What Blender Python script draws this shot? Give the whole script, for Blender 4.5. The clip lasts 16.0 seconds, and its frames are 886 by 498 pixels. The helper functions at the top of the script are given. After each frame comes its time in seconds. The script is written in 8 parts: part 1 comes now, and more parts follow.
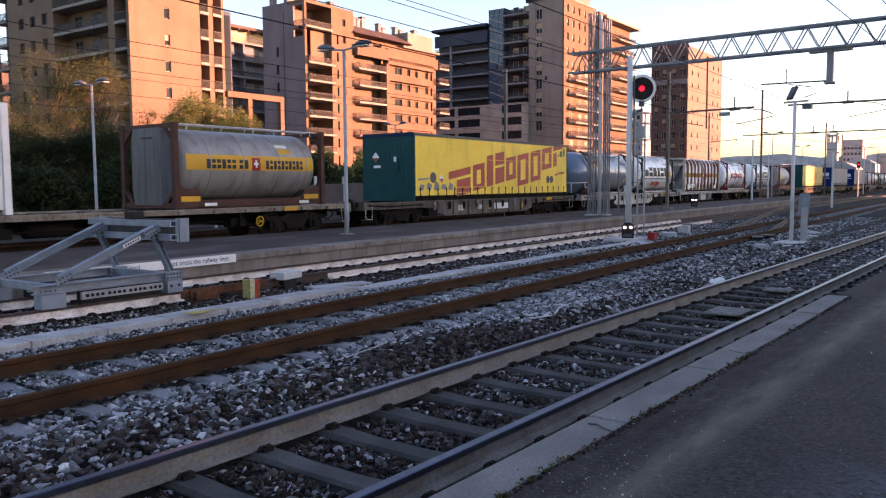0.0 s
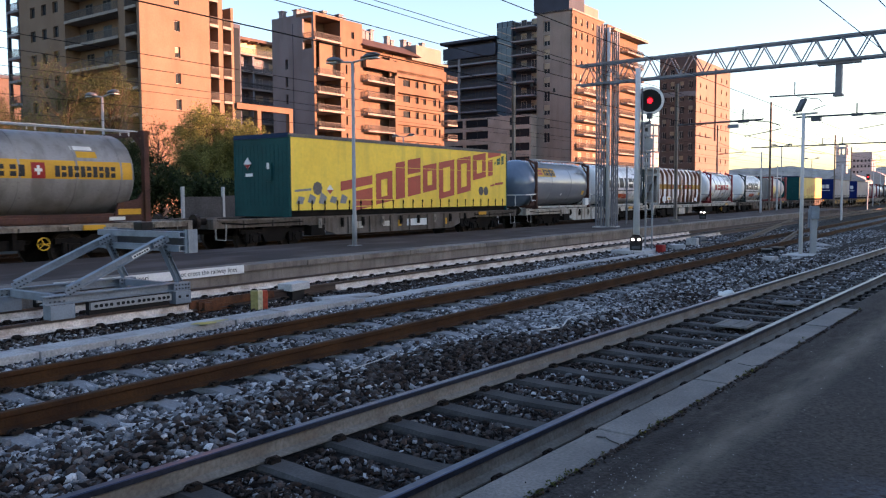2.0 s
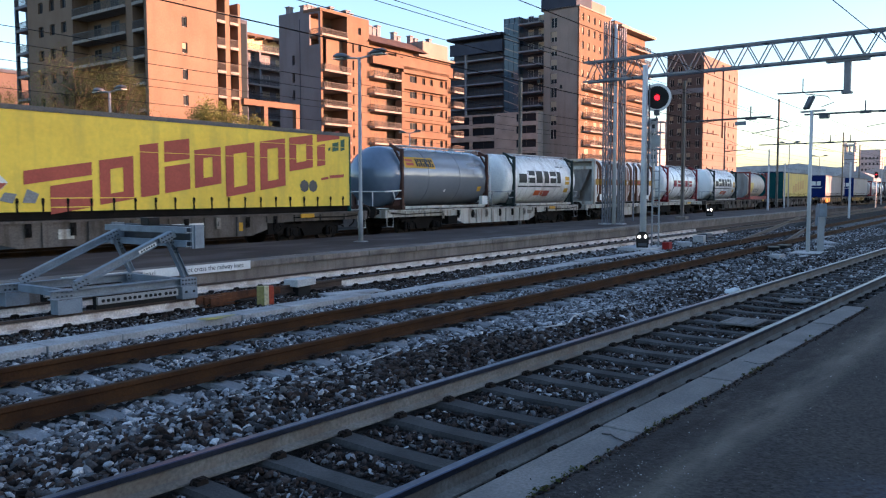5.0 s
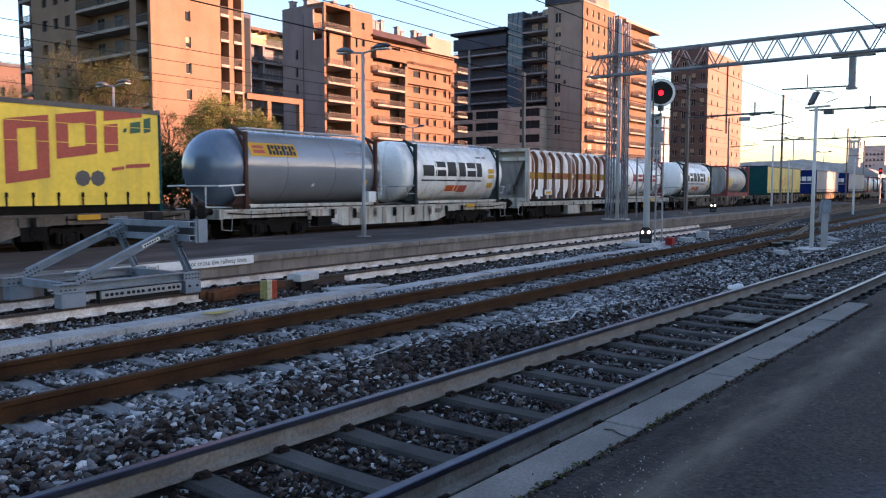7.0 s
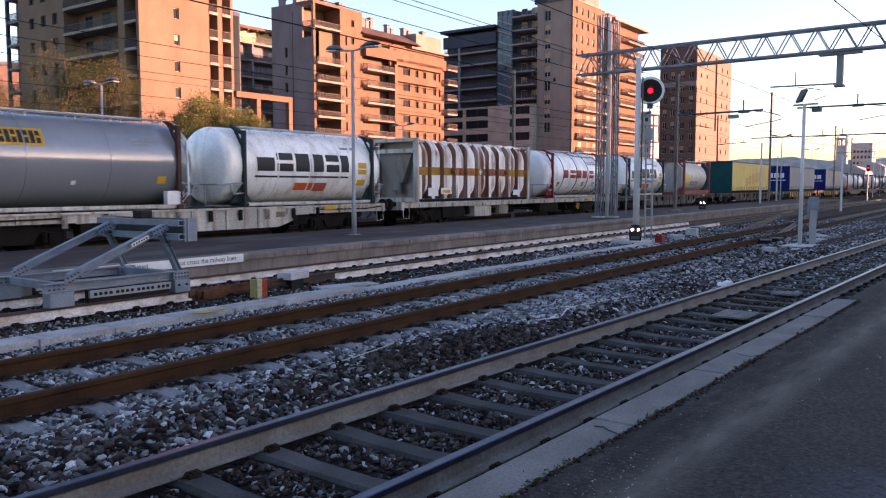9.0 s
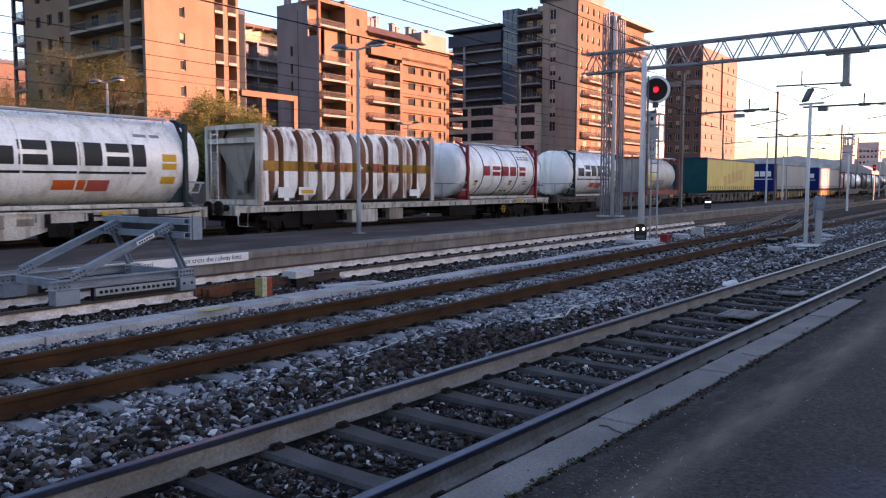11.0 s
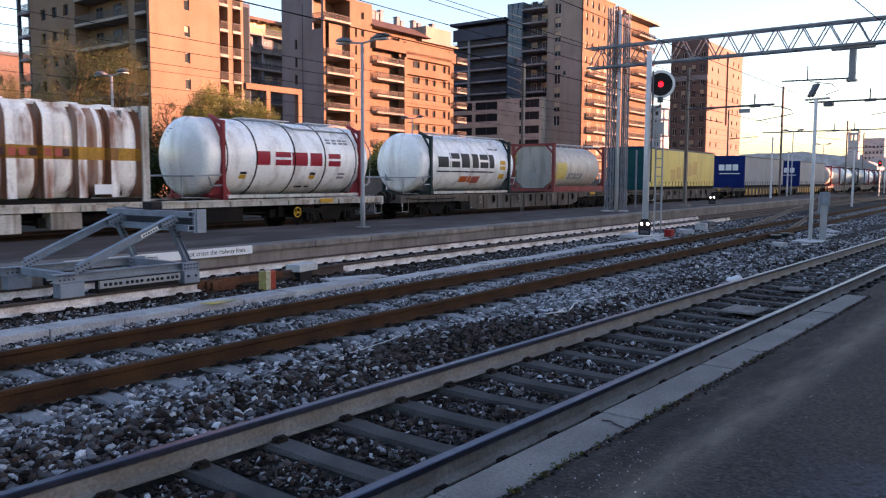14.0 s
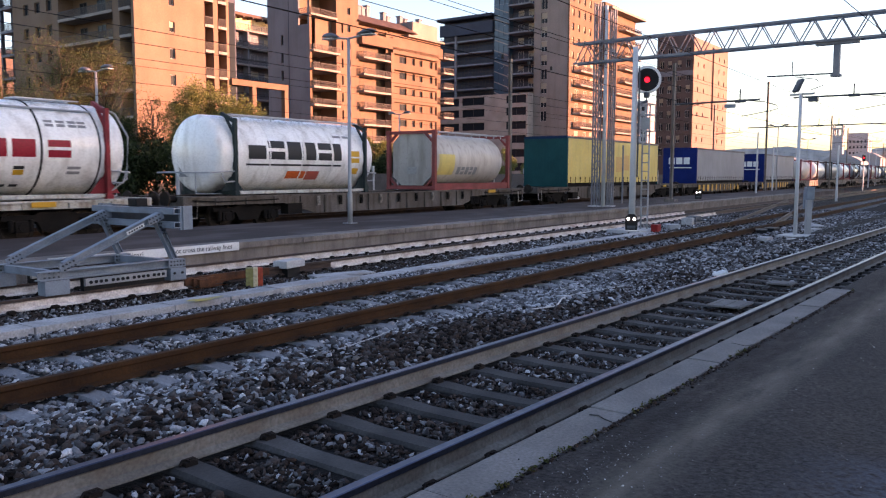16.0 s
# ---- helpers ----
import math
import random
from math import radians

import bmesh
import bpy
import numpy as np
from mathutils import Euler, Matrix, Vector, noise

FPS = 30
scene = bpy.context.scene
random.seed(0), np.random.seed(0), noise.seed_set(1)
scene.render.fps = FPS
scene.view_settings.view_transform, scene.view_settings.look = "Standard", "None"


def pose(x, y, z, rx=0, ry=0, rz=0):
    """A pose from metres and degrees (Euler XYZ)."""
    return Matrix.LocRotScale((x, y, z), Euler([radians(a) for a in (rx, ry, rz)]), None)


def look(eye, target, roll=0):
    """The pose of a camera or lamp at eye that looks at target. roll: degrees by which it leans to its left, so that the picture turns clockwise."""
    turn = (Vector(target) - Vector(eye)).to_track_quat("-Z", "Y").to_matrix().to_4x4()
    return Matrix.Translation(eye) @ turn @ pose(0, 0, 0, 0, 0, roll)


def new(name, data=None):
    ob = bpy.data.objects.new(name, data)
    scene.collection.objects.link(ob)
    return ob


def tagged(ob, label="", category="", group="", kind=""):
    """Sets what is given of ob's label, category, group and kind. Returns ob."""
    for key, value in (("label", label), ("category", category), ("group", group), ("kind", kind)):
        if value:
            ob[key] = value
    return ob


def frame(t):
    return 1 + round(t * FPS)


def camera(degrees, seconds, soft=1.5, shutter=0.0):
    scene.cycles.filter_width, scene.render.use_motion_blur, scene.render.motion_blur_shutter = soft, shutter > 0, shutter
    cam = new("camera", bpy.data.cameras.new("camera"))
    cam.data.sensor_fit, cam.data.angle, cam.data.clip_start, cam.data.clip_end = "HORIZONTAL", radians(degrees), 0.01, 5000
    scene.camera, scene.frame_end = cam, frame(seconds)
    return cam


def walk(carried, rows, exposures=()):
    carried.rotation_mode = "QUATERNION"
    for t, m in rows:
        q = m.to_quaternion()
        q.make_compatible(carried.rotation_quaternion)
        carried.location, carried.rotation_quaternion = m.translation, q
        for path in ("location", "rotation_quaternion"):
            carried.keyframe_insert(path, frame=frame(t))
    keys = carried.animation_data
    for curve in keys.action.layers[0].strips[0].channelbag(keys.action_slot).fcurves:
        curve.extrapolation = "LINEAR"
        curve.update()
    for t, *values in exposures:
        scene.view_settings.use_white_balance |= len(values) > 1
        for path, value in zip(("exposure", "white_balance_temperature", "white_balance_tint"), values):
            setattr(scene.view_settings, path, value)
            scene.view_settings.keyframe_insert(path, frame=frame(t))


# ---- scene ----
cam = camera(58.0, 16.0, soft=1.2, shutter=0.3)
EYE = (0.0, 0.0, 1.73)
PATH = [
    (0.0, pose(*EYE, 85.400, 0.400, -52.770)),
    (0.5, pose(*EYE, 85.639, 0.291, -52.366)),
    (1.0, pose(*EYE, 85.813, 0.435, -52.242)),
    (1.5, pose(*EYE, 85.489, 0.163, -52.340)),
    (2.0, pose(*EYE, 86.238, 0.293, -52.206)),
    (2.5, pose(*EYE, 86.254, 0.385, -52.285)),
    (3.0, pose(*EYE, 86.161, 0.453, -51.973)),
    (3.5, pose(*EYE, 86.248, 0.143, -51.829)),
    (4.0, pose(*EYE, 86.250, 0.137, -51.881)),
    (6.5, pose(*EYE, 85.554, 0.023, -51.475)),
    (7.0, pose(*EYE, 85.626, -0.050, -51.533)),
    (7.5, pose(*EYE, 85.619, 0.001, -51.736)),
    (8.0, pose(*EYE, 85.593, 0.046, -51.853)),
    (8.5, pose(*EYE, 85.569, 0.137, -51.880)),
    (9.0, pose(*EYE, 85.480, 0.069, -52.233)),
    (11.5, pose(*EYE, 85.308, -0.074, -51.808)),
    (12.0, pose(*EYE, 84.995, -0.193, -52.107)),
    (12.5, pose(*EYE, 85.042, 0.022, -52.060)),
    (13.0, pose(*EYE, 85.037, -0.267, -51.962)),
    (13.5, pose(*EYE, 85.250, -0.336, -51.898)),
    (14.0, pose(*EYE, 84.980, -0.260, -51.598)),
    (14.5, pose(*EYE, 84.902, -0.581, -52.390)),
    (15.0, pose(*EYE, 84.788, -0.511, -52.036)),
    (15.5, pose(*EYE, 84.655, -0.191, -52.226)),
    (16.0, pose(*EYE, 84.682, -0.098, -52.506)),
]
# seconds, stops, kelvin, tint: the clip grows cooler and a little darker while the yellow trailer fills the view
LOOKS = [(0.0, 2.85, 7080, 37), (1.0, 2.87, 7080, 37), (1.5, 2.82, 6930, 33), (2.5, 2.72, 6380, 24), (4.0, 2.63, 5880, 20), (6.5, 2.82, 6480, 26), (8.0, 2.78, 6520, 30), (9.0, 2.78, 6720, 36),
         (11.5, 2.78, 6770, 37), (12.5, 2.85, 6870, 39), (14.0, 2.84, 6770, 32), (16.0, 2.92, 6970, 36)]
walk(cam, PATH, LOOKS)

# ---- light: a low evening sun behind the station, open sky ----
SUN_AZ, SUN_EL = -55.0, 5.5          # degrees from +x towards -y, and above the horizon
sun_dir = Vector((math.cos(radians(SUN_EL)) * math.cos(radians(SUN_AZ)),
                  math.cos(radians(SUN_EL)) * math.sin(radians(SUN_AZ)), math.sin(radians(SUN_EL))))
world = bpy.data.worlds.new("evening_sky")
scene.world = world
world.use_nodes = True
_bg = world.node_tree.nodes["Background"]
_sky = world.node_tree.nodes.new("ShaderNodeTexSky")
_sky.sky_type = "NISHITA"
_sky.sun_disc = False
_sky.sun_elevation = radians(SUN_EL)
_sky.sun_rotation = radians(90.0 - SUN_AZ)
_sky.altitude = 120
_sky.air_density, _sky.dust_density, _sky.ozone_density = 1.0, 0.75, 2.0
world.node_tree.links.new(_sky.outputs[0], _bg.inputs[0])
_bg.inputs[1].default_value = 0.10
sun = new("sun", bpy.data.lights.new("sun", "SUN"))
sun.data.energy, sun.data.angle, sun.data.color = 3.55, radians(0.6), (1.0, 0.50, 0.29)
sun.matrix_world = look(sun_dir * 300, (0, 0, 0))


# ---- small building helpers ----
def bx(bm, x0, x1, y0, y1, z0, z1):
    v = [bm.verts.new(p) for p in ((x0, y0, z0), (x1, y0, z0), (x1, y1, z0), (x0, y1, z0),
                                   (x0, y0, z1), (x1, y0, z1), (x1, y1, z1), (x0, y1, z1))]
    for f in ((0, 3, 2, 1), (4, 5, 6, 7), (0, 1, 5, 4), (1, 2, 6, 5), (2, 3, 7, 6), (3, 0, 4, 7)):
        bm.faces.new([v[i] for i in f])


def box_bm(*a, bevel=0.0):
    bm = bmesh.new()
    bx(bm, *a)
    if bevel:
        bmesh.ops.bevel(bm, geom=bm.edges[:], offset=bevel, segments=2, affect="EDGES", profile=0.6)
    return bm


def frame_of(d):
    d = Vector(d).normalized()
    a = d.cross(Vector((0, 0, 1)) if abs(d.z) < 0.95 else Vector((1, 0, 0))).normalized()
    return a, d.cross(a).normalized()


def tube(bm, pts, r, n=8, cap=True):
    """A round bar along a line of points."""
    pts = [Vector(p) for p in pts]
    rings = []
    for i, p in enumerate(pts):
        d = pts[min(i + 1, len(pts) - 1)] - pts[max(i - 1, 0)]
        a, b = frame_of(d)
        rr = r[i] if isinstance(r, (list, tuple)) else r
        rings.append([bm.verts.new(p + (a * math.cos(2 * math.pi * k / n) + b * math.sin(2 * math.pi * k / n)) * rr) for k in range(n)])
    for q, s in zip(rings, rings[1:]):
        for k in range(n):
            bm.faces.new((q[k], q[(k + 1) % n], s[(k + 1) % n], s[k]))
    if cap:
        bm.faces.new(rings[0])
        bm.faces.new(rings[-1][::-1])


def bar(bm, p, q, w, h):
    """A square bar from p to q."""
    p, q = Vector(p), Vector(q)
    a, b = frame_of(q - p)
    v = [bm.verts.new(e + a * sa * w / 2 + b * sb * h / 2) for e in (p, q) for sa, sb in ((-1, -1), (1, -1), (1, 1), (-1, 1))]
    for f in ((0, 1, 2, 3), (7, 6, 5, 4), (0, 4, 5, 1), (1, 5, 6, 2), (2, 6, 7, 3), (3, 7, 4, 0)):
        bm.faces.new([v[i] for i in f])


def prism_x(bm, prof, x0, x1):
    """A (y, z) outline drawn out along x."""
    a = [bm.verts.new((x0, y, z)) for y, z in prof]
    b = [bm.verts.new((x1, y, z)) for y, z in prof]
    n = len(prof)
    for k in range(n):
        bm.faces.new((a[k], a[(k + 1) % n], b[(k + 1) % n], b[k]))
    bm.faces.new(a[::-1])
    bm.faces.new(b)


def prism_y(bm, prof, y0, y1):
    """An (x, z) outline drawn out along y."""
    a = [bm.verts.new((x, y0, z)) for x, z in prof]
    b = [bm.verts.new((x, y1, z)) for x, z in prof]
    n = len(prof)
    for k in range(n):
        bm.faces.new((a[k], a[(k + 1) % n], b[(k + 1) % n], b[k]))
    bm.faces.new(a[::-1])
    bm.faces.new(b)


def lathe_x(bm, prof, z0, n=40, squash=1.0):
    """Turn (x, r) round the x axis at height z0."""
    rings = []
    for x, r in prof:
        if r < 1e-4:
            rings.append([bm.verts.new((x, 0, z0))])
        else:
            rings.append([bm.verts.new((x, r * squash * math.cos(2 * math.pi * k / n), z0 + r * math.sin(2 * math.pi * k / n))) for k in range(n)])
    for q, s in zip(rings, rings[1:]):
        for k in range(n):
            k2 = (k + 1) % n
            if len(q) == 1:
                bm.faces.new((q[0], s[k2], s[k]))
            elif len(s) == 1:
                bm.faces.new((q[k], q[k2], s[0]))
            else:
                bm.faces.new((q[k], q[k2], s[k2], s[k]))


def shell(bm, x0, x1, a0, a1, r, z0, nx=1, na=8, ry=None):
    """A curved patch on the near side of a tank of radius r: a0, a1 degrees above the level of the axis."""
    ry = ry or r
    g = [[bm.verts.new((x0 + (x1 - x0) * i / nx, -ry * math.cos(radians(a0 + (a1 - a0) * j / na)), z0 + r * math.sin(radians(a0 + (a1 - a0) * j / na))))
          for j in range(na + 1)] for i in range(nx + 1)]
    for i in range(nx):
        for j in range(na):
            bm.faces.new((g[i][j], g[i + 1][j], g[i + 1][j + 1], g[i][j + 1]))


def mesh_of(name, bm, material, smooth=False):
    bmesh.ops.recalc_face_normals(bm, faces=bm.faces[:])
    me = bpy.data.meshes.new(name)
    bm.to_mesh(me)
    bm.free()
    for m in (material if isinstance(material, (list, tuple)) else [material]):
        me.materials.append(m)
    if smooth:
        for p in me.polygons:
            p.use_smooth = True
    return me


def part(name, bm, material, parent, label="", smooth=False, at=None, kind=""):
    """One mesh under a thing or a part; bm may be a bmesh or a finished mesh."""
    me = bm if isinstance(bm, bpy.types.Mesh) else mesh_of(name, bm, material, smooth)
    ob = new(name, me)
    ob.parent = parent
    if at is not None:
        ob.matrix_basis = at
    return tagged(ob, label, kind=kind)


def thing(name, label, category, m=None, group="", kind=""):
    ob = new(name)
    ob.empty_display_size = 0.3
    if m is not None:
        ob.matrix_basis = m
    return tagged(ob, label, category, group, kind)


def solid(name, bm, material, label, category, m=None, group="", kind="", smooth=False):
    ob = new(name, bm if isinstance(bm, bpy.types.Mesh) else mesh_of(name, bm, material, smooth))
    if m is not None:
        ob.matrix_basis = m
    return tagged(ob, label, category, group, kind)


# ---- materials ----
def mat(name, c1, c2=None, rough=0.7, metal=0.0, big=0.6, fine=25.0, bump=0.15, grain=0.25, streak=None, streak_amt=0.5,
        island=0.0, rnd=0.0, spec=0.2, stretch=(1, 1, 1), streak_scale=(6, 6, 0.5), coat=0.0, rvar=0.15):
    """Paint, stone or metal: two colours mixed by broad noise, fine grain, streaks that run down, relief."""
    m = bpy.data.materials.new(name)
    m.use_nodes = True
    t = m.node_tree
    N, L = t.nodes, t.links
    b = N["Principled BSDF"]
    co = N.new("ShaderNodeTexCoord")
    mp = N.new("ShaderNodeMapping")
    mp.inputs["Scale"].default_value = stretch
    L.new(co.outputs["Object"], mp.inputs[0])

    def noise_of(scale, detail=4.0, src=mp):
        n = N.new("ShaderNodeTexNoise")
        n.inputs["Scale"].default_value = scale
        n.inputs["Detail"].default_value = detail
        L.new(src.outputs[0], n.inputs["Vector"])
        return n

    def mix(a, bb, fac, mode="MIX"):
        x = N.new("ShaderNodeMix")
        x.data_type, x.blend_type = "RGBA", mode
        for k, v in ((0, fac), (6, a), (7, bb)):
            if hasattr(v, "links"):
                L.new(v, x.inputs[k])
            else:
                x.inputs[k].default_value = v
        return x.outputs[2]

    def ramp(src, lo, hi, a=0.0, z=1.0):
        r = N.new("ShaderNodeMapRange")
        for k, v in ((1, lo), (2, hi), (3, a), (4, z)):
            r.inputs[k].default_value = v
        L.new(src, r.inputs[0])
        return r.outputs[0]

    c1 = (*c1, 1)
    c2 = (*(c2 or c1[:3]), 1)
    nb = noise_of(big)
    col = mix(c1, c2, ramp(nb.outputs[0], 0.35, 0.65))
    nf = noise_of(fine, 6.0)
    g = N.new("ShaderNodeCombineColor")
    gv = ramp(nf.outputs[0], 0.3, 0.7, 1 - grain, 1 + grain)
    for k in range(3):
        L.new(gv, g.inputs[k])
    col = mix(col, g.outputs[0], 1.0, "MULTIPLY")
    if streak:
        ms = N.new("ShaderNodeMapping")
        ms.inputs["Scale"].default_value = streak_scale
        L.new(co.outputs["Object"], ms.inputs[0])
        ns = noise_of(1.0, 5.0, ms)
        col = mix(col, (*streak, 1), ramp(ns.outputs[0], 0.48, 0.66, 0.0, streak_amt))
    if island or rnd:
        if island:
            rv = N.new("ShaderNodeNewGeometry").outputs["Random Per Island"]
        else:
            rv = N.new("ShaderNodeObjectInfo").outputs["Random"]
        a = island or rnd
        hv = N.new("ShaderNodeCombineColor")
        v = ramp(rv, 0, 1, 1 - a, 1 + a)
        for k in range(3):
            L.new(v, hv.inputs[k])
        col = mix(col, hv.outputs[0], 1.0, "MULTIPLY")
    L.new(col, b.inputs["Base Color"])
    L.new(ramp(nf.outputs[0], 0.3, 0.7, max(0.03, rough - rvar), min(1, rough + rvar)), b.inputs["Roughness"])
    b.inputs["Metallic"].default_value = metal
    b.inputs["Specular IOR Level"].default_value = spec
    b.inputs["Coat Weight"].default_value = coat
    if bump:
        bp = N.new("ShaderNodeBump")
        bp.inputs["Strength"].default_value = bump
        bp.inputs["Distance"].default_value = 0.02
        L.new(nf.outputs[0], bp.inputs["Height"])
        L.new(bp.outputs[0], b.inputs["Normal"])
    return m


def glow(name, col, power):
    m = bpy.data.materials.new(name)
    m.use_nodes = True
    b = m.node_tree.nodes["Principled BSDF"]
    b.inputs["Base Color"].default_value = (*col, 1)
    b.inputs["Emission Color"].default_value = (*col, 1)
    b.inputs["Emission Strength"].default_value = power
    return m


M_ASPHALT = mat("asphalt", (0.033, 0.0305, 0.029), (0.046, 0.0405, 0.0365), 0.9, big=1.1, fine=42, bump=0.6, grain=0.75, spec=0.12)
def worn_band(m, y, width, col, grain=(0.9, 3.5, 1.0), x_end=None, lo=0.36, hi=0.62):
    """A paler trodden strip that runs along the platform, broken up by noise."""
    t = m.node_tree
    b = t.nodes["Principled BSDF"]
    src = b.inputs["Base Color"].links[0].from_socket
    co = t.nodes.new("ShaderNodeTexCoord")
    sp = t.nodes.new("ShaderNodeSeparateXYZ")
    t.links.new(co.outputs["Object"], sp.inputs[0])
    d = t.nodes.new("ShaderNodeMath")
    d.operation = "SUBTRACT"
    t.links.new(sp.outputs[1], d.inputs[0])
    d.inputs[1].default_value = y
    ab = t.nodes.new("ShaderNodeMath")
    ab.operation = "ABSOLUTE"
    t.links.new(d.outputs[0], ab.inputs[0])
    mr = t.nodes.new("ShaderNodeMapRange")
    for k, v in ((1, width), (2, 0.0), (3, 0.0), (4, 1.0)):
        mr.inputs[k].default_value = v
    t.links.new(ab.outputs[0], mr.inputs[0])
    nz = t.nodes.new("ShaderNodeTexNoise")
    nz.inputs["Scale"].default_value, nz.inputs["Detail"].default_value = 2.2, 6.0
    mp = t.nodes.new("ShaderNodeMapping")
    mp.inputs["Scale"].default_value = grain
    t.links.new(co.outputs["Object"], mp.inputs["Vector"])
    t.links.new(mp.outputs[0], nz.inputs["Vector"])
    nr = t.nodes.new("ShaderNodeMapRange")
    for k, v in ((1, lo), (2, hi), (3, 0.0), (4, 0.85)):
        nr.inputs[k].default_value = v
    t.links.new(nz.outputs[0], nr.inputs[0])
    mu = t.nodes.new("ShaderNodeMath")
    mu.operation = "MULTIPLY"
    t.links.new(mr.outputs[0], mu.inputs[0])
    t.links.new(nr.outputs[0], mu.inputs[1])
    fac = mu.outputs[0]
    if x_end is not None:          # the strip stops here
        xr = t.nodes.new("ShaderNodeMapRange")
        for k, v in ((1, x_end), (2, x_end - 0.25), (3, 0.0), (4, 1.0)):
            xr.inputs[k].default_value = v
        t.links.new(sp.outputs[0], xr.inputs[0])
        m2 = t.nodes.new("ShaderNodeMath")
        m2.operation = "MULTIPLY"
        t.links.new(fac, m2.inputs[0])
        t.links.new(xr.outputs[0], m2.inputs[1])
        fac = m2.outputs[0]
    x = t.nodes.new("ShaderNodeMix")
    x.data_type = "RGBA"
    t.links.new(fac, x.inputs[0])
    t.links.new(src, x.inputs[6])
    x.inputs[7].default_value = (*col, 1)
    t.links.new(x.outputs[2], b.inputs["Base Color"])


worn_band(M_ASPHALT, 1.51, 0.20, (0.13, 0.118, 0.095), lo=0.25, hi=0.6)
worn_band(M_ASPHALT, 1.80, 0.28, (0.016, 0.013, 0.012), (1.6, 5, 1))
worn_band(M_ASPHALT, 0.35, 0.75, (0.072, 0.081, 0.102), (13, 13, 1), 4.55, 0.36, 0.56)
worn_band(M_ASPHALT, 1.2, 0.9, (0.075, 0.070, 0.064), (14, 14, 1), None, 0.60, 0.74)
M_COPING = mat("coping_stone", (0.182, 0.172, 0.160), (0.132, 0.126, 0.118), 0.85, big=1.6, fine=50, bump=0.3, streak=(0.106, 0.0994, 0.0927), streak_scale=(3, 3, 3), streak_amt=0.4, spec=0.12)
M_CONC = mat("weathered_concrete", (0.240, 0.204, 0.176), (0.148, 0.126, 0.109), 0.85, big=1.2, fine=40, bump=0.3, streak=(0.0972, 0.075, 0.0628), streak_amt=0.5, spec=0.12)
M_CONC_L = mat("pale_concrete", (0.47, 0.46, 0.44), (0.36, 0.35, 0.34), 0.85, big=1.5, fine=40, bump=0.25)
M_SLEEPER = mat("concrete_sleeper", (0.074, 0.070, 0.066), (0.044, 0.042, 0.040), 0.85, big=2.0, fine=45, bump=0.3, rnd=0.18, spec=0.12)
# rail heads: the cool blue of reflections is put into the steel tint
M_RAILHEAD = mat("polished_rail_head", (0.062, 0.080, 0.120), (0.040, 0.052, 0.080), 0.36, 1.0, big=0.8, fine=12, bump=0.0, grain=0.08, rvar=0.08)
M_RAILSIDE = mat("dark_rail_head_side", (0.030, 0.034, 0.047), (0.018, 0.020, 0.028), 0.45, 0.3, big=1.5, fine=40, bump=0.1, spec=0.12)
M_RAILRUST = mat("rusty_rail_steel", (0.060, 0.027, 0.0105), (0.029, 0.0135, 0.007), 0.8, 0.0, big=1.5, fine=40, bump=0.25, spec=0.12)
M_RAILDARK = mat("dark_weathered_rail", (0.075, 0.052, 0.042), (0.05, 0.036, 0.03), 0.6, 0.3, big=1.5, fine=40, bump=0.15, spec=0.15)
M_RAILWHITE = mat("limewashed_rail_web", (0.205, 0.192, 0.168), (0.140, 0.128, 0.110), 0.85, big=2.0, fine=40, bump=0.2, streak=(0.15, 0.10, 0.065), streak_amt=0.35, streak_scale=(4, 4, 8), spec=0.12)
M_SIDINGWHITE = mat("white_painted_rail", (0.72, 0.655, 0.60), (0.54, 0.475, 0.425), 0.8, big=2.0, fine=40, bump=0.2, streak=(0.20, 0.11, 0.06), streak_amt=0.5, streak_scale=(3, 3, 5), spec=0.15)
M_CLIP = mat("rusty_rail_clip", (0.0252, 0.0176, 0.0134), (0.0147, 0.0118, 0.0101), 0.8, big=8, fine=80, spec=0.12)
M_DIRT = mat("dark_ballast_bed", (0.00924, 0.00762, 0.00648), (0.0143, 0.013, 0.012), 0.95, big=0.35, fine=22, bump=1.0, grain=0.6, spec=0.12)
M_FIELD = mat("bare_earth_and_gravel", (0.052, 0.048, 0.042), (0.034, 0.034, 0.024), 0.95, big=0.08, fine=6, bump=0.6, grain=0.4, spec=0.12)
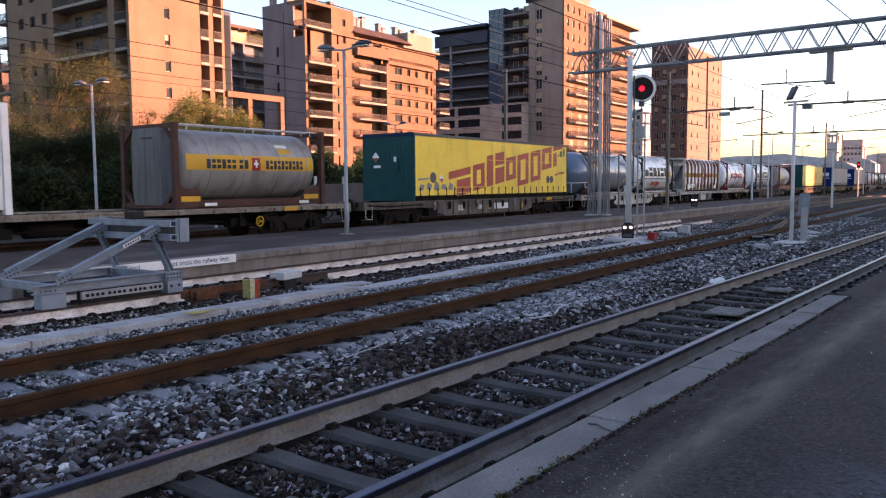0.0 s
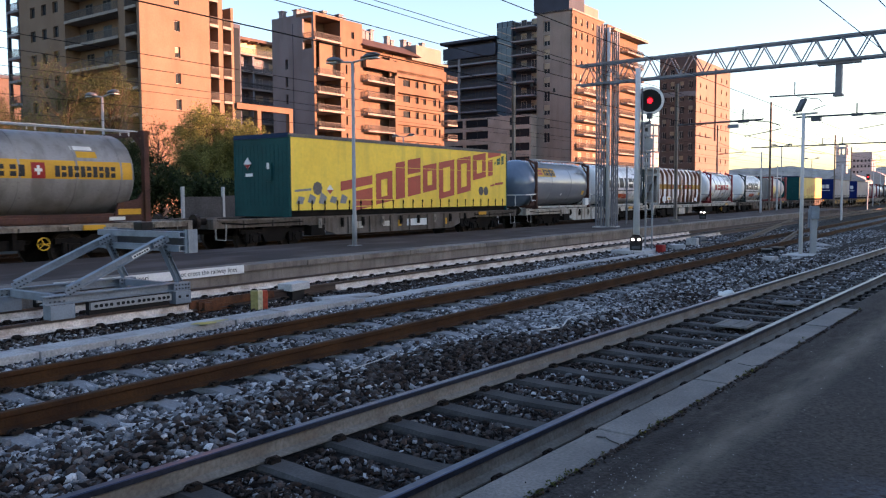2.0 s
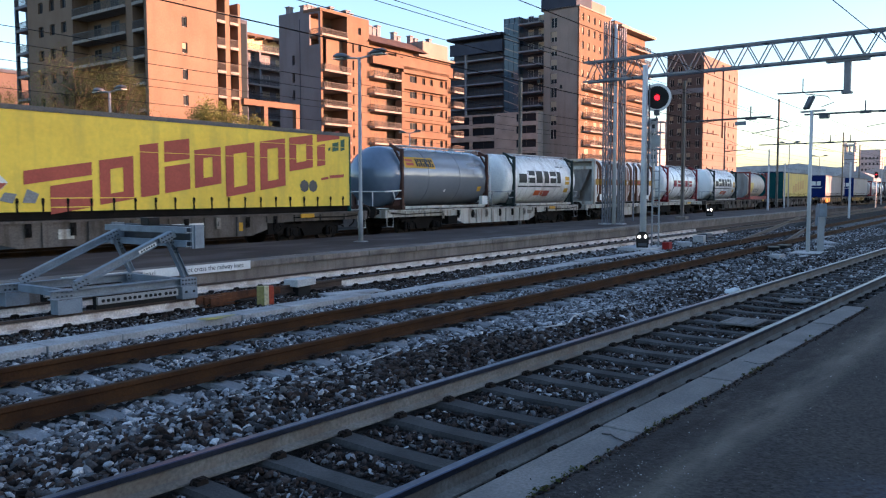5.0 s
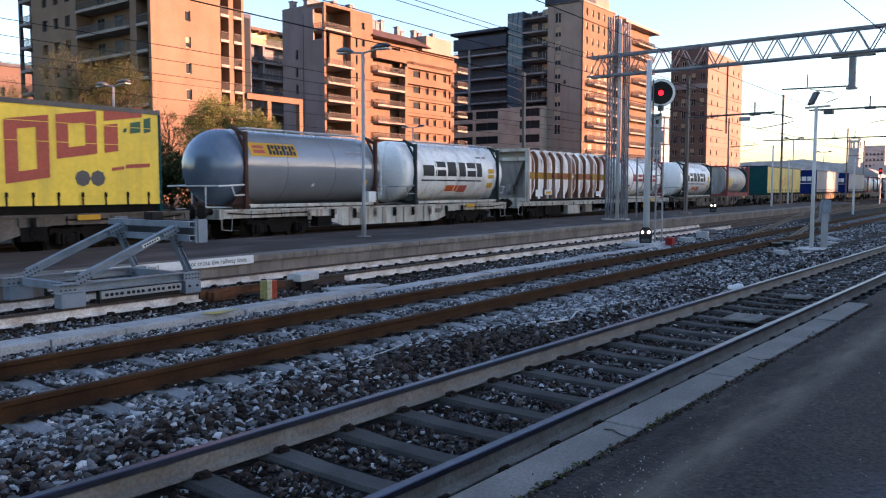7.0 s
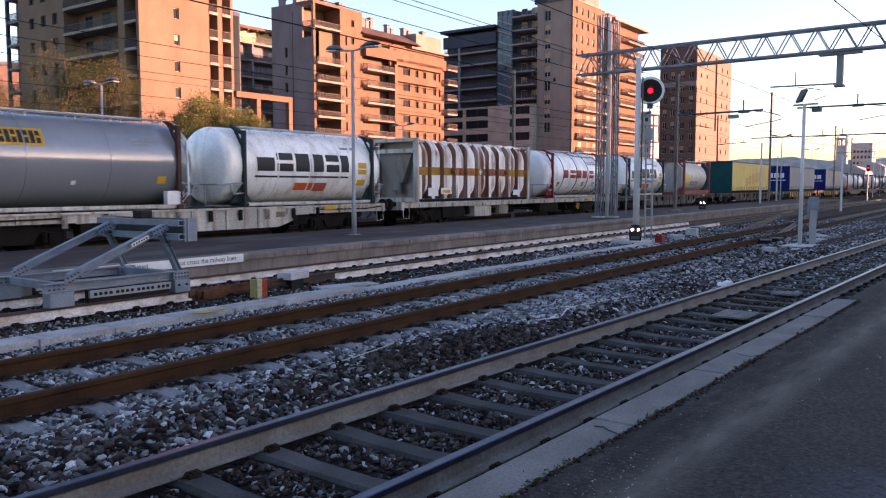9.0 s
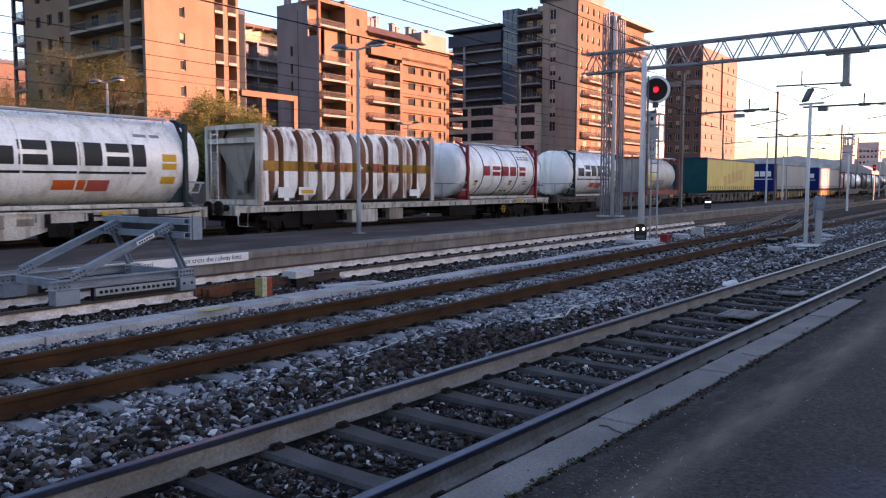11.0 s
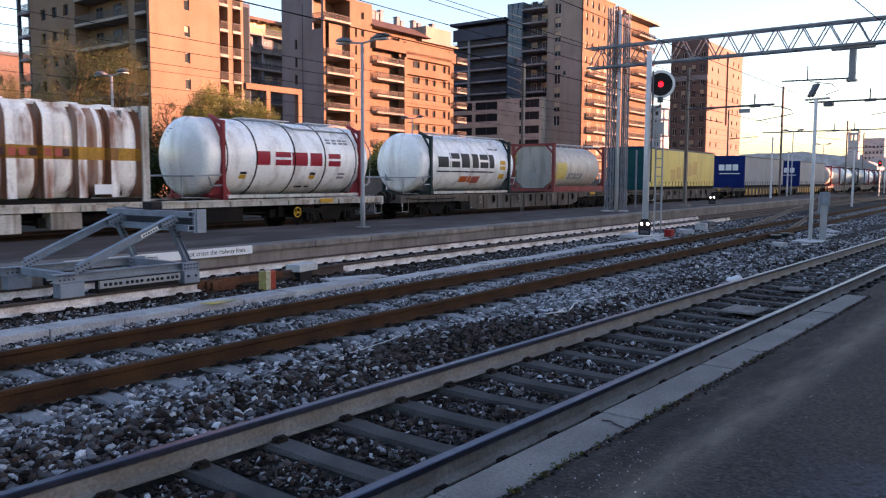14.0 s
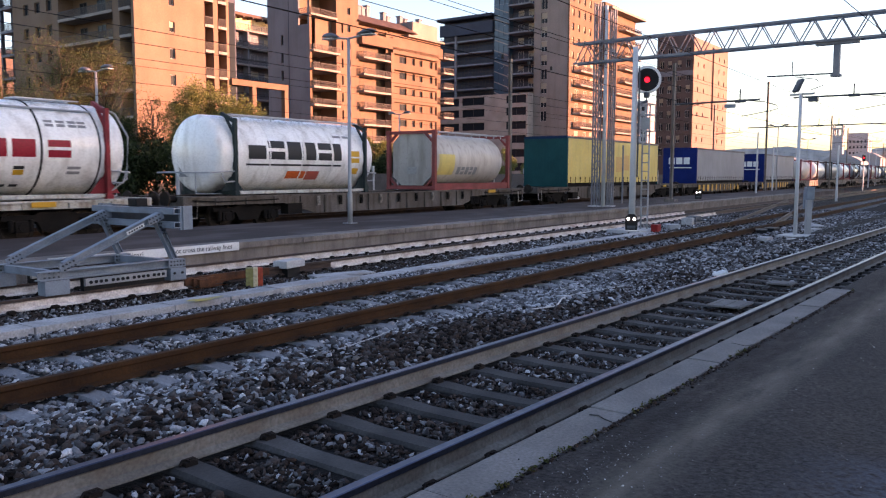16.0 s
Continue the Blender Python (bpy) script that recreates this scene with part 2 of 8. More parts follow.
def stone_mat(name, stops):
    """Stones that each take a colour of their own from a run of colours, with grain and relief."""
    m = mat(name, (0.5, 0.5, 0.5), (0.42, 0.42, 0.42), 0.9, big=3.0, fine=70, bump=0.4, grain=0.3, spec=0.12)
    t = m.node_tree
    b = t.nodes["Principled BSDF"]
    src = b.inputs["Base Color"].links[0].from_socket
    rp = t.nodes.new("ShaderNodeValToRGB")
    el = rp.color_ramp.elements
    el[0].position, el[0].color = stops[0][0], (*stops[0][1], 1)
    el[1].position, el[1].color = stops[-1][0], (*stops[-1][1], 1)
    for pos, col in stops[1:-1]:
        n = el.new(pos)
        n.color = (*col, 1)
    t.links.new(t.nodes.new("ShaderNodeNewGeometry").outputs["Random Per Island"], rp.inputs[0])
    x = t.nodes.new("ShaderNodeMix")
    x.data_type, x.blend_type = "RGBA", "MULTIPLY"
    x.inputs[0].default_value = 1.0
    t.links.new(rp.outputs[0], x.inputs[6])
    s = t.nodes.new("ShaderNodeMix")
    s.data_type, s.blend_type = "RGBA", "MULTIPLY"
    s.inputs[0].default_value = 1.0
    s.inputs[7].default_value = (2.0, 2.0, 2.0, 1)
    t.links.new(src, s.inputs[6])
    t.links.new(s.outputs[2], x.inputs[7])
    t.links.new(x.outputs[2], b.inputs["Base Color"])
    return m


M_STONE_D = stone_mat("dark_ballast_stone", [(0.0, (0.00727, 0.00624, 0.00572)), (0.35, (0.022, 0.0145, 0.0115)), (0.6, (0.052, 0.035, 0.027)), (0.8, (0.072, 0.056, 0.049)), (0.93, (0.0835, 0.0778, 0.0756)), (1.0, (0.187, 0.182, 0.177))])
M_STONE_L = stone_mat("grey_ballast_stone", [(0.0, (0.036, 0.034, 0.034)), (0.3, (0.098, 0.096, 0.097)), (0.6, (0.205, 0.205, 0.210)), (0.85, (0.36, 0.36, 0.365)), (1.0, (0.56, 0.555, 0.55))])
M_SLEEPER_L = mat("dusty_pale_sleeper", (0.20, 0.203, 0.208), (0.15, 0.15, 0.152), 0.9, big=2.0, fine=45, bump=0.3, rnd=0.15, spec=0.12)
M_MASTPALE = mat("pale_grey_mast_paint", (0.533, 0.531, 0.528), (0.464, 0.465, 0.464), 0.5, big=1.5, fine=30, bump=0.04, grain=0.08)
M_PLAT2 = mat("dusty_brown_asphalt", (0.070, 0.053, 0.047), (0.049, 0.038, 0.034), 0.9, big=0.4, fine=30, bump=0.2, streak=(0.174, 0.147, 0.135), streak_scale=(0.5, 1.2, 1), streak_amt=0.35, spec=0.12)
M_GALV = mat("galvanised_steel", (0.315, 0.318, 0.318), (0.26, 0.266, 0.269), 0.5, 0.15, big=2.0, fine=35, bump=0.06, grain=0.12)
M_GALV_B = mat("blue_grey_painted_steel", (0.205, 0.24, 0.275), (0.145, 0.172, 0.20), 0.5, 0.1, big=3.0, fine=40, bump=0.08, grain=0.15)
M_LATTICE = mat("grey_lattice_paint", (0.19, 0.195, 0.21), (0.13, 0.135, 0.15), 0.55, 0.2, big=2.0, fine=30, bump=0.06, grain=0.15)
M_DARKST = mat("dark_painted_steel", (0.075, 0.085, 0.10), (0.05, 0.055, 0.06), 0.55, 0.3, big=2.0, fine=40, bump=0.1)
M_BLACK = mat("black_plastic", (0.012, 0.012, 0.013), (0.02, 0.02, 0.02), 0.45, big=2, fine=40, bump=0.05, spec=0.1)
M_WIRE = mat("dark_cable", (0.014, 0.014, 0.016), None, 0.9, 0.0, bump=0, spec=0.0)
M_WHITEP = mat("white_enamel", (0.72, 0.72, 0.70), (0.62, 0.61, 0.58), 0.5, big=1.5, fine=30, bump=0.05, grain=0.08)
M_WOOD_C = mat("ochre_sleeper_wood", (0.28, 0.20, 0.09), (0.18, 0.12, 0.06), 0.8, big=3, fine=30)

# ---- the yard: everything but the near track runs at a small angle to it ----
SL = 0.0486
TH = math.degrees(math.atan(SL))
CT, ST = math.cos(radians(TH)), math.sin(radians(TH))
YARD = pose(0, 0, 0, 0, 0, TH)          # yard frame: x along the tracks, y across


def yp(s, l, z=0, turn=0):
    """A pose in the yard frame."""
    return YARD @ pose(s, l, z, 0, 0, turn)


# ground, one sheet to the horizon
bm = bmesh.new()
n = 40
R_ = [0, 5, 10, 20, 35, 60, 100, 170, 300, 600, 1200, 2400]
grid = [[bm.verts.new((r * math.cos(2 * math.pi * k / n) + 15, r * math.sin(2 * math.pi * k / n) + 10, -0.42)) for k in range(n)] for r in R_[1:]]
c = bm.verts.new((15, 10, -0.42))
for k in range(n):
    bm.faces.new((c, grid[0][k], grid[0][(k + 1) % n]))
    for a, b in zip(grid, grid[1:]):
        bm.faces.new((a[k], b[k], b[(k + 1) % n], a[(k + 1) % n]))
solid("ground", bm, M_FIELD, "bare earth and gravel of the railway yard", "ground", kind="structure")

# ballast bed with a gently uneven top
def bed_height(x, y):
    h = -0.245 + 0.02 * noise.noise((x * 0.9, y * 0.9, 0.3)) + 0.012 * noise.noise((x * 4, y * 4, 1.7))
    # mound between the two near tracks
    h += 0.10 * math.exp(-((y - 5.6) / 0.45) ** 2) + 0.035 * math.exp(-((y - 7.4) / 0.6) ** 4) + 0.07 * math.exp(-((y - 9.05) / 0.36) ** 4) + 0.022 * math.exp(-((y - 3.78) / 1.15) ** 6)
    return h


bm = bmesh.new()
xs = [-6 + 0.16 * i for i in range(int(36 / 0.16))] + [30 + 0.8 * i for i in range(60)] + [78 + 6 * i for i in range(40)]
ys = [2.2 + 0.16 * i for i in range(int(13.4 / 0.16))] + [15.6 + 0.8 * i for i in range(18)]
g = [[bm.verts.new((x, y + SL * max(0, x) * min(1, max(0, (y - 5) / 3)), bed_height(x, y))) for y in ys] for x in xs]
for i in range(len(xs) - 1):
    for j in range(len(ys) - 1):
        bm.faces.new((g[i][j], g[i + 1][j], g[i + 1][j + 1], g[i][j + 1]))
solid("ballast_bed", bm, M_DIRT, "dark crushed stone bed under the railway tracks", "ballast", kind="structure", smooth=True)


# rails and sleepers
def rail_mesh(x0, x1, web):
    """A flat-bottomed rail; head, then web and foot in a second material."""
    head = [(-0.035, -0.006), (-0.029, 0.0), (0.029, 0.0), (0.035, -0.006), (0.035, -0.042), (-0.035, -0.042)]
    low = [(-0.02, -0.042), (0.02, -0.042), (0.009, -0.06), (0.009, -0.135), (0.07, -0.158), (0.07, -0.170), (-0.07, -0.170), (-0.07, -0.158), (-0.009, -0.135), (-0.009, -0.06)]
    bm = bmesh.new()
    prism_x(bm, head, x0, x1)
    nh = len(bm.faces)
    prism_x(bm, low, x0, x1)
    bm.faces.ensure_lookup_table()
    for f in bm.faces[3:nh]:          # sides of the head
        f.material_index = 2
    for f in bm.faces[nh:]:
        f.material_index = 1
    return bm, web


def sleeper_bm():
    """A concrete sleeper, dipped in the middle, chamfered."""
    bm = bmesh.new()
    rows = []
    for y, zt, w in ((-1.20, -0.195, 0.112), (-0.95, -0.175, 0.120), (-0.5, -0.178, 0.116), (-0.25, -0.190, 0.106), (0.25, -0.190, 0.106), (0.5, -0.178, 0.116), (0.95, -0.175, 0.120), (1.20, -0.195, 0.112)):
        rows.append([bm.verts.new((sx * w, y, z)) for sx, z in ((-1, -0.36), (-0.92, zt - 0.03), (-0.78, zt), (0.78, zt), (0.92, zt - 0.03), (1, -0.36))])
    for a, b in zip(rows, rows[1:]):
        for k in range(5):
            bm.faces.new((a[k], a[k + 1], b[k + 1], b[k]))
    bm.faces.new(rows[0])
    bm.faces.new(rows[-1][::-1])
    return bm


def clip_bm():
    bm = bmesh.new()
    for s in (-1, 1):
        bx(bm, -0.045, 0.045, s * 0.10 - 0.035, s * 0.10 + 0.035, -0.178, -0.148)
        tube(bm, [(0, s * 0.12, -0.18), (0, s * 0.12, -0.128)], 0.012, 6)
        bx(bm, -0.022, 0.022, s * 0.12 - 0.024, s * 0.12 + 0.024, -0.150, -0.134)
        tube(bm, [(-0.07, s * 0.10, -0.165), (-0.04, s * 0.085, -0.142), (0.04, s * 0.085, -0.142), (0.07, s * 0.10, -0.165)], 0.010, 5)
    return bm


SLEEPER = mesh_of("sleeper", sleeper_bm(), M_SLEEPER)
SLEEPER_L = mesh_of("sleeper", sleeper_bm(), M_SLEEPER_L)
CLIP = mesh_of("rail_clip", clip_bm(), M_CLIP)


def track(name, label, m, x0, x1, first, pitch, head, web, n_sleepers, gauge=1.505, clips=True, block=None, sink=0.0, bare=None):
    tr = thing(name, label, "railway track", m, kind="structure")
    for s in (0, 1):
        spans = [(x0, x1, web)]
        if bare and s == 0:          # a stretch of the near rail without paint
            spans = [(x0, bare[0], web), (bare[0], bare[1], head), (bare[1], x1, web)]
        for a, b, m_web in spans:
            bm, _ = rail_mesh(a, b, m_web)
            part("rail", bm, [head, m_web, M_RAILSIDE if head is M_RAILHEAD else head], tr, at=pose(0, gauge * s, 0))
    for k in range(n_sleepers):
        x = first + pitch * k
        part("sleeper", block or SLEEPER, None, tr, at=pose(x, gauge / 2, -sink, 0, 0, random.uniform(-0.6, 0.6)))
        if clips and x < 34:
            for s in (0, 1):
                part("rail_clip", CLIP, None, tr, at=pose(x, gauge * s, 0))
    return tr


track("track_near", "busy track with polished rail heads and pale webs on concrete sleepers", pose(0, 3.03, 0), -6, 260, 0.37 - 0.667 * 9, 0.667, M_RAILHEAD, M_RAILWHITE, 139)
track("track_rusty", "rust-brown rails on grey concrete sleepers", yp(0, 6.62), -6, 260, -0.1 - 0.667 * 8, 0.667, M_RAILRUST, M_RAILRUST, 128, block=SLEEPER_L, sink=0.018)
track("track_siding", "siding rails with white-painted webs ending at a buffer stop", yp(0, 11.1), 4.6, 39, 4.9, 0.62, M_RAILDARK, M_SIDINGWHITE, 55, sink=0.055, bare=(8.45, 12.0))
track("track_siding", "dark weathered rails of the siding beyond the painted stretch", yp(0, 11.1), 39.01, 260, 39.2, 0.62, M_RAILDARK, M_RAILDARK, 60)
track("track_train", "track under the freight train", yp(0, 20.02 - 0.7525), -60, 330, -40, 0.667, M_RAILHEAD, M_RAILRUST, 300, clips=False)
track("track_far", "track behind the freight train", yp(0, 24.0), -40, 200, -20, 0.667, M_RAILRUST, M_RAILRUST, 90, clips=False)

cross = thing("track_crossover", "rusty crossover rails joining two tracks", "railway track", pose(30, 6.62 + SL * 30, -0.004, 0, 0, TH + 7.9), kind="structure")
for s in (0, 1):
    bm, _ = rail_mesh(0, 33, M_RAILRUST)
    part("rail", bm, [M_RAILDARK] * 3, cross, at=pose(0, 1.505 * s, 0))
for k in range(46):
    part("sleeper", SLEEPER, None, cross, at=pose(0.4 + 0.7 * k, 0.7525, -0.012))
cross = thing("track_crossover", "rusty crossover rails joining two tracks", "railway track", pose(62, 3.03, -0.004, 0, 0, 8.5), kind="structure")
for s in (0, 1):
    bm, _ = rail_mesh(0, 40, M_RAILRUST)
    part("rail", bm, [M_RAILHEAD, M_RAILDARK, M_RAILDARK], cross, at=pose(0, 1.505 * s, 0))

# near platform: asphalt, a row of coping stones along its edge
bm = bmesh.new()
bx(bm, -45, 11.1, -12, 1.965, -0.42, 0.296)
bx(bm, 11.1, 60, -12, 2.12, -0.42, 0.290)
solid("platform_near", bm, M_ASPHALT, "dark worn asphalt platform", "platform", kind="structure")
coping = thing("platform_coping", "worn grey stone edging of the platform", "kerb", kind="structure")
x = -8.8
while x < 11.0:
    w = min(1.65, 11.1 - x)
    part("coping_stone", box_bm(x + 0.006, x + w - 0.006, 1.965 + random.uniform(0, 0.008), 2.225 + random.uniform(-0.006, 0.006), -0.10, 0.30 + random.uniform(-0.004, 0.006), bevel=0.014), M_COPING, coping)
    x += w
bm = bmesh.new()
bx(bm, -9, 11.1, 1.97, 2.19, -0.42, -0.10)
part("kerb_footing", bm, M_CONC, coping)

# island platform between the siding and the train
bm = bmesh.new()
prism_x(bm, [(13.62, -0.42), (13.62, 0.22), (18.3, 0.27), (18.3, -0.42)], -40, 95)
solid("platform_island", bm, M_PLAT2, "asphalt island platform beside the freight train", "platform", YARD, kind="structure")
edge = thing("island_edge", "grey concrete face and edging of the island platform", "kerb", YARD, kind="structure")
x = -6.0
while x < 70:
    w = 2.0 if x > 10 else 1.6
    part("edge_slab", box_bm(x + 0.01, x + w - 0.01, 13.44, 14.05, 0.12, 0.255 + random.uniform(-0.006, 0.006), bevel=0.02), M_CONC, edge)
    x += w
part("face_wall", box_bm(-6, 70, 13.50, 13.615, -0.42, 0.12), M_CONC, edge)

# unseen back wall, and house-shaped blocks added to keep evening sun off the yard
bm = bmesh.new()
bx(bm, -60, 60, -13, -12, -0.42, 2.3)
solid("wall_station", bm, M_CONC_L, "unseen plain pale wall closing the back of the platform", "wall", kind="structure")
bm = bmesh.new()
bx(bm, -160, 40, -74, -60, -0.42, 4.5)
bx(bm, 40, 96, -74, -60, -0.42, 16.0)
# taller stretch shades the trees at the left
bx(bm, 96, 124, -74, -60, -0.42, 19.0)
bx(bm, 124, 163, -74, -60, -0.42, 16.0)
# low stretch lets a beam of sun onto the far trailer
bx(bm, 163, 178, -74, -66, -0.42, 4.5)
bx(bm, 178, 420, -74, -60, -0.42, 16.0)
solid("wall_street", bm, M_CONC_L, "unseen row of plain blocks that keeps the sun off the yard", "wall", kind="structure")

# ---- the apartment blocks beyond the railway ----
M_BRICK1 = mat("tan_brick", (0.18, 0.126, 0.0907), (0.155, 0.103, 0.0715), 0.85, big=0.25, fine=5, grain=0.10, bump=0.1, streak=(0.113, 0.0788, 0.0605), streak_amt=0.3, streak_scale=(0.7, 0.7, 0.1), spec=0.15)
M_BRICK2 = mat("orange_brick", (0.164, 0.109, 0.0752), (0.138, 0.0877, 0.0596), 0.85, big=0.25, fine=5, grain=0.10, bump=0.1, streak=(0.1, 0.0692, 0.0518), streak_amt=0.3, streak_scale=(0.7, 0.7, 0.1), spec=0.15)
M_BRICK4 = mat("brown_brick", (0.26, 0.217, 0.19), (0.215, 0.178, 0.155), 0.85, big=0.2, fine=5, grain=0.10, bump=0.1, streak=(0.136, 0.106, 0.0863), streak_amt=0.3, streak_scale=(0.7, 0.7, 0.1), spec=0.15)
M_BRICK5 = mat("shade_toned_red_brick", (0.120, 0.092, 0.083), (0.098, 0.073, 0.067), 0.85, big=0.2, fine=5, grain=0.10, bump=0.1, spec=0.15)
M_GREYBRICK = mat("grey_brick", (0.165, 0.165, 0.18), (0.14, 0.14, 0.15), 0.85, big=0.25, fine=5, grain=0.10, bump=0.1, streak=(0.10, 0.088, 0.082), streak_amt=0.3, streak_scale=(0.7, 0.7, 0.1), spec=0.15)
# bluish shade of the recessed balcony walls is put into this dark grey
M_SLATE = mat("grey_cladding_shade_tinted", (0.046, 0.054, 0.075), (0.034, 0.040, 0.056), 0.55, 0.2, big=0.3, fine=6, grain=0.1, bump=0.05, spec=0.08)
M_SLAB = mat("pale_balcony_concrete", (0.28, 0.25, 0.225), (0.22, 0.195, 0.175), 0.8, big=0.6, fine=8, grain=0.1, spec=0.15)
M_SLABD = mat("grey_balcony_concrete", (0.21, 0.215, 0.235), (0.16, 0.165, 0.18), 0.8, big=0.6, fine=8, grain=0.1, spec=0.15)
M_PLINTH = mat("tan_concrete_plinth", (0.39, 0.325, 0.285), (0.31, 0.258, 0.226), 0.85, big=0.5, fine=8, grain=0.1)
M_RAILING = mat("grey_balcony_railing", (0.055, 0.052, 0.052), None, 0.6, 0.3, bump=0)
M_FRAMEW = mat("pale_window_frame", (0.4125, 0.39, 0.36), None, 0.5, bump=0)
M_FRAMED = mat("dark_window_frame", (0.06, 0.055, 0.05), None, 0.5, bump=0)
M_SHUTTER = mat("cream_roller_shutter", (0.33, 0.276, 0.204), (0.288, 0.24, 0.18), 0.7, big=0.8, fine=12, grain=0.08)
M_ROOFTILE = mat("brown_roof_sheet", (0.102, 0.066, 0.054), (0.072, 0.048, 0.039), 0.7, big=0.5, fine=8)


def glass(name, tint, gloss=0.05):
    m = bpy.data.materials.new(name)
    m.use_nodes = True
    b = m.node_tree.nodes["Principled BSDF"]
    b.inputs["Base Color"].default_value = (*tint, 1)
    b.inputs["Roughness"].default_value = 0.05
    b.inputs["Specular IOR Level"].default_value = gloss
    return m


M_STAIRGLASS = glass("blue_grey_stair_glazing", (0.050, 0.085, 0.115), 0.3)
M_PANE = glass("dark_window_pane", (0.018, 0.022, 0.028))


def facade(parent, axis, at, u0, u1, z0, z1, holes, m, depth=0.35, name="wall"):
    """A wall with real openings: axis 'y' faces the tracks (u along x), axis 'x' faces along them (u along y)."""
    us = sorted({u0, u1, *[h[0] for h in holes], *[h[1] for h in holes]})
    zs = sorted({z0, z1, *[h[2] for h in holes], *[h[3] for h in holes]})
    bm = bmesh.new()
    P = (lambda u, d, z: (u, at + d, z)) if axis == "y" else (lambda u, d, z: (at + d, u, z))
    V = {}

    def v(u, d, z):
        k = (u, d, z)
        if k not in V:
            V[k] = bm.verts.new(P(u, d, z))
        return V[k]

    for a, b in zip(us, us[1:]):
        for c_, d_ in zip(zs, zs[1:]):
            um, zm = (a + b) / 2, (c_ + d_) / 2
            if any(h[0] < um < h[1] and h[2] < zm < h[3] for h in holes):
                continue
            bm.faces.new((v(a, 0, c_), v(b, 0, c_), v(b, 0, d_), v(a, 0, d_)))
    for a, b, c_, d_ in holes:
        for p, q in (((a, c_), (b, c_)), ((b, c_), (b, d_)), ((b, d_), (a, d_)), ((a, d_), (a, c_))):
            bm.faces.new([bm.verts.new(P(*w)) for w in ((p[0], 0, p[1]), (q[0], 0, q[1]), (q[0], depth, q[1]), (p[0], depth, p[1]))])
    for p, q in (((u0, z0), (u1, z0)), ((u1, z0), (u1, z1)), ((u1, z1), (u0, z1)), ((u0, z1), (u0, z0))):
        bm.faces.new([bm.verts.new(P(*w)) for w in ((p[0], 0, p[1]), (q[0], 0, q[1]), (q[0], depth, q[1]), (p[0], depth, p[1]))])
    me = bpy.data.meshes.new(name)
    bm.to_mesh(me)
    bm.free()
    me.materials.append(m)
    return part(name, me, None, parent)


WIN = {}


def window(parent, axis, at, h, style="pale"):
    """A window set back in its opening: frame bars and a pane; some with the shutter half down."""
    a, b, c_, d_ = h
    w, t = round(b - a, 2), round(d_ - c_, 2)
    key = (axis, w, t, style)
    if key not in WIN:
        fr, pn, sh = bmesh.new(), bmesh.new(), bmesh.new()
        A = (lambda bm, u0, u1, d0, d1, z0, z1: bx(bm, u0, u1, d0, d1, z0, z1)) if axis == "y" else (lambda bm, u0, u1, d0, d1, z0, z1: bx(bm, d0, d1, u0, u1, z0, z1))
        e = 0.07
        A(fr, 0, e, 0, 0.06, 0, t), A(fr, w - e, w, 0, 0.06, 0, t), A(fr, e, w - e, 0, 0.06, 0, e), A(fr, e, w - e, 0, 0.06, t - e, t)
        if w > 0.9:
            A(fr, w / 2 - e / 2, w / 2 + e / 2, 0, 0.06, e, t - e)
        A(pn, e, w - e, 0.04, 0.05, e, t - e)
        A(sh, e, w - e, -0.02, 0.03, e if style == "blind" else t * 0.45, t - e)
        WIN[key] = (mesh_of("frame", fr, M_FRAMEW if style != "dark" else M_FRAMED), mesh_of("pane", pn, M_PANE), mesh_of("shutter", sh, M_SHUTTER))
    fr, pn, sh = WIN[key]
    m = pose(a, at + 0.22, c_) if axis == "y" else pose(at + 0.22, a, c_)
    wd = part("window", fr, None, parent, at=m)
    part("pane", pn, None, wd)
    if style == "blind" or random.random() < 0.45 and style != "dark":
        part("shutter", sh, None, wd)


def windows(parent, axis, at, holes, style="pale"):
    for h in holes:
        window(parent, axis, at, h, style)


def balcony(parent, x0, x1, y0, y1, z, slab, rail=True, open_sides="xy", lip=0.14):
    """A slab with a low kerb, small brackets under its edge and a barred railing on its outer sides (-x and -y)."""
    bm = bmesh.new()
    bx(bm, x0, x1, y0, y1, z - 0.20, z)
    if "y" in open_sides:
        bx(bm, x0, x1, y0, y0 + 0.10, z, z + lip)
        for k in range(int((x1 - x0) / 0.8)):
            bx(bm, x0 + 0.3 + 0.8 * k, x0 + 0.55 + 0.8 * k, y0 - 0.05, y0, z - 0.14, z + lip)
    if "x" in open_sides:
        bx(bm, x0, x0 + 0.10, y0 + 0.10, y1, z, z + lip)
        for k in range(int((y1 - y0) / 0.8)):
            bx(bm, x0 - 0.05, x0, y0 + 0.3 + 0.8 * k, y0 + 0.55 + 0.8 * k, z - 0.14, z + lip)
    b = part("balcony", bm, slab, parent)
    if rail:
        bm = bmesh.new()
        if "y" in open_sides:
            bx(bm, x0, x1, y0 + 0.02, y0 + 0.07, z + 1.0, z + 1.06)
            for k in range(int((x1 - x0) / 0.15) + 1):
                bx(bm, x0 + 0.15 * k, x0 + 0.15 * k + 0.045, y0 + 0.03, y0 + 0.06, z + lip, z + 1.0)
        if "x" in open_sides:
            bx(bm, x0 + 0.02, x0 + 0.07, y0, y1, z + 1.0, z + 1.06)
            for k in range(int((y1 - y0) / 0.15) + 1):
                bx(bm, x0 + 0.03, x0 + 0.06, y0 + 0.15 * k, y0 + 0.15 * k + 0.045, z + lip, z + 1.0)
        part("railing", bm, M_RAILING, b, kind="stuff")
    return b


def vol(parent, name, m, *a):
    return part(name, box_bm(*a), m, parent)


G0 = -0.42
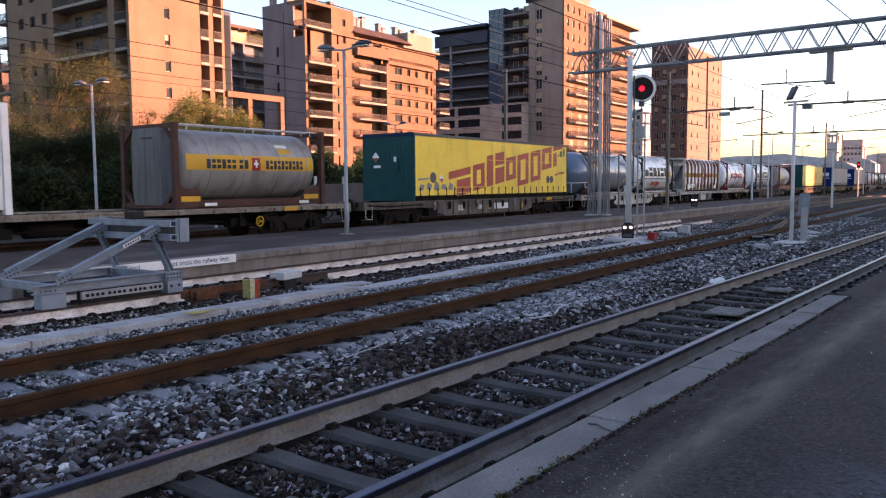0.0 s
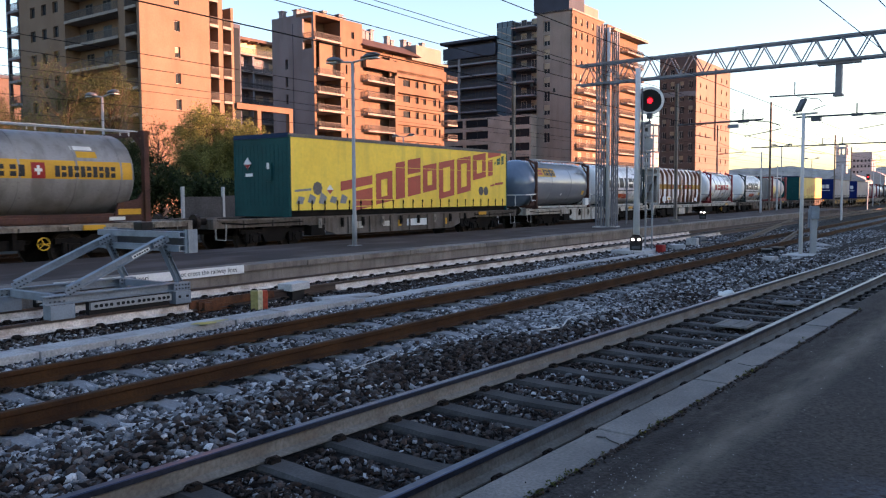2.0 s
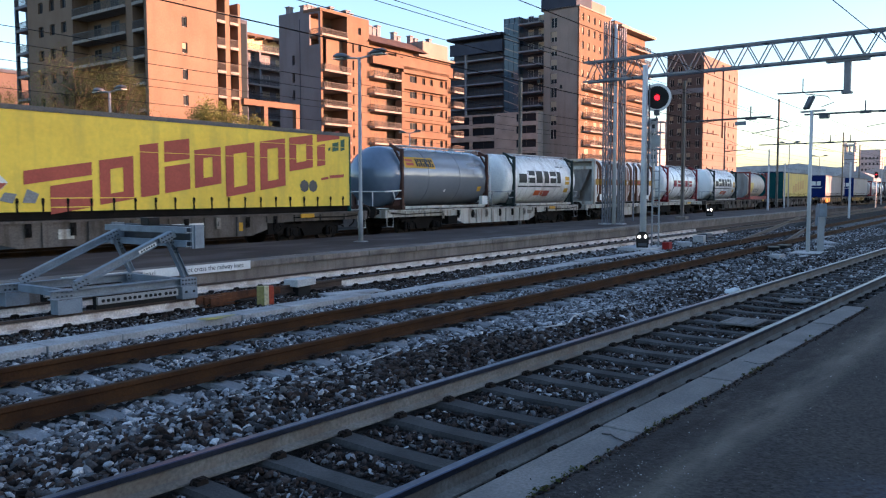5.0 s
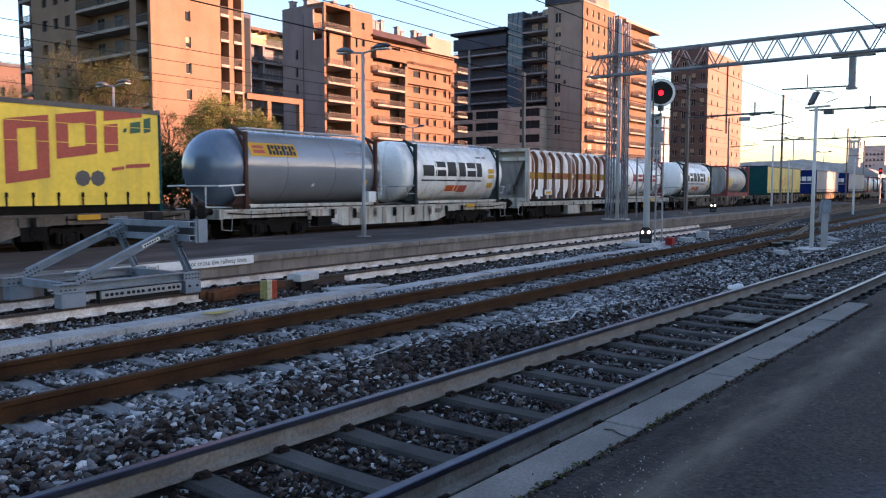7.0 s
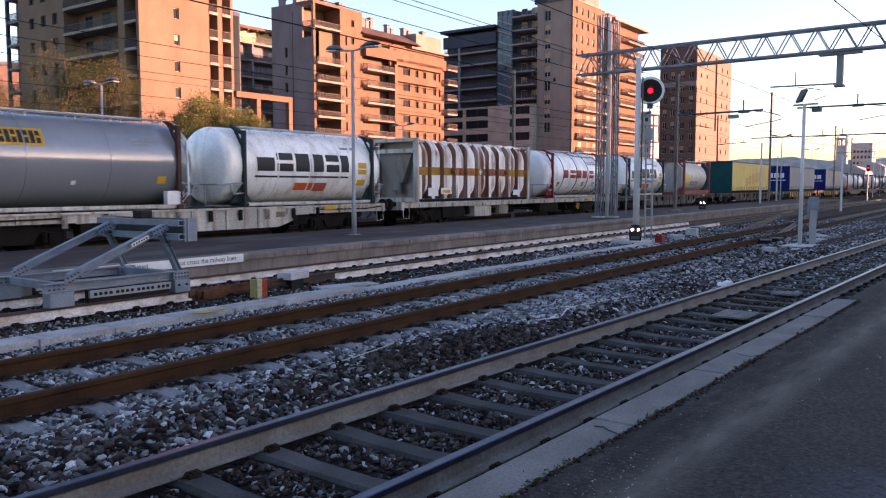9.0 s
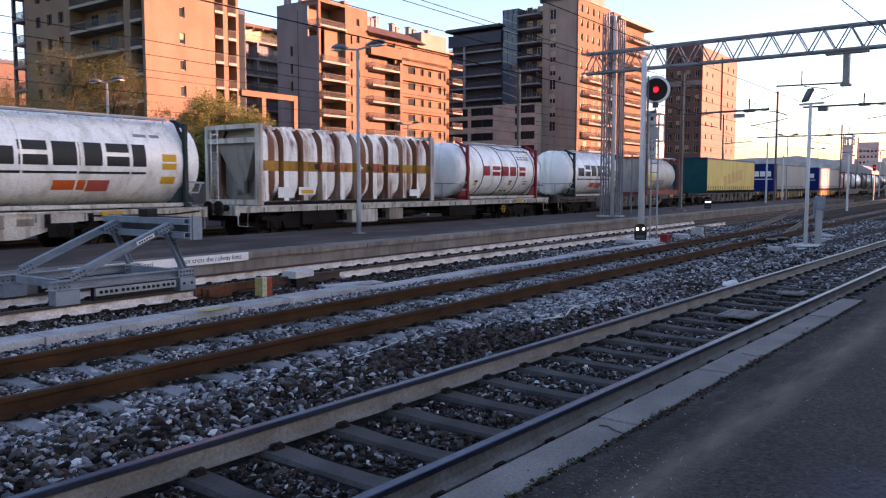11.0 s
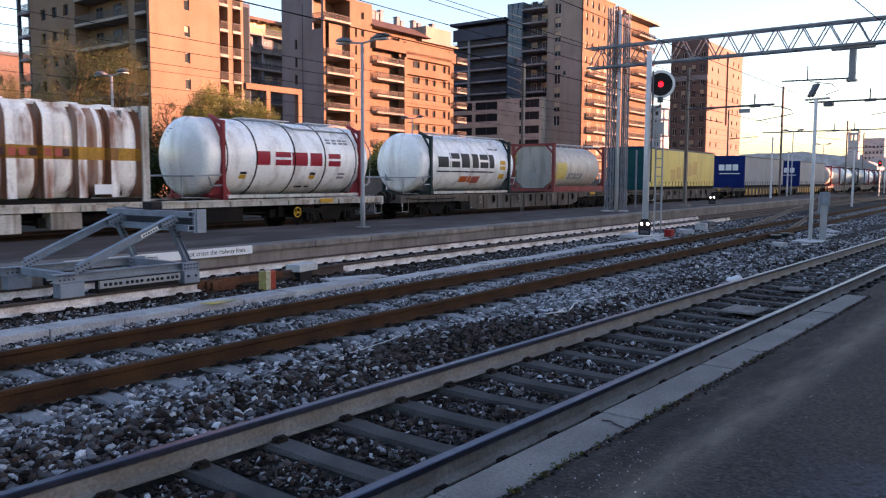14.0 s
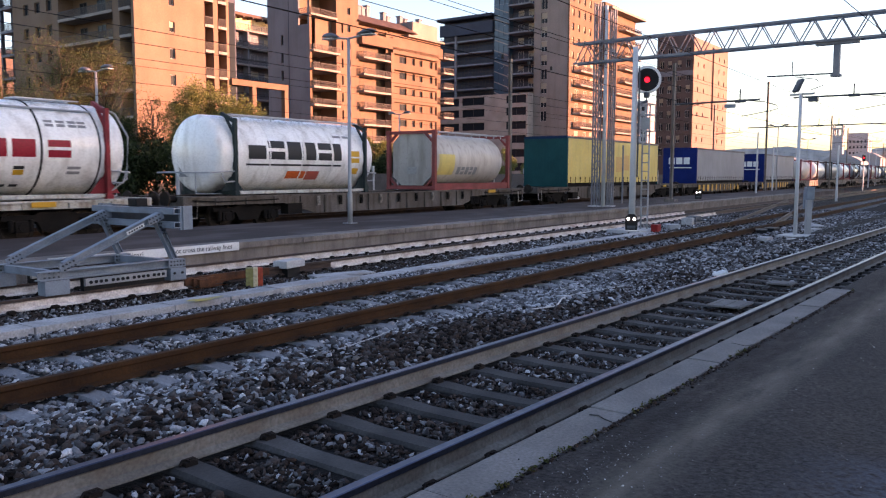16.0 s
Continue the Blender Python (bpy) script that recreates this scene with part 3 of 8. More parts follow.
# -- tan brick tower with corner loggias --
b1 = thing("apartment_tower", "tan brick apartment tower with deep balconies, partly sunlit", "building", pose(51.71, 83.5, 0, 0, 0, 2), group="apartment blocks")
F = 3.07
top1 = 2.08 + 13 * F
lit = [(4.62, 5.38, 21.4 + F * k, 22.65 + F * k) for k in range(-6, 7)]
facade(b1, "y", 0, 0, 9.7, G0, top1, lit, M_BRICK1)
windows(b1, "y", 0, lit)
trio = [(y, y + 1.25, 22.05 + F * k, 23.4 + F * k) for k in range(-6, 7) for y in (17.2, 20.0, 22.8)]
facade(b1, "x", 0, 15.7, 26.8, G0, top1, trio, M_BRICK1)
windows(b1, "x", 0, trio, "dark")
vol(b1, "wall", M_BRICK1, 0.36, 9.6, 15.7, 26.8, G0, top1)
vol(b1, "wall", M_BRICK1, 2.0, 9.6, 0.36, 15.7, G0, top1)
vol(b1, "pier", M_BRICK1, 0, 2.0, 2.8, 4.1, G0, top1)
vol(b1, "pier", M_BRICK1, 0, 0.4, 0.36, 0.52, G0, top1)
for k in range(-6, 8):
    z = 20.5 + F * (k - 0)
    if z > top1:
        break
    balcony(b1, -0.12, 2.0, 4.1, 15.7, z, M_SLAB, open_sides="x")
    balcony(b1, -0.10, 2.0, 0.52, 2.8, z, M_SLAB, open_sides="x")
    h = [(5.0, 6.4, z + 0.05, z + 2.3), (8.6, 10.4, z + 0.05, z + 2.3), (12.6, 14.2, z + 0.9, z + 2.3)]
    windows(b1, "x", 1.72, h, "dark")
    windows(b1, "x", 1.72, [(0.9, 2.3, z + 0.05, z + 2.2)], "dark")
# balcony bays on the sunlit side
vol(b1, "pier", M_BRICK1, 11.0, 11.7, 0, 8, G0, top1)
vol(b1, "wall", M_BRICK1, 9.6, 11.0, 1.5, 8, G0, top1)
vol(b1, "wall", M_BRICK1, 11.7, 13.0, 1.5, 8, G0, 25.4)
vol(b1, "pier", M_BRICK1, 13.0, 13.4, 0, 8, G0, 25.6)
vol(b1, "stair_tower", M_SLATE, 13.4, 15.0, 0.6, 8, G0, 23.9)
vol(b1, "stair_glass", M_PANE, 13.7, 14.8, 0.55, 0.62, 8, 23.4)
for k in range(-5, 8):
    z = 19.9 + F * k
    if z < top1 - 2:
        balcony(b1, 9.7, 11.0, -0.1, 1.5, z, M_SLAB, open_sides="y")
        windows(b1, "y", 1.27, [(9.85, 10.85, z + 0.05, z + 2.2)], "dark")
    if z < 24:
        balcony(b1, 11.7, 13.0, -0.1, 1.5, z, M_SLAB, open_sides="y")
        windows(b1, "y", 1.27, [(11.85, 12.85, z + 0.05, z + 2.2)], "dark")
# open balcony stack at the back edge
vol(b1, "wall", M_SLATE, 1.5, 9.0, 26.8, 30.3, G0, top1)
for k in range(-6, 8):
    z = 20.5 + F * k
    balcony(b1, -0.1, 1.5, 26.8, 30.1, z, M_SLABD, open_sides="x")
    windows(b1, "x", 1.26, [(27.4, 29.4, z + 0.1, z + 2.3)])
vol(b1, "pier", M_SLATE, 0, 0.4, 29.9, 30.3, G0, top1)
vol(b1, "roof", M_SLABD, 0.0, 11.0, 0.0, 26.8, top1, top1 + 0.4)

# concrete portal frame beside it
p = thing("portal_frame", "tall concrete portal frame beside the tower, sunlit", "frame", pose(51.71, 83.5, 0, 0, 0, 2))
vol(p, "beam", M_BRICK2, 13.45, 23.1, -0.35, 0.35, 13.05, 13.8)
for x in (17.1, 22.75):
    vol(p, "column", M_BRICK2, x - 0.33, x + 0.33, -0.34, 0.34, G0, 13.05)

# -- grey block further back, seen between --
bb = thing("apartment_block", "distant grey apartment block with sunlit top floor", "building", pose(93.8, 135, 0, 0, 0, 2) @ Matrix.Diagonal((1.144, 1.144, 1.15, 1)), group="apartment blocks")
# evening sun on the top floor is put into its cream colour
M_CREAM = mat("sun_toned_cream_plaster", (0.62, 0.49, 0.29), (0.54, 0.42, 0.25), 0.85, big=0.4, fine=8, grain=0.1, spec=0.15)
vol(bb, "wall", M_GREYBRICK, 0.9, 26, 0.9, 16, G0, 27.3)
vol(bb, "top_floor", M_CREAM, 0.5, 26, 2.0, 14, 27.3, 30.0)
vol(bb, "roof", M_ROOFTILE, 0.0, 26.5, 0.4, 15, 30.0, 30.5)
for j in range(6):
    part("rafter", box_bm(9.0 + 2.2 * j, 9.3 + 2.2 * j, 0.3, 2.0, 29.7, 30.0), M_ROOFTILE, bb)
windows(bb, "y", 1.78, [(9.6 + 3.2 * j, 10.8 + 3.2 * j, 27.5, 29.4) for j in range(5)], "dark")
for k in range(9):
    z = 2.9 + 3.05 * k
    balcony(bb, 8.0, 22, -0.6, 1.2, z, M_SLAB, open_sides="xy")
    if k < 8:
        windows(bb, "y", 0.68, [(8.8 + 3.3 * j, 10.6 + 3.3 * j, z + 0.1, z + 2.2) for j in range(4)])
        vol(bb, "pier", M_SLABD, 13.6, 14.0, -0.5, 0.9, z, z + 2.8)

# low brick house at the far left
lo = thing("brick_house", "low red brick building with small windows", "building", pose(52, 128, 0, 0, 0, 2))
hl = [(x, x + 1.1, z, z + 1.4) for x in (1.5, 5, 8.5, 12) for z in (5, 8.5, 12, 15.5)]
facade(lo, "y", 0, 0, 16, G0, 20, hl, M_BRICK5)
windows(lo, "y", 0, hl, "dark")
vol(lo, "wall", M_BRICK5, 0.0, 16, 0.36, 14, G0, 20)
vol(lo, "roof", M_SLATE, -0.3, 16.3, -0.3, 14.3, 20, 20.5)

# -- orange brick block with a tower and a long wing --
b2 = thing("apartment_block", "orange brick apartment block, sunlit front with balconies", "building", pose(101.8, 101.64, 0, 0, 0, 2), group="apartment blocks")
F2 = 3.02
top2 = 33.0
TW = -6.6          # the tower's outer corner
h = [(2.85, 3.65, 30.0 - F2 * k, 31.2 - F2 * k) for k in range(9)] + [(1.3, 1.75, 26.6 - F2 * k, 28.2 - F2 * k) for k in range(8)]
facade(b2, "y", 0, 0, 5.8, G0, top2, h, M_BRICK2)
windows(b2, "y", 0, h, "dark")
top_gap = (0.45, 2.6, 27.0, 32.2)
h = [(6.3, 6.95, 24.0 - F2 * k, 25.7 - F2 * k) for k in range(8)]
facade(b2, "x", TW, 0, 10.2, G0, top2, h + [top_gap], M_GREYBRICK)
windows(b2, "x", TW, h, "dark")
part("groove", box_bm(TW - 0.02, TW - 0.004, 4.9, 5.05, 9.0, 31.6), M_SLATE, b2)
vol(b2, "wall", M_BRICK1, TW + 0.36, -0.002, 4.0, 10.2, G0, top2)
vol(b2, "wall", M_BRICK2, 0.0, 5.6, 0.36, 10.2, G0, top2)
vol(b2, "column", M_BRICK2, TW + 0.002, TW + 0.5, -0.02, 0.36, G0, top2)
vol(b2, "roof_slab", M_BRICK2, TW - 0.1, 0.0, -0.1, 4.0, top2 - 0.45, top2 + 0.05)
vol(b2, "loggia_wall", M_BRICK1, TW + 2.6, 0.0, 1.2, 1.4, 22.6, 28.5)
for k, z in enumerate([28.7] + [22.6 - F2 * k for k in range(8)]):
    balcony(b2, TW + 0.1, 0.0, -0.9 if k else -0.3, 3.98, z, M_SLAB, open_sides="xy")
    if k:
        windows(b2, "y", 3.74, [(TW + 1.0, TW + 2.5, z + 0.05, z + 2.2), (TW + 4.0, TW + 5.6, z + 0.05, z + 2.2)])
# wing
top_w = 29.2
h = []
for k in range(8):
    z = 26.2 - F2 * k
    h += [(14.6, 15.6, z, z + 1.5), (17.6, 19.8, z, z + 1.3), (21.5, 22.5, z, z + 1.3), (24.0, 25.0, z, z + 1.2), (27.4, 28.4, z, z + 1.3), (29.3, 29.9, z - 0.3, z + 1.4)]
facade(b2, "y", 0.0, 13.6, 31.2, G0, 28.4, h, M_BRICK2)
windows(b2, "y", 0.0, h, "dark")
vol(b2, "wall", M_BRICK2, 5.6, 31, 1.3, 13, G0, top_w)
vol(b2, "parapet", M_BRICK2, 5.82, 30.8, -0.9, -0.1, 25.3, 27.3)
vol(b2, "pier", M_BRICK2, 13.7, 14.5, -1.2, 0.0, G0, 24.6)
for k in range(8):
    z = 25.9 - F2 * k
    if k:
        balcony(b2, 5.9, 13.6, -1.2, 1.3, z, M_SLAB, open_sides="xy")
    windows(b2, "y", 1.06, [(6.4, 7.6, z + 0.05, z + 2.2), (8.6, 9.6, z + 0.9, z + 2.2), (11.0, 12.6, z + 0.05, z + 2.2)], "dark")
    # projecting bands of the front
    part("band", box_bm(14.6, 28.6 if k % 2 else 29.4, -0.9 if k in (0, 1) else -0.6, 0.0, z - 1.25, z - 0.05), M_BRICK2, b2)
    balcony(b2, 30.9, 34.4, -1.2, 1.3, z - 0.3, M_SLAB, open_sides="xy")
bm = bmesh.new()
prism_x(bm, [(-0.8, 29.2), (2.8, 31.3), (9, 32.2), (13, 29.2)], 5.6, 22.6)
part("roof", bm, M_ROOFTILE, b2, "brown sheet roof")
vol(b2, "top_floor", M_BRICK4, 22.6, 31.0, 0.6, 10, 28.4, 31.9)
vol(b2, "roof_slab", M_BRICK4, 19.5, 31.6, -0.8, 10.4, 28.4, 28.8)
vol(b2, "dormer", M_BRICK2, 16.0, 20.0, 1.2, 4, 27.0, 29.9)
for x, y, z, hh in ((-5.6, 8.5, top2, 1.2), (-4.6, 6.0, top2, 1.3), (-3.6, 6.0, top2, 1.6), (-2.6, 6.0, top2, 1.5), (0.4, 4.5, top2, 1.8), (3.5, 3.5, top2, 1.6), (4.3, 3.5, top2, 1.2), (10, 6, 31.5, 2.6), (12.5, 6, 31.5, 2.2), (13.6, 6, 31.5, 2.0), (15.0, 6, 31.5, 2.6), (20, 6, 31.2, 2.4), (21.2, 6, 31.2, 1.8), (24, 5, 31.6, 1.8), (25.5, 5, 31.6, 1.5), (29, 4, 31.6, 1.8)):
    bm = bmesh.new()
    bx(bm, x - 0.45, x + 0.45, y - 0.45, y + 0.45, z - 0.5, z + hh)
    bx(bm, x - 0.6, x + 0.6, y - 0.6, y + 0.6, z + hh, z + hh + 0.15)
    part("chimney", bm, M_SLABD, b2)

# -- brown tower and the dark glazed slab behind it --
b4 = thing("apartment_tower", "tall brown brick tower joined to a dark slab of balconies", "building", pose(151.26, 82.84, 0, 0, 0, 2), group="apartment blocks")
F4 = 2.95
top4 = 40.6
h = [(x, x + 1.0, 38.0 - F4 * k, 39.5 - F4 * k) for k in range(5) for x in (1.3, 4.0, 6.8, 9.6, 12.4)] + [(x, x + 1.1, 38.0 - F4 * k, 39.6 - F4 * k) for k in range(5, 13) for x in (1.3, 12.4)]
facade(b4, "y", 0, 0, 15.7, G0, top4, h, M_BRICK2)
windows(b4, "y", 0, h)
for k in range(9):
    z = 23.6 - F4 * k
    if z > 0:
        balcony(b4, 2.2, 14.6, -1.8, 0.0, z, M_SLAB, open_sides="xy")
        windows(b4, "y", -0.24, [(3.0, 4.6, z + 0.05, z + 2.2), (7.2, 8.6, z + 0.05, z + 2.2), (10.4, 11.6, z + 0.8, z + 2.2)])
h = [(5.2, 6.7, 36.8 - F4 * k, 39.0 - F4 * k) for k in range(9)]
facade(b4, "x", 0, 0, 8.4, G0, top4, h, M_BRICK4)
windows(b4, "x", 0, h)
vol(b4, "wall", M_BRICK4, 0.36, 15.7, 0.36, 8.4, G0, top4)
vol(b4, "penthouse", M_SLATE, -0.2, 7, 0.6, 9.0, top4, top4 + 4.4)
vol(b4, "penthouse", M_BRICK4, 7, 16, 1.5, 8.0, top4, top4 + 3.0)
vol(b4, "roof_slab", M_SLAB, -0.2, 16, -0.2, 8.6, top4, top4 + 0.3)
# right-hand part with deep balconies
vol(b4, "wall", M_BRICK2, 15.7, 33, -1.0, 8, G0, 38.4)
vol(b4, "roof_slab", M_SLAB, 14.5, 34.6, -3.2, 8.4, 38.4, 39.0)
vol(b4, "penthouse", M_BRICK2, 20, 28, 1, 7, 38.8, 41.2)
for k in range(12):
    z = 35.0 - F4 * k
    balcony(b4, 23.5 if k < 5 else 19.0, 33.2, -2.6, -1.0, z, M_SLAB, open_sides="xy")
    windows(b4, "y", -1.24, [(16.8, 17.8, z + 0.3, z + 1.8), (24.5, 26.0, z + 0.05, z + 2.2), (28.5, 30.5, z + 0.05, z + 2.2)], "dark")
# stack of balconies and the glazed stair
vol(b4, "wall", M_SLATE, 2.0, 15, 8.4, 14.8, G0, 40.0)
for k in range(12):
    z = 38.3 - F4 * k
    balcony(b4, -1.3, 2.0, 8.4, 14.2, z, M_SLABD, open_sides="x")
    windows(b4, "x", 1.76, [(9.2, 10.8, z + 0.05, z + 2.2), (12, 13.4, z + 0.05, z + 2.2)])
st = vol(b4, "stair_tower", M_STAIRGLASS, 0.6, 8, 14.8, 18.8, G0, 40.4)
for k in range(15):          # glazing bars, landings and flights behind the glass front
    z = 39.1 - 1.475 * k
    part("glazing_bar", box_bm(0.50, 0.60, 14.8, 18.8, z, z + 0.10), M_SLABD, st)
    if k % 2 == 0 and k < 12:
        bm = bmesh.new()
        bar(bm, (0.52, 15.2, z - 1.3), (0.52, 18.4, z - 2.6), 0.22, 0.10)
        part("stair_flight", bm, M_FRAMEW, st)
for y in (14.8, 16.1, 17.5, 18.75):
    part("mullion", box_bm(0.46, 0.60, y - 0.06, y + 0.06, 12, 40.4), M_SLATE, st)
for k in range(9):
    z = 18.5 + 2.3 * k
    for y in (15.0, 16.25, 17.5):
        part("stair_pane", box_bm(0.40, 0.46, y, y + 1.15, z, z + 2.2), M_STAIRGLASS, b4)
    bm = bmesh.new()
    bar(bm, (0.36, 15.0, z + 0.2), (0.36, 18.6, z + 1.6), 0.06, 0.22)
    part("stair_flight", bm, M_SLAB, b4)
# dark slab
F3 = 2.72
vol(b4, "wall", M_SLATE, 1.8, 16, 18.8, 33.2, G0, 36.9)
vol(b4, "roof", M_SLATE, -0.6, 16.5, 18.8, 33.8, 36.9, 37.5)
vol(b4, "parapet", M_SLATE, -0.2, 0.3, 18.8, 33.2, 33.4, 36.0)
for k in range(9):
    z = 32.0 - F3 * k
    if z < 12:
        break
    balcony(b4, 0.0, 1.8, 18.8, 33.2, z, M_SLABD, open_sides="x")
    hh = [(19.6 + 2.9 * j, 21.8 + 2.9 * j, z + 0.05, z + 2.1) for j in range(5)]
    windows(b4, "x", 1.56, hh, "dark")
vol(b4, "column", M_SLABD, -0.1, 0.3, 28.6, 29.1, 12, 33.4)
vol(b4, "wall", M_SLATE, 2.0, 10, 33.2, 39.0, G0, 33.0)
# plinth of pale concrete at its foot
h = [(y, y + w_, z, z + 1.7) for y, w_ in ((8.8, 5.0), (19.4, 6.0), (26.2, 6.4)) for z in (2.6, 5.6, 8.6, 11.6, 14.6, 17.2)]
facade(b4, "x", -2.4, 8.4, 33.2, G0, 19.3, h, M_PLINTH)
windows(b4, "x", -2.4, h, "dark")
vol(b4, "wall", M_PLINTH, -2.04, 2.0, 8.4, 33.2, G0, 19.3)

# -- narrow tower at the end of the row --
b5 = thing("apartment_tower", "red brick tower, darker shaded face and paler sunlit flank", "building", pose(193.78, 71.94, 0, 0, 0, 2), group="apartment blocks")
top5 = 36.0
# sun and shade are put into the bricks: paler flank, darker side face
M_BRICK_SUN = mat("sunlit_flank_brick", (0.205, 0.152, 0.125), (0.175, 0.128, 0.105), 0.85, big=0.25, fine=5, grain=0.10, bump=0.1, spec=0.15)
F5 = 3.05
h = [(y, y + 1.05, 31.0 - F5 * k, 32.8 - F5 * k) for k in range(9) for y in (0.8, 3.0, 5.4, 7.4)]
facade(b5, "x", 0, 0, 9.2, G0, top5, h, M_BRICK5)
windows(b5, "x", 0, h)
h = [(x, x + 0.8, 31.4 - F5 * k, 32.5 - F5 * k) for k in range(10) for x in (3.0, 7.5, 20.0, 24.5)] + [(14.2, 16.0, 15.8, 34.4)]
facade(b5, "y", 0, 0, 28.3, G0, top5 - 0.8, h, M_BRICK_SUN)
windows(b5, "y", 0, h[:-1])
vol(b5, "slot", M_BRICK5, 14.2, 16.0, 0.34, 0.36, 15.8, 34.4)
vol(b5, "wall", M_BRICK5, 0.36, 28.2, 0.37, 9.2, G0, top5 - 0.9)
part("band", box_bm(-0.15, 0.0, 0.0, 9.2, 26.0, 27.2), M_SLABD, b5)

# -- far skyline: haze is put into the pale colours --
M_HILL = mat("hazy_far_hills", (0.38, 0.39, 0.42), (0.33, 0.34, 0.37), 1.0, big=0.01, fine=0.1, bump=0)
M_FARB = mat("haze_pale_building", (0.36, 0.35, 0.36), (0.29, 0.285, 0.29), 0.9, big=0.1, fine=2, grain=0.1)
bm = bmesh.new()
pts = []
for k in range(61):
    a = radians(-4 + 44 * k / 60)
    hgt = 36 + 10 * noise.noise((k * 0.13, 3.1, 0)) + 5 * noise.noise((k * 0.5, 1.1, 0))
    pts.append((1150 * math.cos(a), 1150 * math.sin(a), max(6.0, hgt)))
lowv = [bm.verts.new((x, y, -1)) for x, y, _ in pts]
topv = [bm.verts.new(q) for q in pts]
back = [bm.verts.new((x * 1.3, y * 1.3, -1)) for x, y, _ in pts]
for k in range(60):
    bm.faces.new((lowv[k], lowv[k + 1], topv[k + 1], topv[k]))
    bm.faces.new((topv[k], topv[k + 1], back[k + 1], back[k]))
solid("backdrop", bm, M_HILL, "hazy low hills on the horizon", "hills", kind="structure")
fb = thing("office_block", "distant grey flat-roofed block", "building", pose(475, 81, 0, 0, 0, 2))
hw = [(y, y + 0.9, z, z + 1.2) for y in (0.9, 2.7, 4.5, 6.3, 8.1) for z in range(4, 22, 3)]
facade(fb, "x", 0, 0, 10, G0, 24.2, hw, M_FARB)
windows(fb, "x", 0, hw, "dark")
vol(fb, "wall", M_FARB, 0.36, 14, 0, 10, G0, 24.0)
ft = thing("church_tower", "distant tower with an open belfry", "tower", pose(459, 90.2, 0, 0, 0, 2))
vol(ft, "wall", M_FARB, 0, 5, 0, 5, G0, 22.5)
for x, y in ((0, 0), (4.1, 0), (0, 2.05), (0, 4.1), (4.1, 4.1)):
    vol(ft, "pier", M_FARB, x, x + 0.9, y, y + 0.9, 22.5, 25.6)
vol(ft, "roof", M_FARB, -0.3, 5.3, -0.3, 5.3, 25.6, 26.5)
for x, y in ((0, 0), (0, 4.4), (4.4, 0), (4.4, 4.4)):
    vol(ft, "pinnacle", M_FARB, x, x + 0.6, y, y + 0.6, 26.5, 27.6)
for x, y, w_, d_, hh in ((380, 92, 40, 26, 8), (340, 60, 30, 14, 7), (420, 66, 30, 14, 10), (500, 62, 30, 16, 14)):
    s_ = thing("warehouse", "distant low building, paled for evening haze", "building", pose(x, y, 0, 0, 0, 5))
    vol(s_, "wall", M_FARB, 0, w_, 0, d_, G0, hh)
    bm = bmesh.new()
    prism_x(bm, [(-0.4, hh), (d_ * 0.25, hh + 2.2), (d_ * 0.5, hh + 3.0), (d_ * 0.75, hh + 2.2), (d_ + 0.4, hh)], -0.4, w_ + 0.4)
    part("roof", bm, M_FARB, s_)


ob_ = thing("office_block", "distant pale flat-roofed block between the towers", "building", pose(302, 130, 0, 0, 0, 2))
hw = [(y, y + 1.6, z, z + 1.6) for y in (1.0, 3.6, 6.2) for z in range(3, 28, 3)]
facade(ob_, "x", 0, 0, 9, G0, 31, hw, M_FARB)
windows(ob_, "x", 0, hw, "dark")
vol(ob_, "wall", M_FARB, 0.36, 12, 0, 9, G0, 30.8)


# ---- trees, hedge and fence behind the train ----
def leaf_mat(name, a, b):
    """Thin leaves that let part of the light through."""
    m = mat(name, a, b, 0.7, big=0.8, fine=8, grain=0.2, bump=0, island=0.45, spec=0.1)
    t = m.node_tree
    p = t.nodes["Principled BSDF"]
    tr = t.nodes.new("ShaderNodeBsdfTranslucent")
    t.links.new(p.inputs["Base Color"].links[0].from_socket, tr.inputs["Color"])
    ms = t.nodes.new("ShaderNodeMixShader")
    ms.inputs[0].default_value = 0.4
    t.links.new(p.outputs[0], ms.inputs[1])
    t.links.new(tr.outputs[0], ms.inputs[2])
    t.links.new(ms.outputs[0], t.nodes["Material Output"].inputs["Surface"])
    return m


M_LEAF_Y = leaf_mat("young_olive_leaves", (0.092, 0.108, 0.044), (0.075, 0.088, 0.036))
M_LEAF_B = leaf_mat("dull_green_leaves", (0.195, 0.205, 0.070), (0.155, 0.170, 0.056))
# shade over the low bushes is put into these darker leaves
M_LEAF_D = leaf_mat("hedge_leaves_with_shade", (0.022, 0.035, 0.014), (0.035, 0.045, 0.018))
M_BARK = mat("grey_brown_bark", (0.10, 0.075, 0.055), (0.07, 0.05, 0.04), 0.9, big=3, fine=20, bump=0.4, stretch=(1, 1, 0.2))


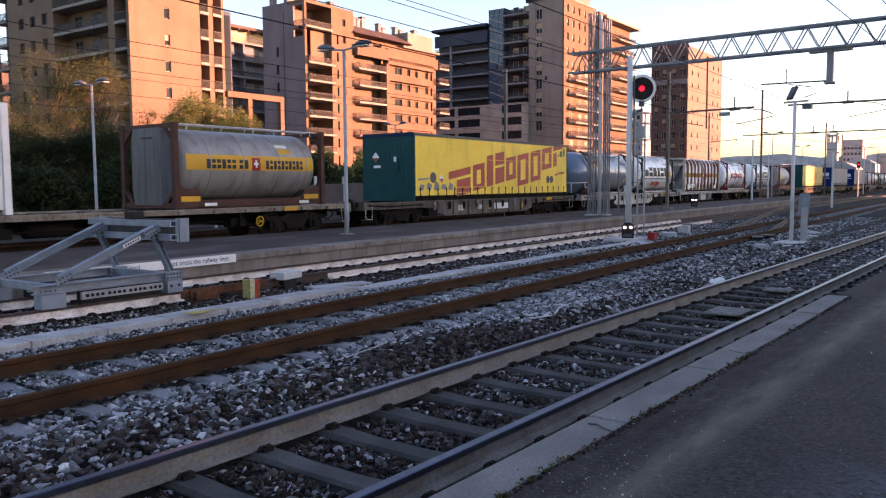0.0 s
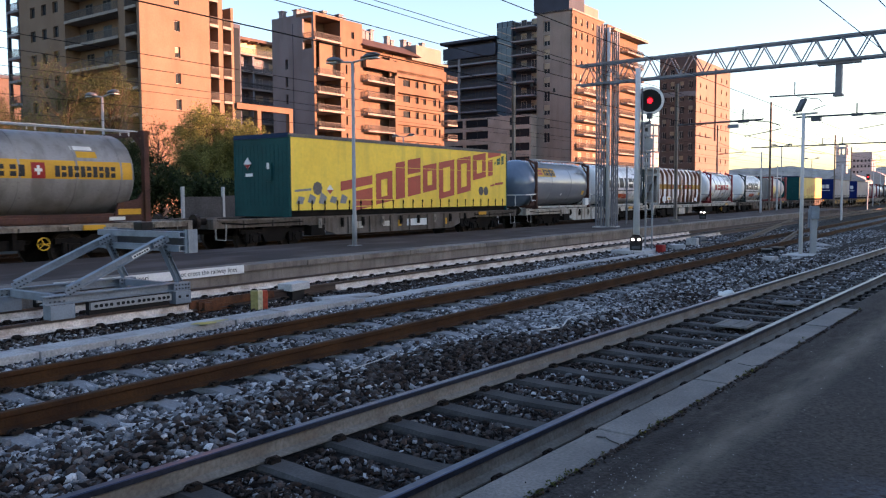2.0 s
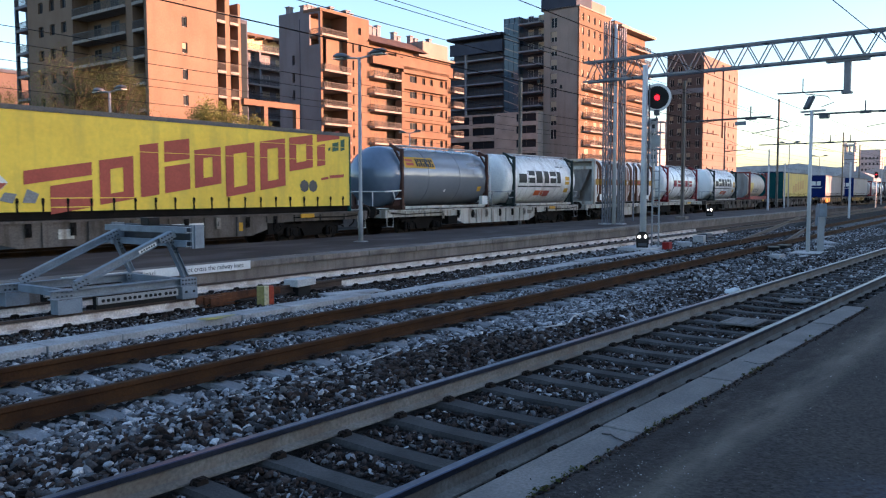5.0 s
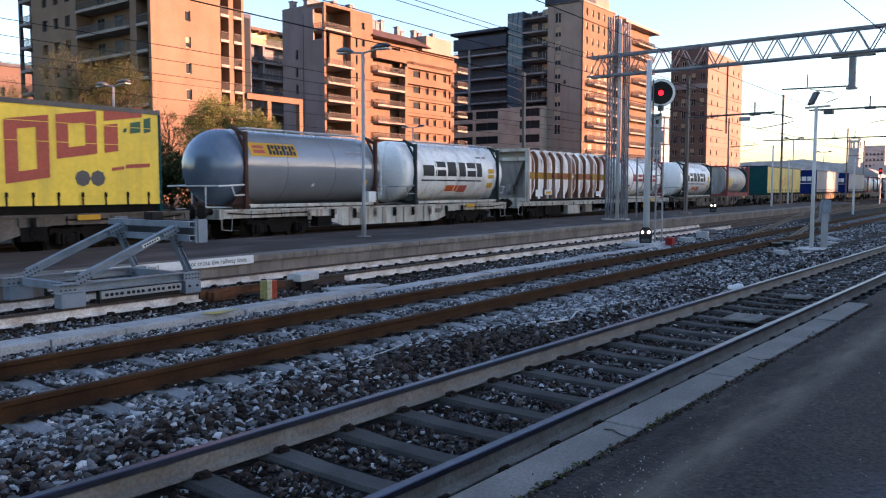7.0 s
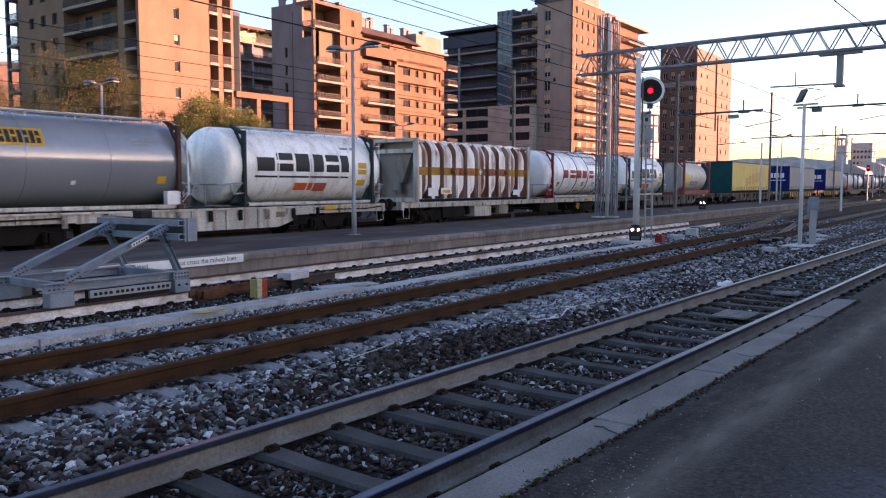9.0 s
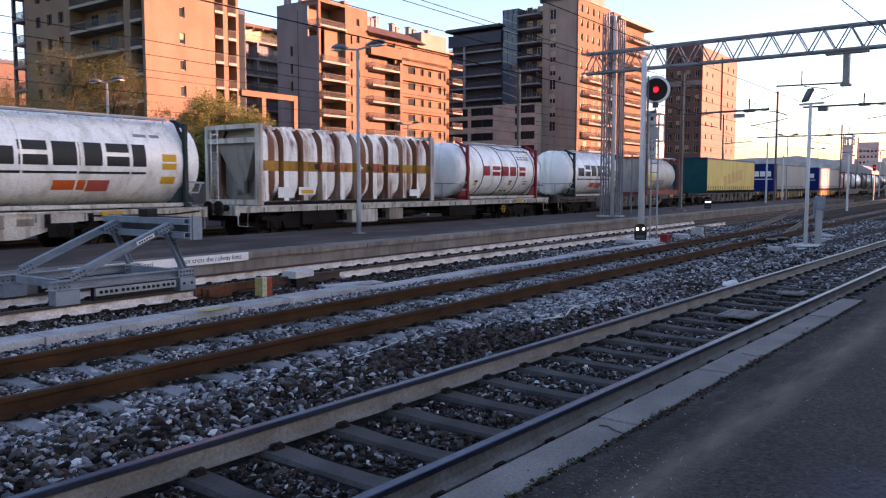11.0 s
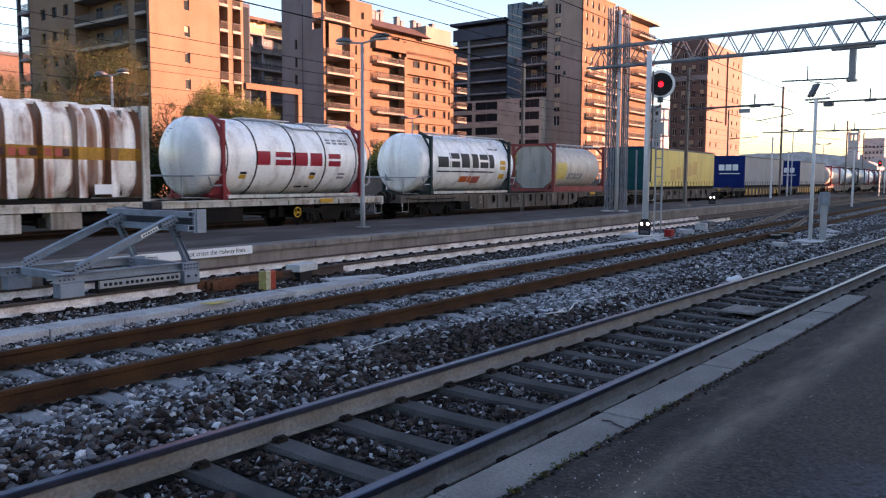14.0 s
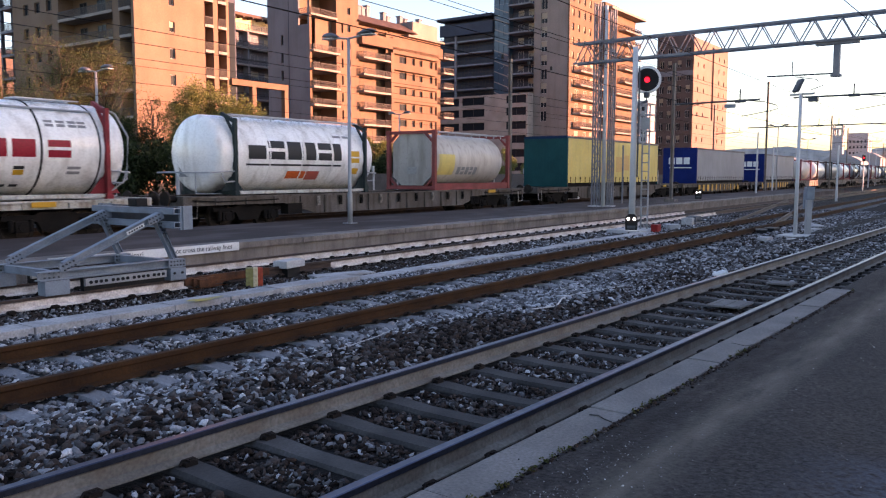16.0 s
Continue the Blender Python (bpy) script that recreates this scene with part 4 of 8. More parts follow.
def leaves_mesh(name, clumps, per, size, m, rng, droop=0.0):
    """Many small two-triangle leaves round the clump centres."""
    c0 = np.repeat(np.array([q[:3] for q in clumps]), per, axis=0)
    rr = np.repeat(np.array([q[3] for q in clumps]), per)
    n_ = len(c0)
    d = rng.normal(size=(n_, 3))
    d /= np.linalg.norm(d, axis=1)[:, None]
    p = c0 + d * (rr * rng.uniform(0.25, 1.0, n_) ** 0.6)[:, None]
    p[:, 2] -= droop * rng.uniform(0, 1, n_) ** 2
    a = rng.normal(size=(n_, 3))
    a /= np.linalg.norm(a, axis=1)[:, None]
    b = np.cross(a, rng.normal(size=(n_, 3)))
    b /= np.linalg.norm(b, axis=1)[:, None]
    s = size * rng.uniform(0.6, 1.4, n_)[:, None]
    v = np.stack([p - a * s, p + b * s * 0.5, p + a * s, p - b * s * 0.5], 1).reshape(-1, 3)
    f = np.arange(n_ * 4).reshape(-1, 4)
    me = bpy.data.meshes.new(name)
    me.from_pydata(v.tolist(), [], f.tolist())
    me.materials.append(m)
    return me


def tree(label, x, y, height, spread, m, seed, dense=1.0, base=0.25, bush=False, size=0.12):
    rng = np.random.default_rng(seed)
    t = thing("tree" if not bush else "bush", label, "tree" if not bush else "bush", pose(x, y, G0), group="trees behind the railway")
    bm = bmesh.new()
    clumps = []
    stems = 5 if bush else 1
    for s in range(stems):
        lean = rng.normal(0, 0.12 if not bush else 0.3, 2)
        H = height * rng.uniform(0.75, 1.0)
        pts = [(lean[0] * H * (k / 6) ** 1.3 + rng.normal(0, 0.03 * height), lean[1] * H * (k / 6) ** 1.3, H * k / 6 * 0.95) for k in range(7)]
        pts[0] = (rng.normal(0, 0.3) * (stems > 1), rng.normal(0, 0.3) * (stems > 1), 0)
        tube(bm, pts, [max(0.02, 0.022 * height * (1 - k / 6.6)) for k in range(7)], 7)
        for k in range(11 if not bush else 5):
            f = base + (0.95 - base) * rng.uniform(0, 1)
            i = min(5, int(f * 6))
            o = Vector(pts[i]).lerp(Vector(pts[i + 1]), f * 6 - i)
            a = rng.uniform(0, 2 * math.pi)
            ln = spread * rng.uniform(0.5, 1.0) * (1.15 - 0.6 * f)
            e = o + Vector((math.cos(a) * ln, math.sin(a) * ln, ln * rng.uniform(0.25, 0.9)))
            mid = o.lerp(e, 0.5) + Vector((0, 0, 0.12 * ln))
            tube(bm, [o, mid, e], [0.035 + 0.004 * height, 0.03, 0.012], 5)
            for q in range(3):
                w = o.lerp(e, rng.uniform(0.55, 1.1))
                tw = w + Vector(rng.normal(0, 0.3, 3)) * spread * 0.35
                tube(bm, [w, tw], [0.014, 0.006], 4)
                clumps.append((tw.x, tw.y, tw.z, spread * rng.uniform(0.16, 0.34)))
            clumps.append((e.x, e.y, e.z, spread * rng.uniform(0.2, 0.36)))
    part("trunk", bm, M_BARK, t, smooth=True)
    part("crown", leaves_mesh("crown", clumps, int(70 * dense), size, m, rng), None, t)
    return t


def wispy_tree(label, x, y, z0, crown, m, seed, n_limbs, per, size, twigs=5, bush=False, clump=0.55):
    """A tree with a thin veil of leaves; crown: middle height, half width, half height."""
    rng = np.random.default_rng(seed)
    zc, rw, rh = crown
    t = thing("tree" if not bush else "bush", label, "tree" if not bush else "bush", pose(x, y, z0), group="trees behind the railway")
    bm = bmesh.new()
    top = zc + 0.55 * rh
    stem = [(0.10 * math.sin(k) * (k > 0), 0.1 * math.cos(1.7 * k) * (k > 0), top * k / 6) for k in range(7)]
    r0 = 0.014 * (zc + rh)
    tube(bm, stem, [r0 * (1 - k / 7.0) + 0.02 for k in range(7)], 8)
    clumps = []
    for k in range(n_limbs):
        d = rng.normal(size=3)
        d /= np.linalg.norm(d)
        f = rng.uniform(0.45, 1.0) ** 0.5
        e = Vector((d[0] * rw * f, d[1] * rw * f, zc + d[2] * rh * f))
        zs = max(0.12 * zc, min(top * 0.95, e.z - rng.uniform(0.25, 0.7) * rh))
        o = Vector((0, 0, zs))
        mid = o.lerp(e, 0.5) + Vector((rng.normal(0, 0.2), rng.normal(0, 0.2), -0.10 * rw))
        tube(bm, [o, mid, e], [0.05, 0.03, 0.012], 5)
        for q in range(twigs):
            w = mid.lerp(e, rng.uniform(0.0, 1.0))
            tw = w + Vector(rng.normal(0, 1, 3)) * 0.42 + Vector((0, 0, 0.3))
            tube(bm, [w, tw], [0.014, 0.006], 4, cap=False)
            clumps.append((tw.x, tw.y, tw.z, clump * rng.uniform(0.6, 1.3)))
        clumps.append((e.x, e.y, e.z, clump * rng.uniform(0.7, 1.4)))
    part("trunk", bm, M_BARK, t, smooth=True)
    part("crown", leaves_mesh("crown", clumps, per, size, m, rng), None, t)
    return t


wispy_tree("tall spring tree with a thin veil of olive leaves", 30.6, 59.3, G0, (7.6, 3.6, 4.9), M_LEAF_Y, 11, 80, 56, 0.045, 7, False, 0.8)
wispy_tree("tall spring tree with a thin veil of olive leaves", 33.0, 57.6, G0, (7.0, 2.8, 5.4), M_LEAF_Y, 12, 72, 56, 0.045, 7, False, 0.8)
wispy_tree("tall spring tree with a thin veil of olive leaves", 27.4, 61.4, G0, (5.6, 3.0, 4.2), M_LEAF_Y, 13, 66, 60, 0.045, 7, False, 0.8)
wispy_tree("bare reddish sapling with few leaves in front of the flats", 34.7, 53.9, G0, (4.6, 1.5, 3.6), M_LEAF_Y, 14, 34, 9, 0.06, 7)
wispy_tree("spreading yellow-green bush behind the fence, sunlit top", 37.0, 51.2, G0, (5.2, 2.9, 3.7), M_LEAF_B, 21, 70, 120, 0.06, 5, True)
wispy_tree("spreading yellow-green bush behind the fence, sunlit top", 38.9, 49.2, G0, (4.4, 2.3, 3.2), M_LEAF_B, 22, 56, 120, 0.06, 5, True)
wispy_tree("dense dark green bush behind the fence", 36.2, 50.3, G0, (3.4, 2.4, 3.2), M_LEAF_B, 23, 56, 120, 0.06, 5, True)
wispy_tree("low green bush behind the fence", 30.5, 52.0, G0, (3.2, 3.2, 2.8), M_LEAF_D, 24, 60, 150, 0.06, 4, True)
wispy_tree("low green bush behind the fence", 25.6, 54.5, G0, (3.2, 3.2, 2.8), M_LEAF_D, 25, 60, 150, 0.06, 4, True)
for k, (x, y, hh) in enumerate(((43.0, 47, 4.6), (46.8, 45.3, 4.6), (52.5, 47.8, 6.0), (54.0, 48.5, 5.2), (75.8, 50.3, 5.0), (78.2, 47, 3.6), (71.0, 40.5, 4.4), (101, 46, 4.8), (118, 45, 5.0))):
    tree("small green tree by the fence", x, y, hh, 1.7, M_LEAF_B, 31 + k, 2.4, 0.15, True, size=0.09)
rng = np.random.default_rng(5)
cl = []
for k in range(290):
    x = rng.uniform(8, 48)
    cl.append((x, 36.5 + 0.04 * x + rng.uniform(-1.2, 1.2), rng.uniform(0.2, 3.1) * (0.85 + 0.15 * math.sin(x * 0.6)), rng.uniform(0.6, 1.1)))
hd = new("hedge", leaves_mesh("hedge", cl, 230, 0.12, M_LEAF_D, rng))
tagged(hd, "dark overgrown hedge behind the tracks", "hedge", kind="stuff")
M_FENCE = mat("grey_fence_mesh_panel", (0.08, 0.075, 0.075), (0.06, 0.0575, 0.055), 0.8, big=1, fine=15, spec=0.08)
fn = thing("fence", "grey panel fence along the railway boundary", "fence", yp(0, 33.2, G0), kind="structure")
for k in range(42):
    x = 25 + 2.5 * k
    part("fence_post", box_bm(x - 0.07, x + 0.07, -0.07, 0.07, 0, 2.7, bevel=0.01), M_CONC_L, fn)
    part("fence_panel", box_bm(x + 0.07, x + 2.43, -0.03, 0.03, 0.05, 2.2 + 0.05 * (k % 3)), M_FENCE, fn)

# ---- the freight train ----
def gone(t):
    """How far the train has rolled by t seconds, metres."""
    return 3.5267 * t + 0.0198 * t * t + 0.0007 * t ** 3


TRAIN_L, DECK = 20.02, 1.10
RIDING, ROLLING = [], []


def rides(ob, x0, x1, z):
    """Put a thing on the train: x0 to x1 is where it stands at the start."""
    s = ((x0 + x1) / 2 + 0.97) * 1.0012
    RIDING.append((ob, s, z))
    ob.matrix_basis = yp(s, TRAIN_L, z)
    return ob


def motions():
    times = [0.5 * k for k in range(33)]
    for ob, s, z in RIDING:
        walk(ob, [(t, yp(s - gone(t), TRAIN_L, z)) for t in times])
    turns = [4 * k / 30 for k in range(121)]
    for ob, x in ROLLING:
        walk(ob, [(t, pose(x, 0, 0.46, 0, -math.degrees(gone(t) / 0.46), 0)) for t in turns])


M_WAG_GREY = mat("grimy_pale_wagon_paint", (0.54, 0.515, 0.465), (0.38, 0.35, 0.305), 0.7, big=0.9, fine=25, streak=(0.169, 0.111, 0.0715), streak_amt=0.7, bump=0.12, spec=0.06)
M_WAG_BRN = mat("grimy_brown_grey_wagon_paint", (0.155, 0.134, 0.117), (0.095, 0.077, 0.064), 0.75, big=0.9, fine=25, streak=(0.055, 0.04, 0.03), streak_amt=0.6, spec=0.06)
M_WAG_BEI = mat("dusty_beige_wagon_paint", (0.29, 0.254, 0.212), (0.20, 0.172, 0.145), 0.75, big=0.8, fine=25, streak=(0.075, 0.0562, 0.0438), streak_amt=0.6, spec=0.06)
M_UNDER = mat("brake_dust_black", (0.0095, 0.0082, 0.0075), (0.016, 0.013, 0.011), 0.85, big=2, fine=25, spec=0.06)
M_WHEEL = mat("worn_wheel_steel", (0.0375, 0.03, 0.025), (0.0225, 0.0175, 0.015), 0.6, 0.3, big=4, fine=30, spec=0.06)
M_TANKGREY = mat("dull_grey_tank_cladding", (0.262, 0.251, 0.241), (0.213, 0.201, 0.193), 0.42, 0.15, big=0.7, fine=18, grain=0.1, bump=0.04, streak=(0.107, 0.0912, 0.077), streak_amt=0.55, streak_scale=(3, 3, 0.6), spec=0.5)
M_TANKSTEEL = mat("brushed_steel_tank_cladding", (0.25, 0.265, 0.285), (0.22, 0.235, 0.255), 0.17, 0.25, big=0.5, fine=6, grain=0.03, bump=0.0, rvar=0.03, spec=0.5)
M_TANKDISH = mat("blue_grey_tank_end", (0.16, 0.205, 0.27), (0.13, 0.17, 0.225), 0.22, 0.2, big=0.7, fine=6, grain=0.05, bump=0.0, rvar=0.04, spec=0.5)
M_ENDSHEET = mat("dark_grey_end_sheet", (0.19, 0.188, 0.195), (0.14, 0.138, 0.142), 0.6, big=0.8, fine=18, grain=0.12, streak=(0.06, 0.055, 0.05), streak_amt=0.5)
M_TANKWHITE = mat("white_enamelled_tank", (0.856, 0.845, 0.813), (0.76, 0.738, 0.706), 0.30, 0.0, big=0.7, fine=18, grain=0.04, bump=0.0, streak=(0.353, 0.31, 0.257), streak_amt=0.45, streak_scale=(3, 3, 0.5), coat=0.2, spec=0.5)
M_TANKTAN = mat("faded_cream_tank", (0.567, 0.527, 0.459), (0.446, 0.405, 0.351), 0.5, 0.0, big=0.8, fine=18, grain=0.1, streak=(0.27, 0.216, 0.162), streak_amt=0.5)
M_FR_BRN = mat("rust_brown_frame_paint", (0.085, 0.042, 0.035), (0.06, 0.032, 0.026), 0.65, big=2, fine=30, streak=(0.10, 0.045, 0.02), streak_amt=0.4, spec=0.06)
M_FR_RED = mat("dark_red_frame_paint", (0.24, 0.022, 0.028), (0.16, 0.018, 0.02), 0.55, big=2, fine=30, grain=0.15)
M_FR_RUST = mat("faded_red_frame_paint", (0.25, 0.055, 0.05), (0.17, 0.04, 0.035), 0.65, big=1.5, fine=30)
M_FR_GRN = mat("black_green_frame_paint", (0.022, 0.035, 0.035), (0.03, 0.04, 0.04), 0.6, big=2, fine=30, spec=0.06)
M_YELLOWB = mat("ochre_yellow_stripe", (0.58, 0.31, 0.025), (0.50, 0.25, 0.02), 0.5, big=1, fine=25, grain=0.1)
M_YELLOW = mat("yellow_tarpaulin", (0.90, 0.635, 0.085), (0.80, 0.55, 0.075), 0.55, big=0.5, fine=9, grain=0.06, bump=0.12, streak=(0.432, 0.324, 0.0864), streak_amt=0.35, streak_scale=(2.5, 2.5, 0.35))
M_YELLOW2 = mat("faded_yellow_tarpaulin", (0.66, 0.52, 0.16), (0.58, 0.43, 0.12), 0.6, big=0.5, fine=9, grain=0.08, bump=0.12, streak=(0.36, 0.28, 0.12), streak_amt=0.4, streak_scale=(2.5, 2.5, 0.35))
M_TEAL = mat("dark_teal_panel", (0.00486, 0.0583, 0.0607), (0.00405, 0.0446, 0.047), 0.5, big=1, fine=25, grain=0.15, spec=0.06)
M_ROOFBLUE = mat("blue_roof_rail", (0.0048, 0.024, 0.064), None, 0.5, big=1, fine=25, spec=0.06)
M_ROOFGREY = mat("dusty_roof_rail", (0.14, 0.13, 0.12), (0.10, 0.09, 0.085), 0.7)
M_LETTER_RED = mat("brick_red_print", (0.42, 0.090, 0.062), (0.36, 0.078, 0.055), 0.55, big=1.0, fine=15, grain=0.12)
M_LETTER_BLK = mat("black_print", (0.018, 0.020, 0.022), None, 0.5, bump=0)
M_LETTER_CRIM = mat("crimson_print", (0.28, 0.012, 0.025), None, 0.45, bump=0)
M_LETTER_GREY = mat("faded_grey_print", (0.22, 0.22, 0.22), None, 0.6, bump=0)
M_GREENP = mat("dark_green_print", (0.05, 0.11, 0.07), None, 0.6, bump=0)
M_RED = mat("signal_red_paint", (0.27, 0.016, 0.013), None, 0.5, bump=0)
M_ORANGE = mat("orange_print", (0.55, 0.10, 0.02), None, 0.5, bump=0)
M_RIB = mat("white_ribbed_steel_with_rust", (0.842, 0.821, 0.788), (0.713, 0.67, 0.616), 0.5, big=0.8, fine=15, grain=0.1, streak=(0.25, 0.115, 0.075), streak_amt=1.0, streak_scale=(3.0, 3.0, 0.55))
M_RIBRUST = mat("rust_stained_ribbed_steel", (0.25, 0.105, 0.060), (0.15, 0.060, 0.034), 0.7, big=0.9, fine=15, grain=0.15, streak=(0.50, 0.42, 0.36), streak_amt=0.5, streak_scale=(3.0, 3.0, 0.22))
M_RIBBAND = mat("rust_stained_ochre_band", (0.42, 0.22, 0.03), (0.30, 0.13, 0.025), 0.6, big=0.9, fine=15, streak=(0.17, 0.07, 0.03), streak_amt=0.8, streak_scale=(2.2, 2.2, 0.2))
M_NAVY = mat("navy_blue_panel", (0.006, 0.018, 0.11), (0.005, 0.014, 0.085), 0.5, big=1, fine=25, grain=0.12, spec=0.06)
M_GREYTARP = mat("pale_grey_tarpaulin", (0.25, 0.255, 0.27), (0.20, 0.205, 0.215), 0.6, big=0.6, fine=9, grain=0.07, bump=0.1, streak=(0.22, 0.22, 0.23), streak_amt=0.4, streak_scale=(2.5, 2.5, 0.35))


# -- wagons --
def wheelset_mesh():
    bm = bmesh.new()
    for s in (-1, 1):
        lathe_x(bm, [(s * 0.68, 0.0), (s * 0.68, 0.47), (s * 0.715, 0.47), (s * 0.72, 0.46), (s * 0.82, 0.45), (s * 0.82, 0.38), (s * 0.79, 0.36), (s * 0.775, 0.16), (s * 0.86, 0.13), (s * 0.86, 0.0)], 0, 24)
    lathe_x(bm, [(-1.05, 0.0), (-1.05, 0.07), (1.05, 0.07), (1.05, 0.0)], 0, 10)
    for k in range(4):           # lightening ribs, so that the turning shows
        a = k * math.pi / 2
        for s in (-1, 1):
            bar(bm, (s * 0.80, 0.16 * math.cos(a), 0.16 * math.sin(a)), (s * 0.80, 0.36 * math.cos(a), 0.36 * math.sin(a)), 0.03, 0.05)
    bmesh.ops.rotate(bm, verts=bm.verts[:], cent=(0, 0, 0), matrix=Matrix.Rotation(math.pi / 2, 3, "Z"))
    return mesh_of("wheelset", bm, M_WHEEL)


WHEELSET = wheelset_mesh()


def bogie_side_bm():
    bm = bmesh.new()
    prism_y(bm, [(-1.35, 0.62), (-1.35, 0.74), (-0.55, 0.74), (-0.4, 0.82), (0.4, 0.82), (0.55, 0.74), (1.35, 0.74), (1.35, 0.62), (0.5, 0.58), (0.38, 0.34), (-0.38, 0.34), (-0.5, 0.58)], -0.05, 0.05)
    for s in (-1, 1):
        bx(bm, s * 0.9 - 0.16, s * 0.9 + 0.16, -0.13, 0.06, 0.34, 0.60)          # axle box
        tube(bm, [(s * 0.9, -0.16, 0.46), (s * 0.9, -0.12, 0.46)], 0.10, 12)
        for d in (-0.24, 0.24):
            tube(bm, [(s * 0.9 + d, -0.06, 0.36), (s * 0.9 + d, -0.06, 0.64)], 0.065, 10)  # coil springs
    return bm


BOGIE_SIDE = mesh_of("bogie_side", bogie_side_bm(), M_UNDER)


def wagon(label, x0, x1, paint, belly, roll=True, plates=(), boxes=(), sill=0.26):
    L = x1 - x0
    h = L / 2
    w = thing("flat_wagon", label, "wagon", group="freight wagons")
    e = 0.15
    for side in (-1, 1):
        bm = bmesh.new()
        if belly:
            prof = [(-h + e, 1.08), (h - e, 1.08), (h - e, 1.08 - sill), (h - 3.9, 1.08 - sill), (h - 5.3, 0.44), (-h + 5.3, 0.44), (-h + 3.9, 1.08 - sill), (-h + e, 1.08 - sill)]
        else:
            prof = [(-h + e, 1.08), (h - e, 1.08), (h - e, 1.08 - sill), (-h + e, 1.08 - sill)]
        prism_y(bm, prof, side * 1.18 - 0.03, side * 1.18 + 0.03)
        bx(bm, -h + e, h - e, side * 1.18 - 0.10, side * 1.18 + 0.08, 1.03, 1.085)
        n = int(L / 1.15)
        for k in range(1, n):
            x = -h + L * k / n
            deep = belly and abs(x) < h - 5.2
            bx(bm, x - 0.03, x + 0.03, side * 1.18 - 0.09, side * 1.18 + 0.09, 0.46 if deep else 1.09 - sill, 1.03)
        part("side_sill", bm, paint, w)
    bm = bmesh.new()
    bx(bm, -h + 0.2, h - 0.2, -0.28, 0.28, 0.62, 1.06)
    for k in range(int(L / 1.4)):
        x = -h + 0.7 + k * 1.4
        bx(bm, x - 0.06, x + 0.06, -1.14, 1.14, 0.93, 1.05)
    part("underframe", bm, M_UNDER, w)
    bm = bmesh.new()
    for x in (-h + 0.7, h - 0.7):
        bx(bm, x - 0.55, x + 0.55, -1.14, 1.14, 1.04, 1.07)
    part("deck_plate", bm, paint, w)
    # added sheet that keeps sky light from falling through to the underside
    part("floor_sheet", box_bm(-h + 1.3, h - 1.3, -1.14, 1.14, 1.012, 1.028), M_UNDER, w)
    # brake gear hung below the floor between the bogies
    if not belly:
        for y in (-0.72, 0.72):
            bm = bmesh.new()
            tube(bm, [(-h + 4.4, y, 0.64), (h - 4.4, y, 0.64)], 0.035, 6)
            part("brake_rod", bm, M_UNDER, w)
        for x, y in ((-1.0, -0.55), (0.9, 0.5), (2.6, -0.5)):
            bm = bmesh.new()
            tube(bm, [(x - 0.66, y, 0.66), (x - 0.60, y, 0.66), (x + 0.60, y, 0.66), (x + 0.66, y, 0.66)], [0.10, 0.19, 0.19, 0.10], 14)
            part("air_reservoir", bm, M_UNDER, w, smooth=True)
        for x in (-h + 4.9, -2.4, 1.9, h - 4.9):
            bm = bmesh.new()
            bx(bm, x - 0.05, x + 0.05, -1.08, 1.08, 0.52, 0.93)
            bx(bm, x - 0.3, x + 0.3, -0.95, -0.80, 0.50, 0.74)
            part("brake_hanger", bm, M_UNDER, w)
    for s in (-1, 1):
        part("end_beam", box_bm(s * (h - 0.08) - 0.08, s * (h - 0.08) + 0.08, -1.25, 1.25, 0.80, 1.10, bevel=0.015), paint, w)
        for y in (-0.875, 0.875):
            bm = bmesh.new()
            tube(bm, [(s * h, y, 1.03), (s * (h + 0.30), y, 1.03)], 0.10, 12)
            bf = part("buffer", bm, M_UNDER, w)
            bm = bmesh.new()
            tube(bm, [(s * (h + 0.30), y, 1.03), (s * (h + 0.36), y, 1.03)], 0.22, 16)
            part("buffer_head", bm, M_WHEEL, bf)
        bm = bmesh.new()
        tube(bm, [(s * h, 0, 0.98), (s * (h + 0.2), 0, 0.95), (s * (h + 0.4), 0, 0.80)], 0.05, 8)
        tube(bm, [(s * h, 0.25, 0.85), (s * (h + 0.12), 0.25, 0.6), (s * (h + 0.35), 0.22, 0.5)], 0.025, 6)
        part("coupling", bm, M_UNDER, w)
        bm = bmesh.new()
        tube(bm, [(s * (h - 0.1), -1.22, 0.95), (s * (h - 0.1), -1.24, 0.50), (s * (h - 0.45), -1.24, 0.46), (s * (h - 0.5), -1.22, 0.95)], 0.018, 6)
        part("step_iron", bm, M_WAG_GREY, w)
        bc = s * (h - 2.55)
        for side in (-1, 1):
            b = part("bogie_side", BOGIE_SIDE, None, w, at=pose(bc, side * 1.0, 0, 0, 0, 0 if side < 0 else 180))
        part("bolster", box_bm(bc - 0.25, bc + 0.25, -1.0, 1.0, 0.50, 0.80), M_UNDER, w)
        for d in (-0.9, 0.9):
            ws = part("wheelset", WHEELSET, None, w, at=pose(bc + d, 0, 0.46))
            if roll:
                ROLLING.append((ws, bc + d))
    for a, b, z0, z1, m in boxes:
        part("equipment_box", box_bm(a, b, -1.16, -0.75, z0, z1, bevel=0.02), m, w)
    if roll:
        part("lock_block", box_bm(h - 3.3, h - 2.7, -1.30, -1.265, 0.93, 1.06, bevel=0.008), M_YELLOWB, w)
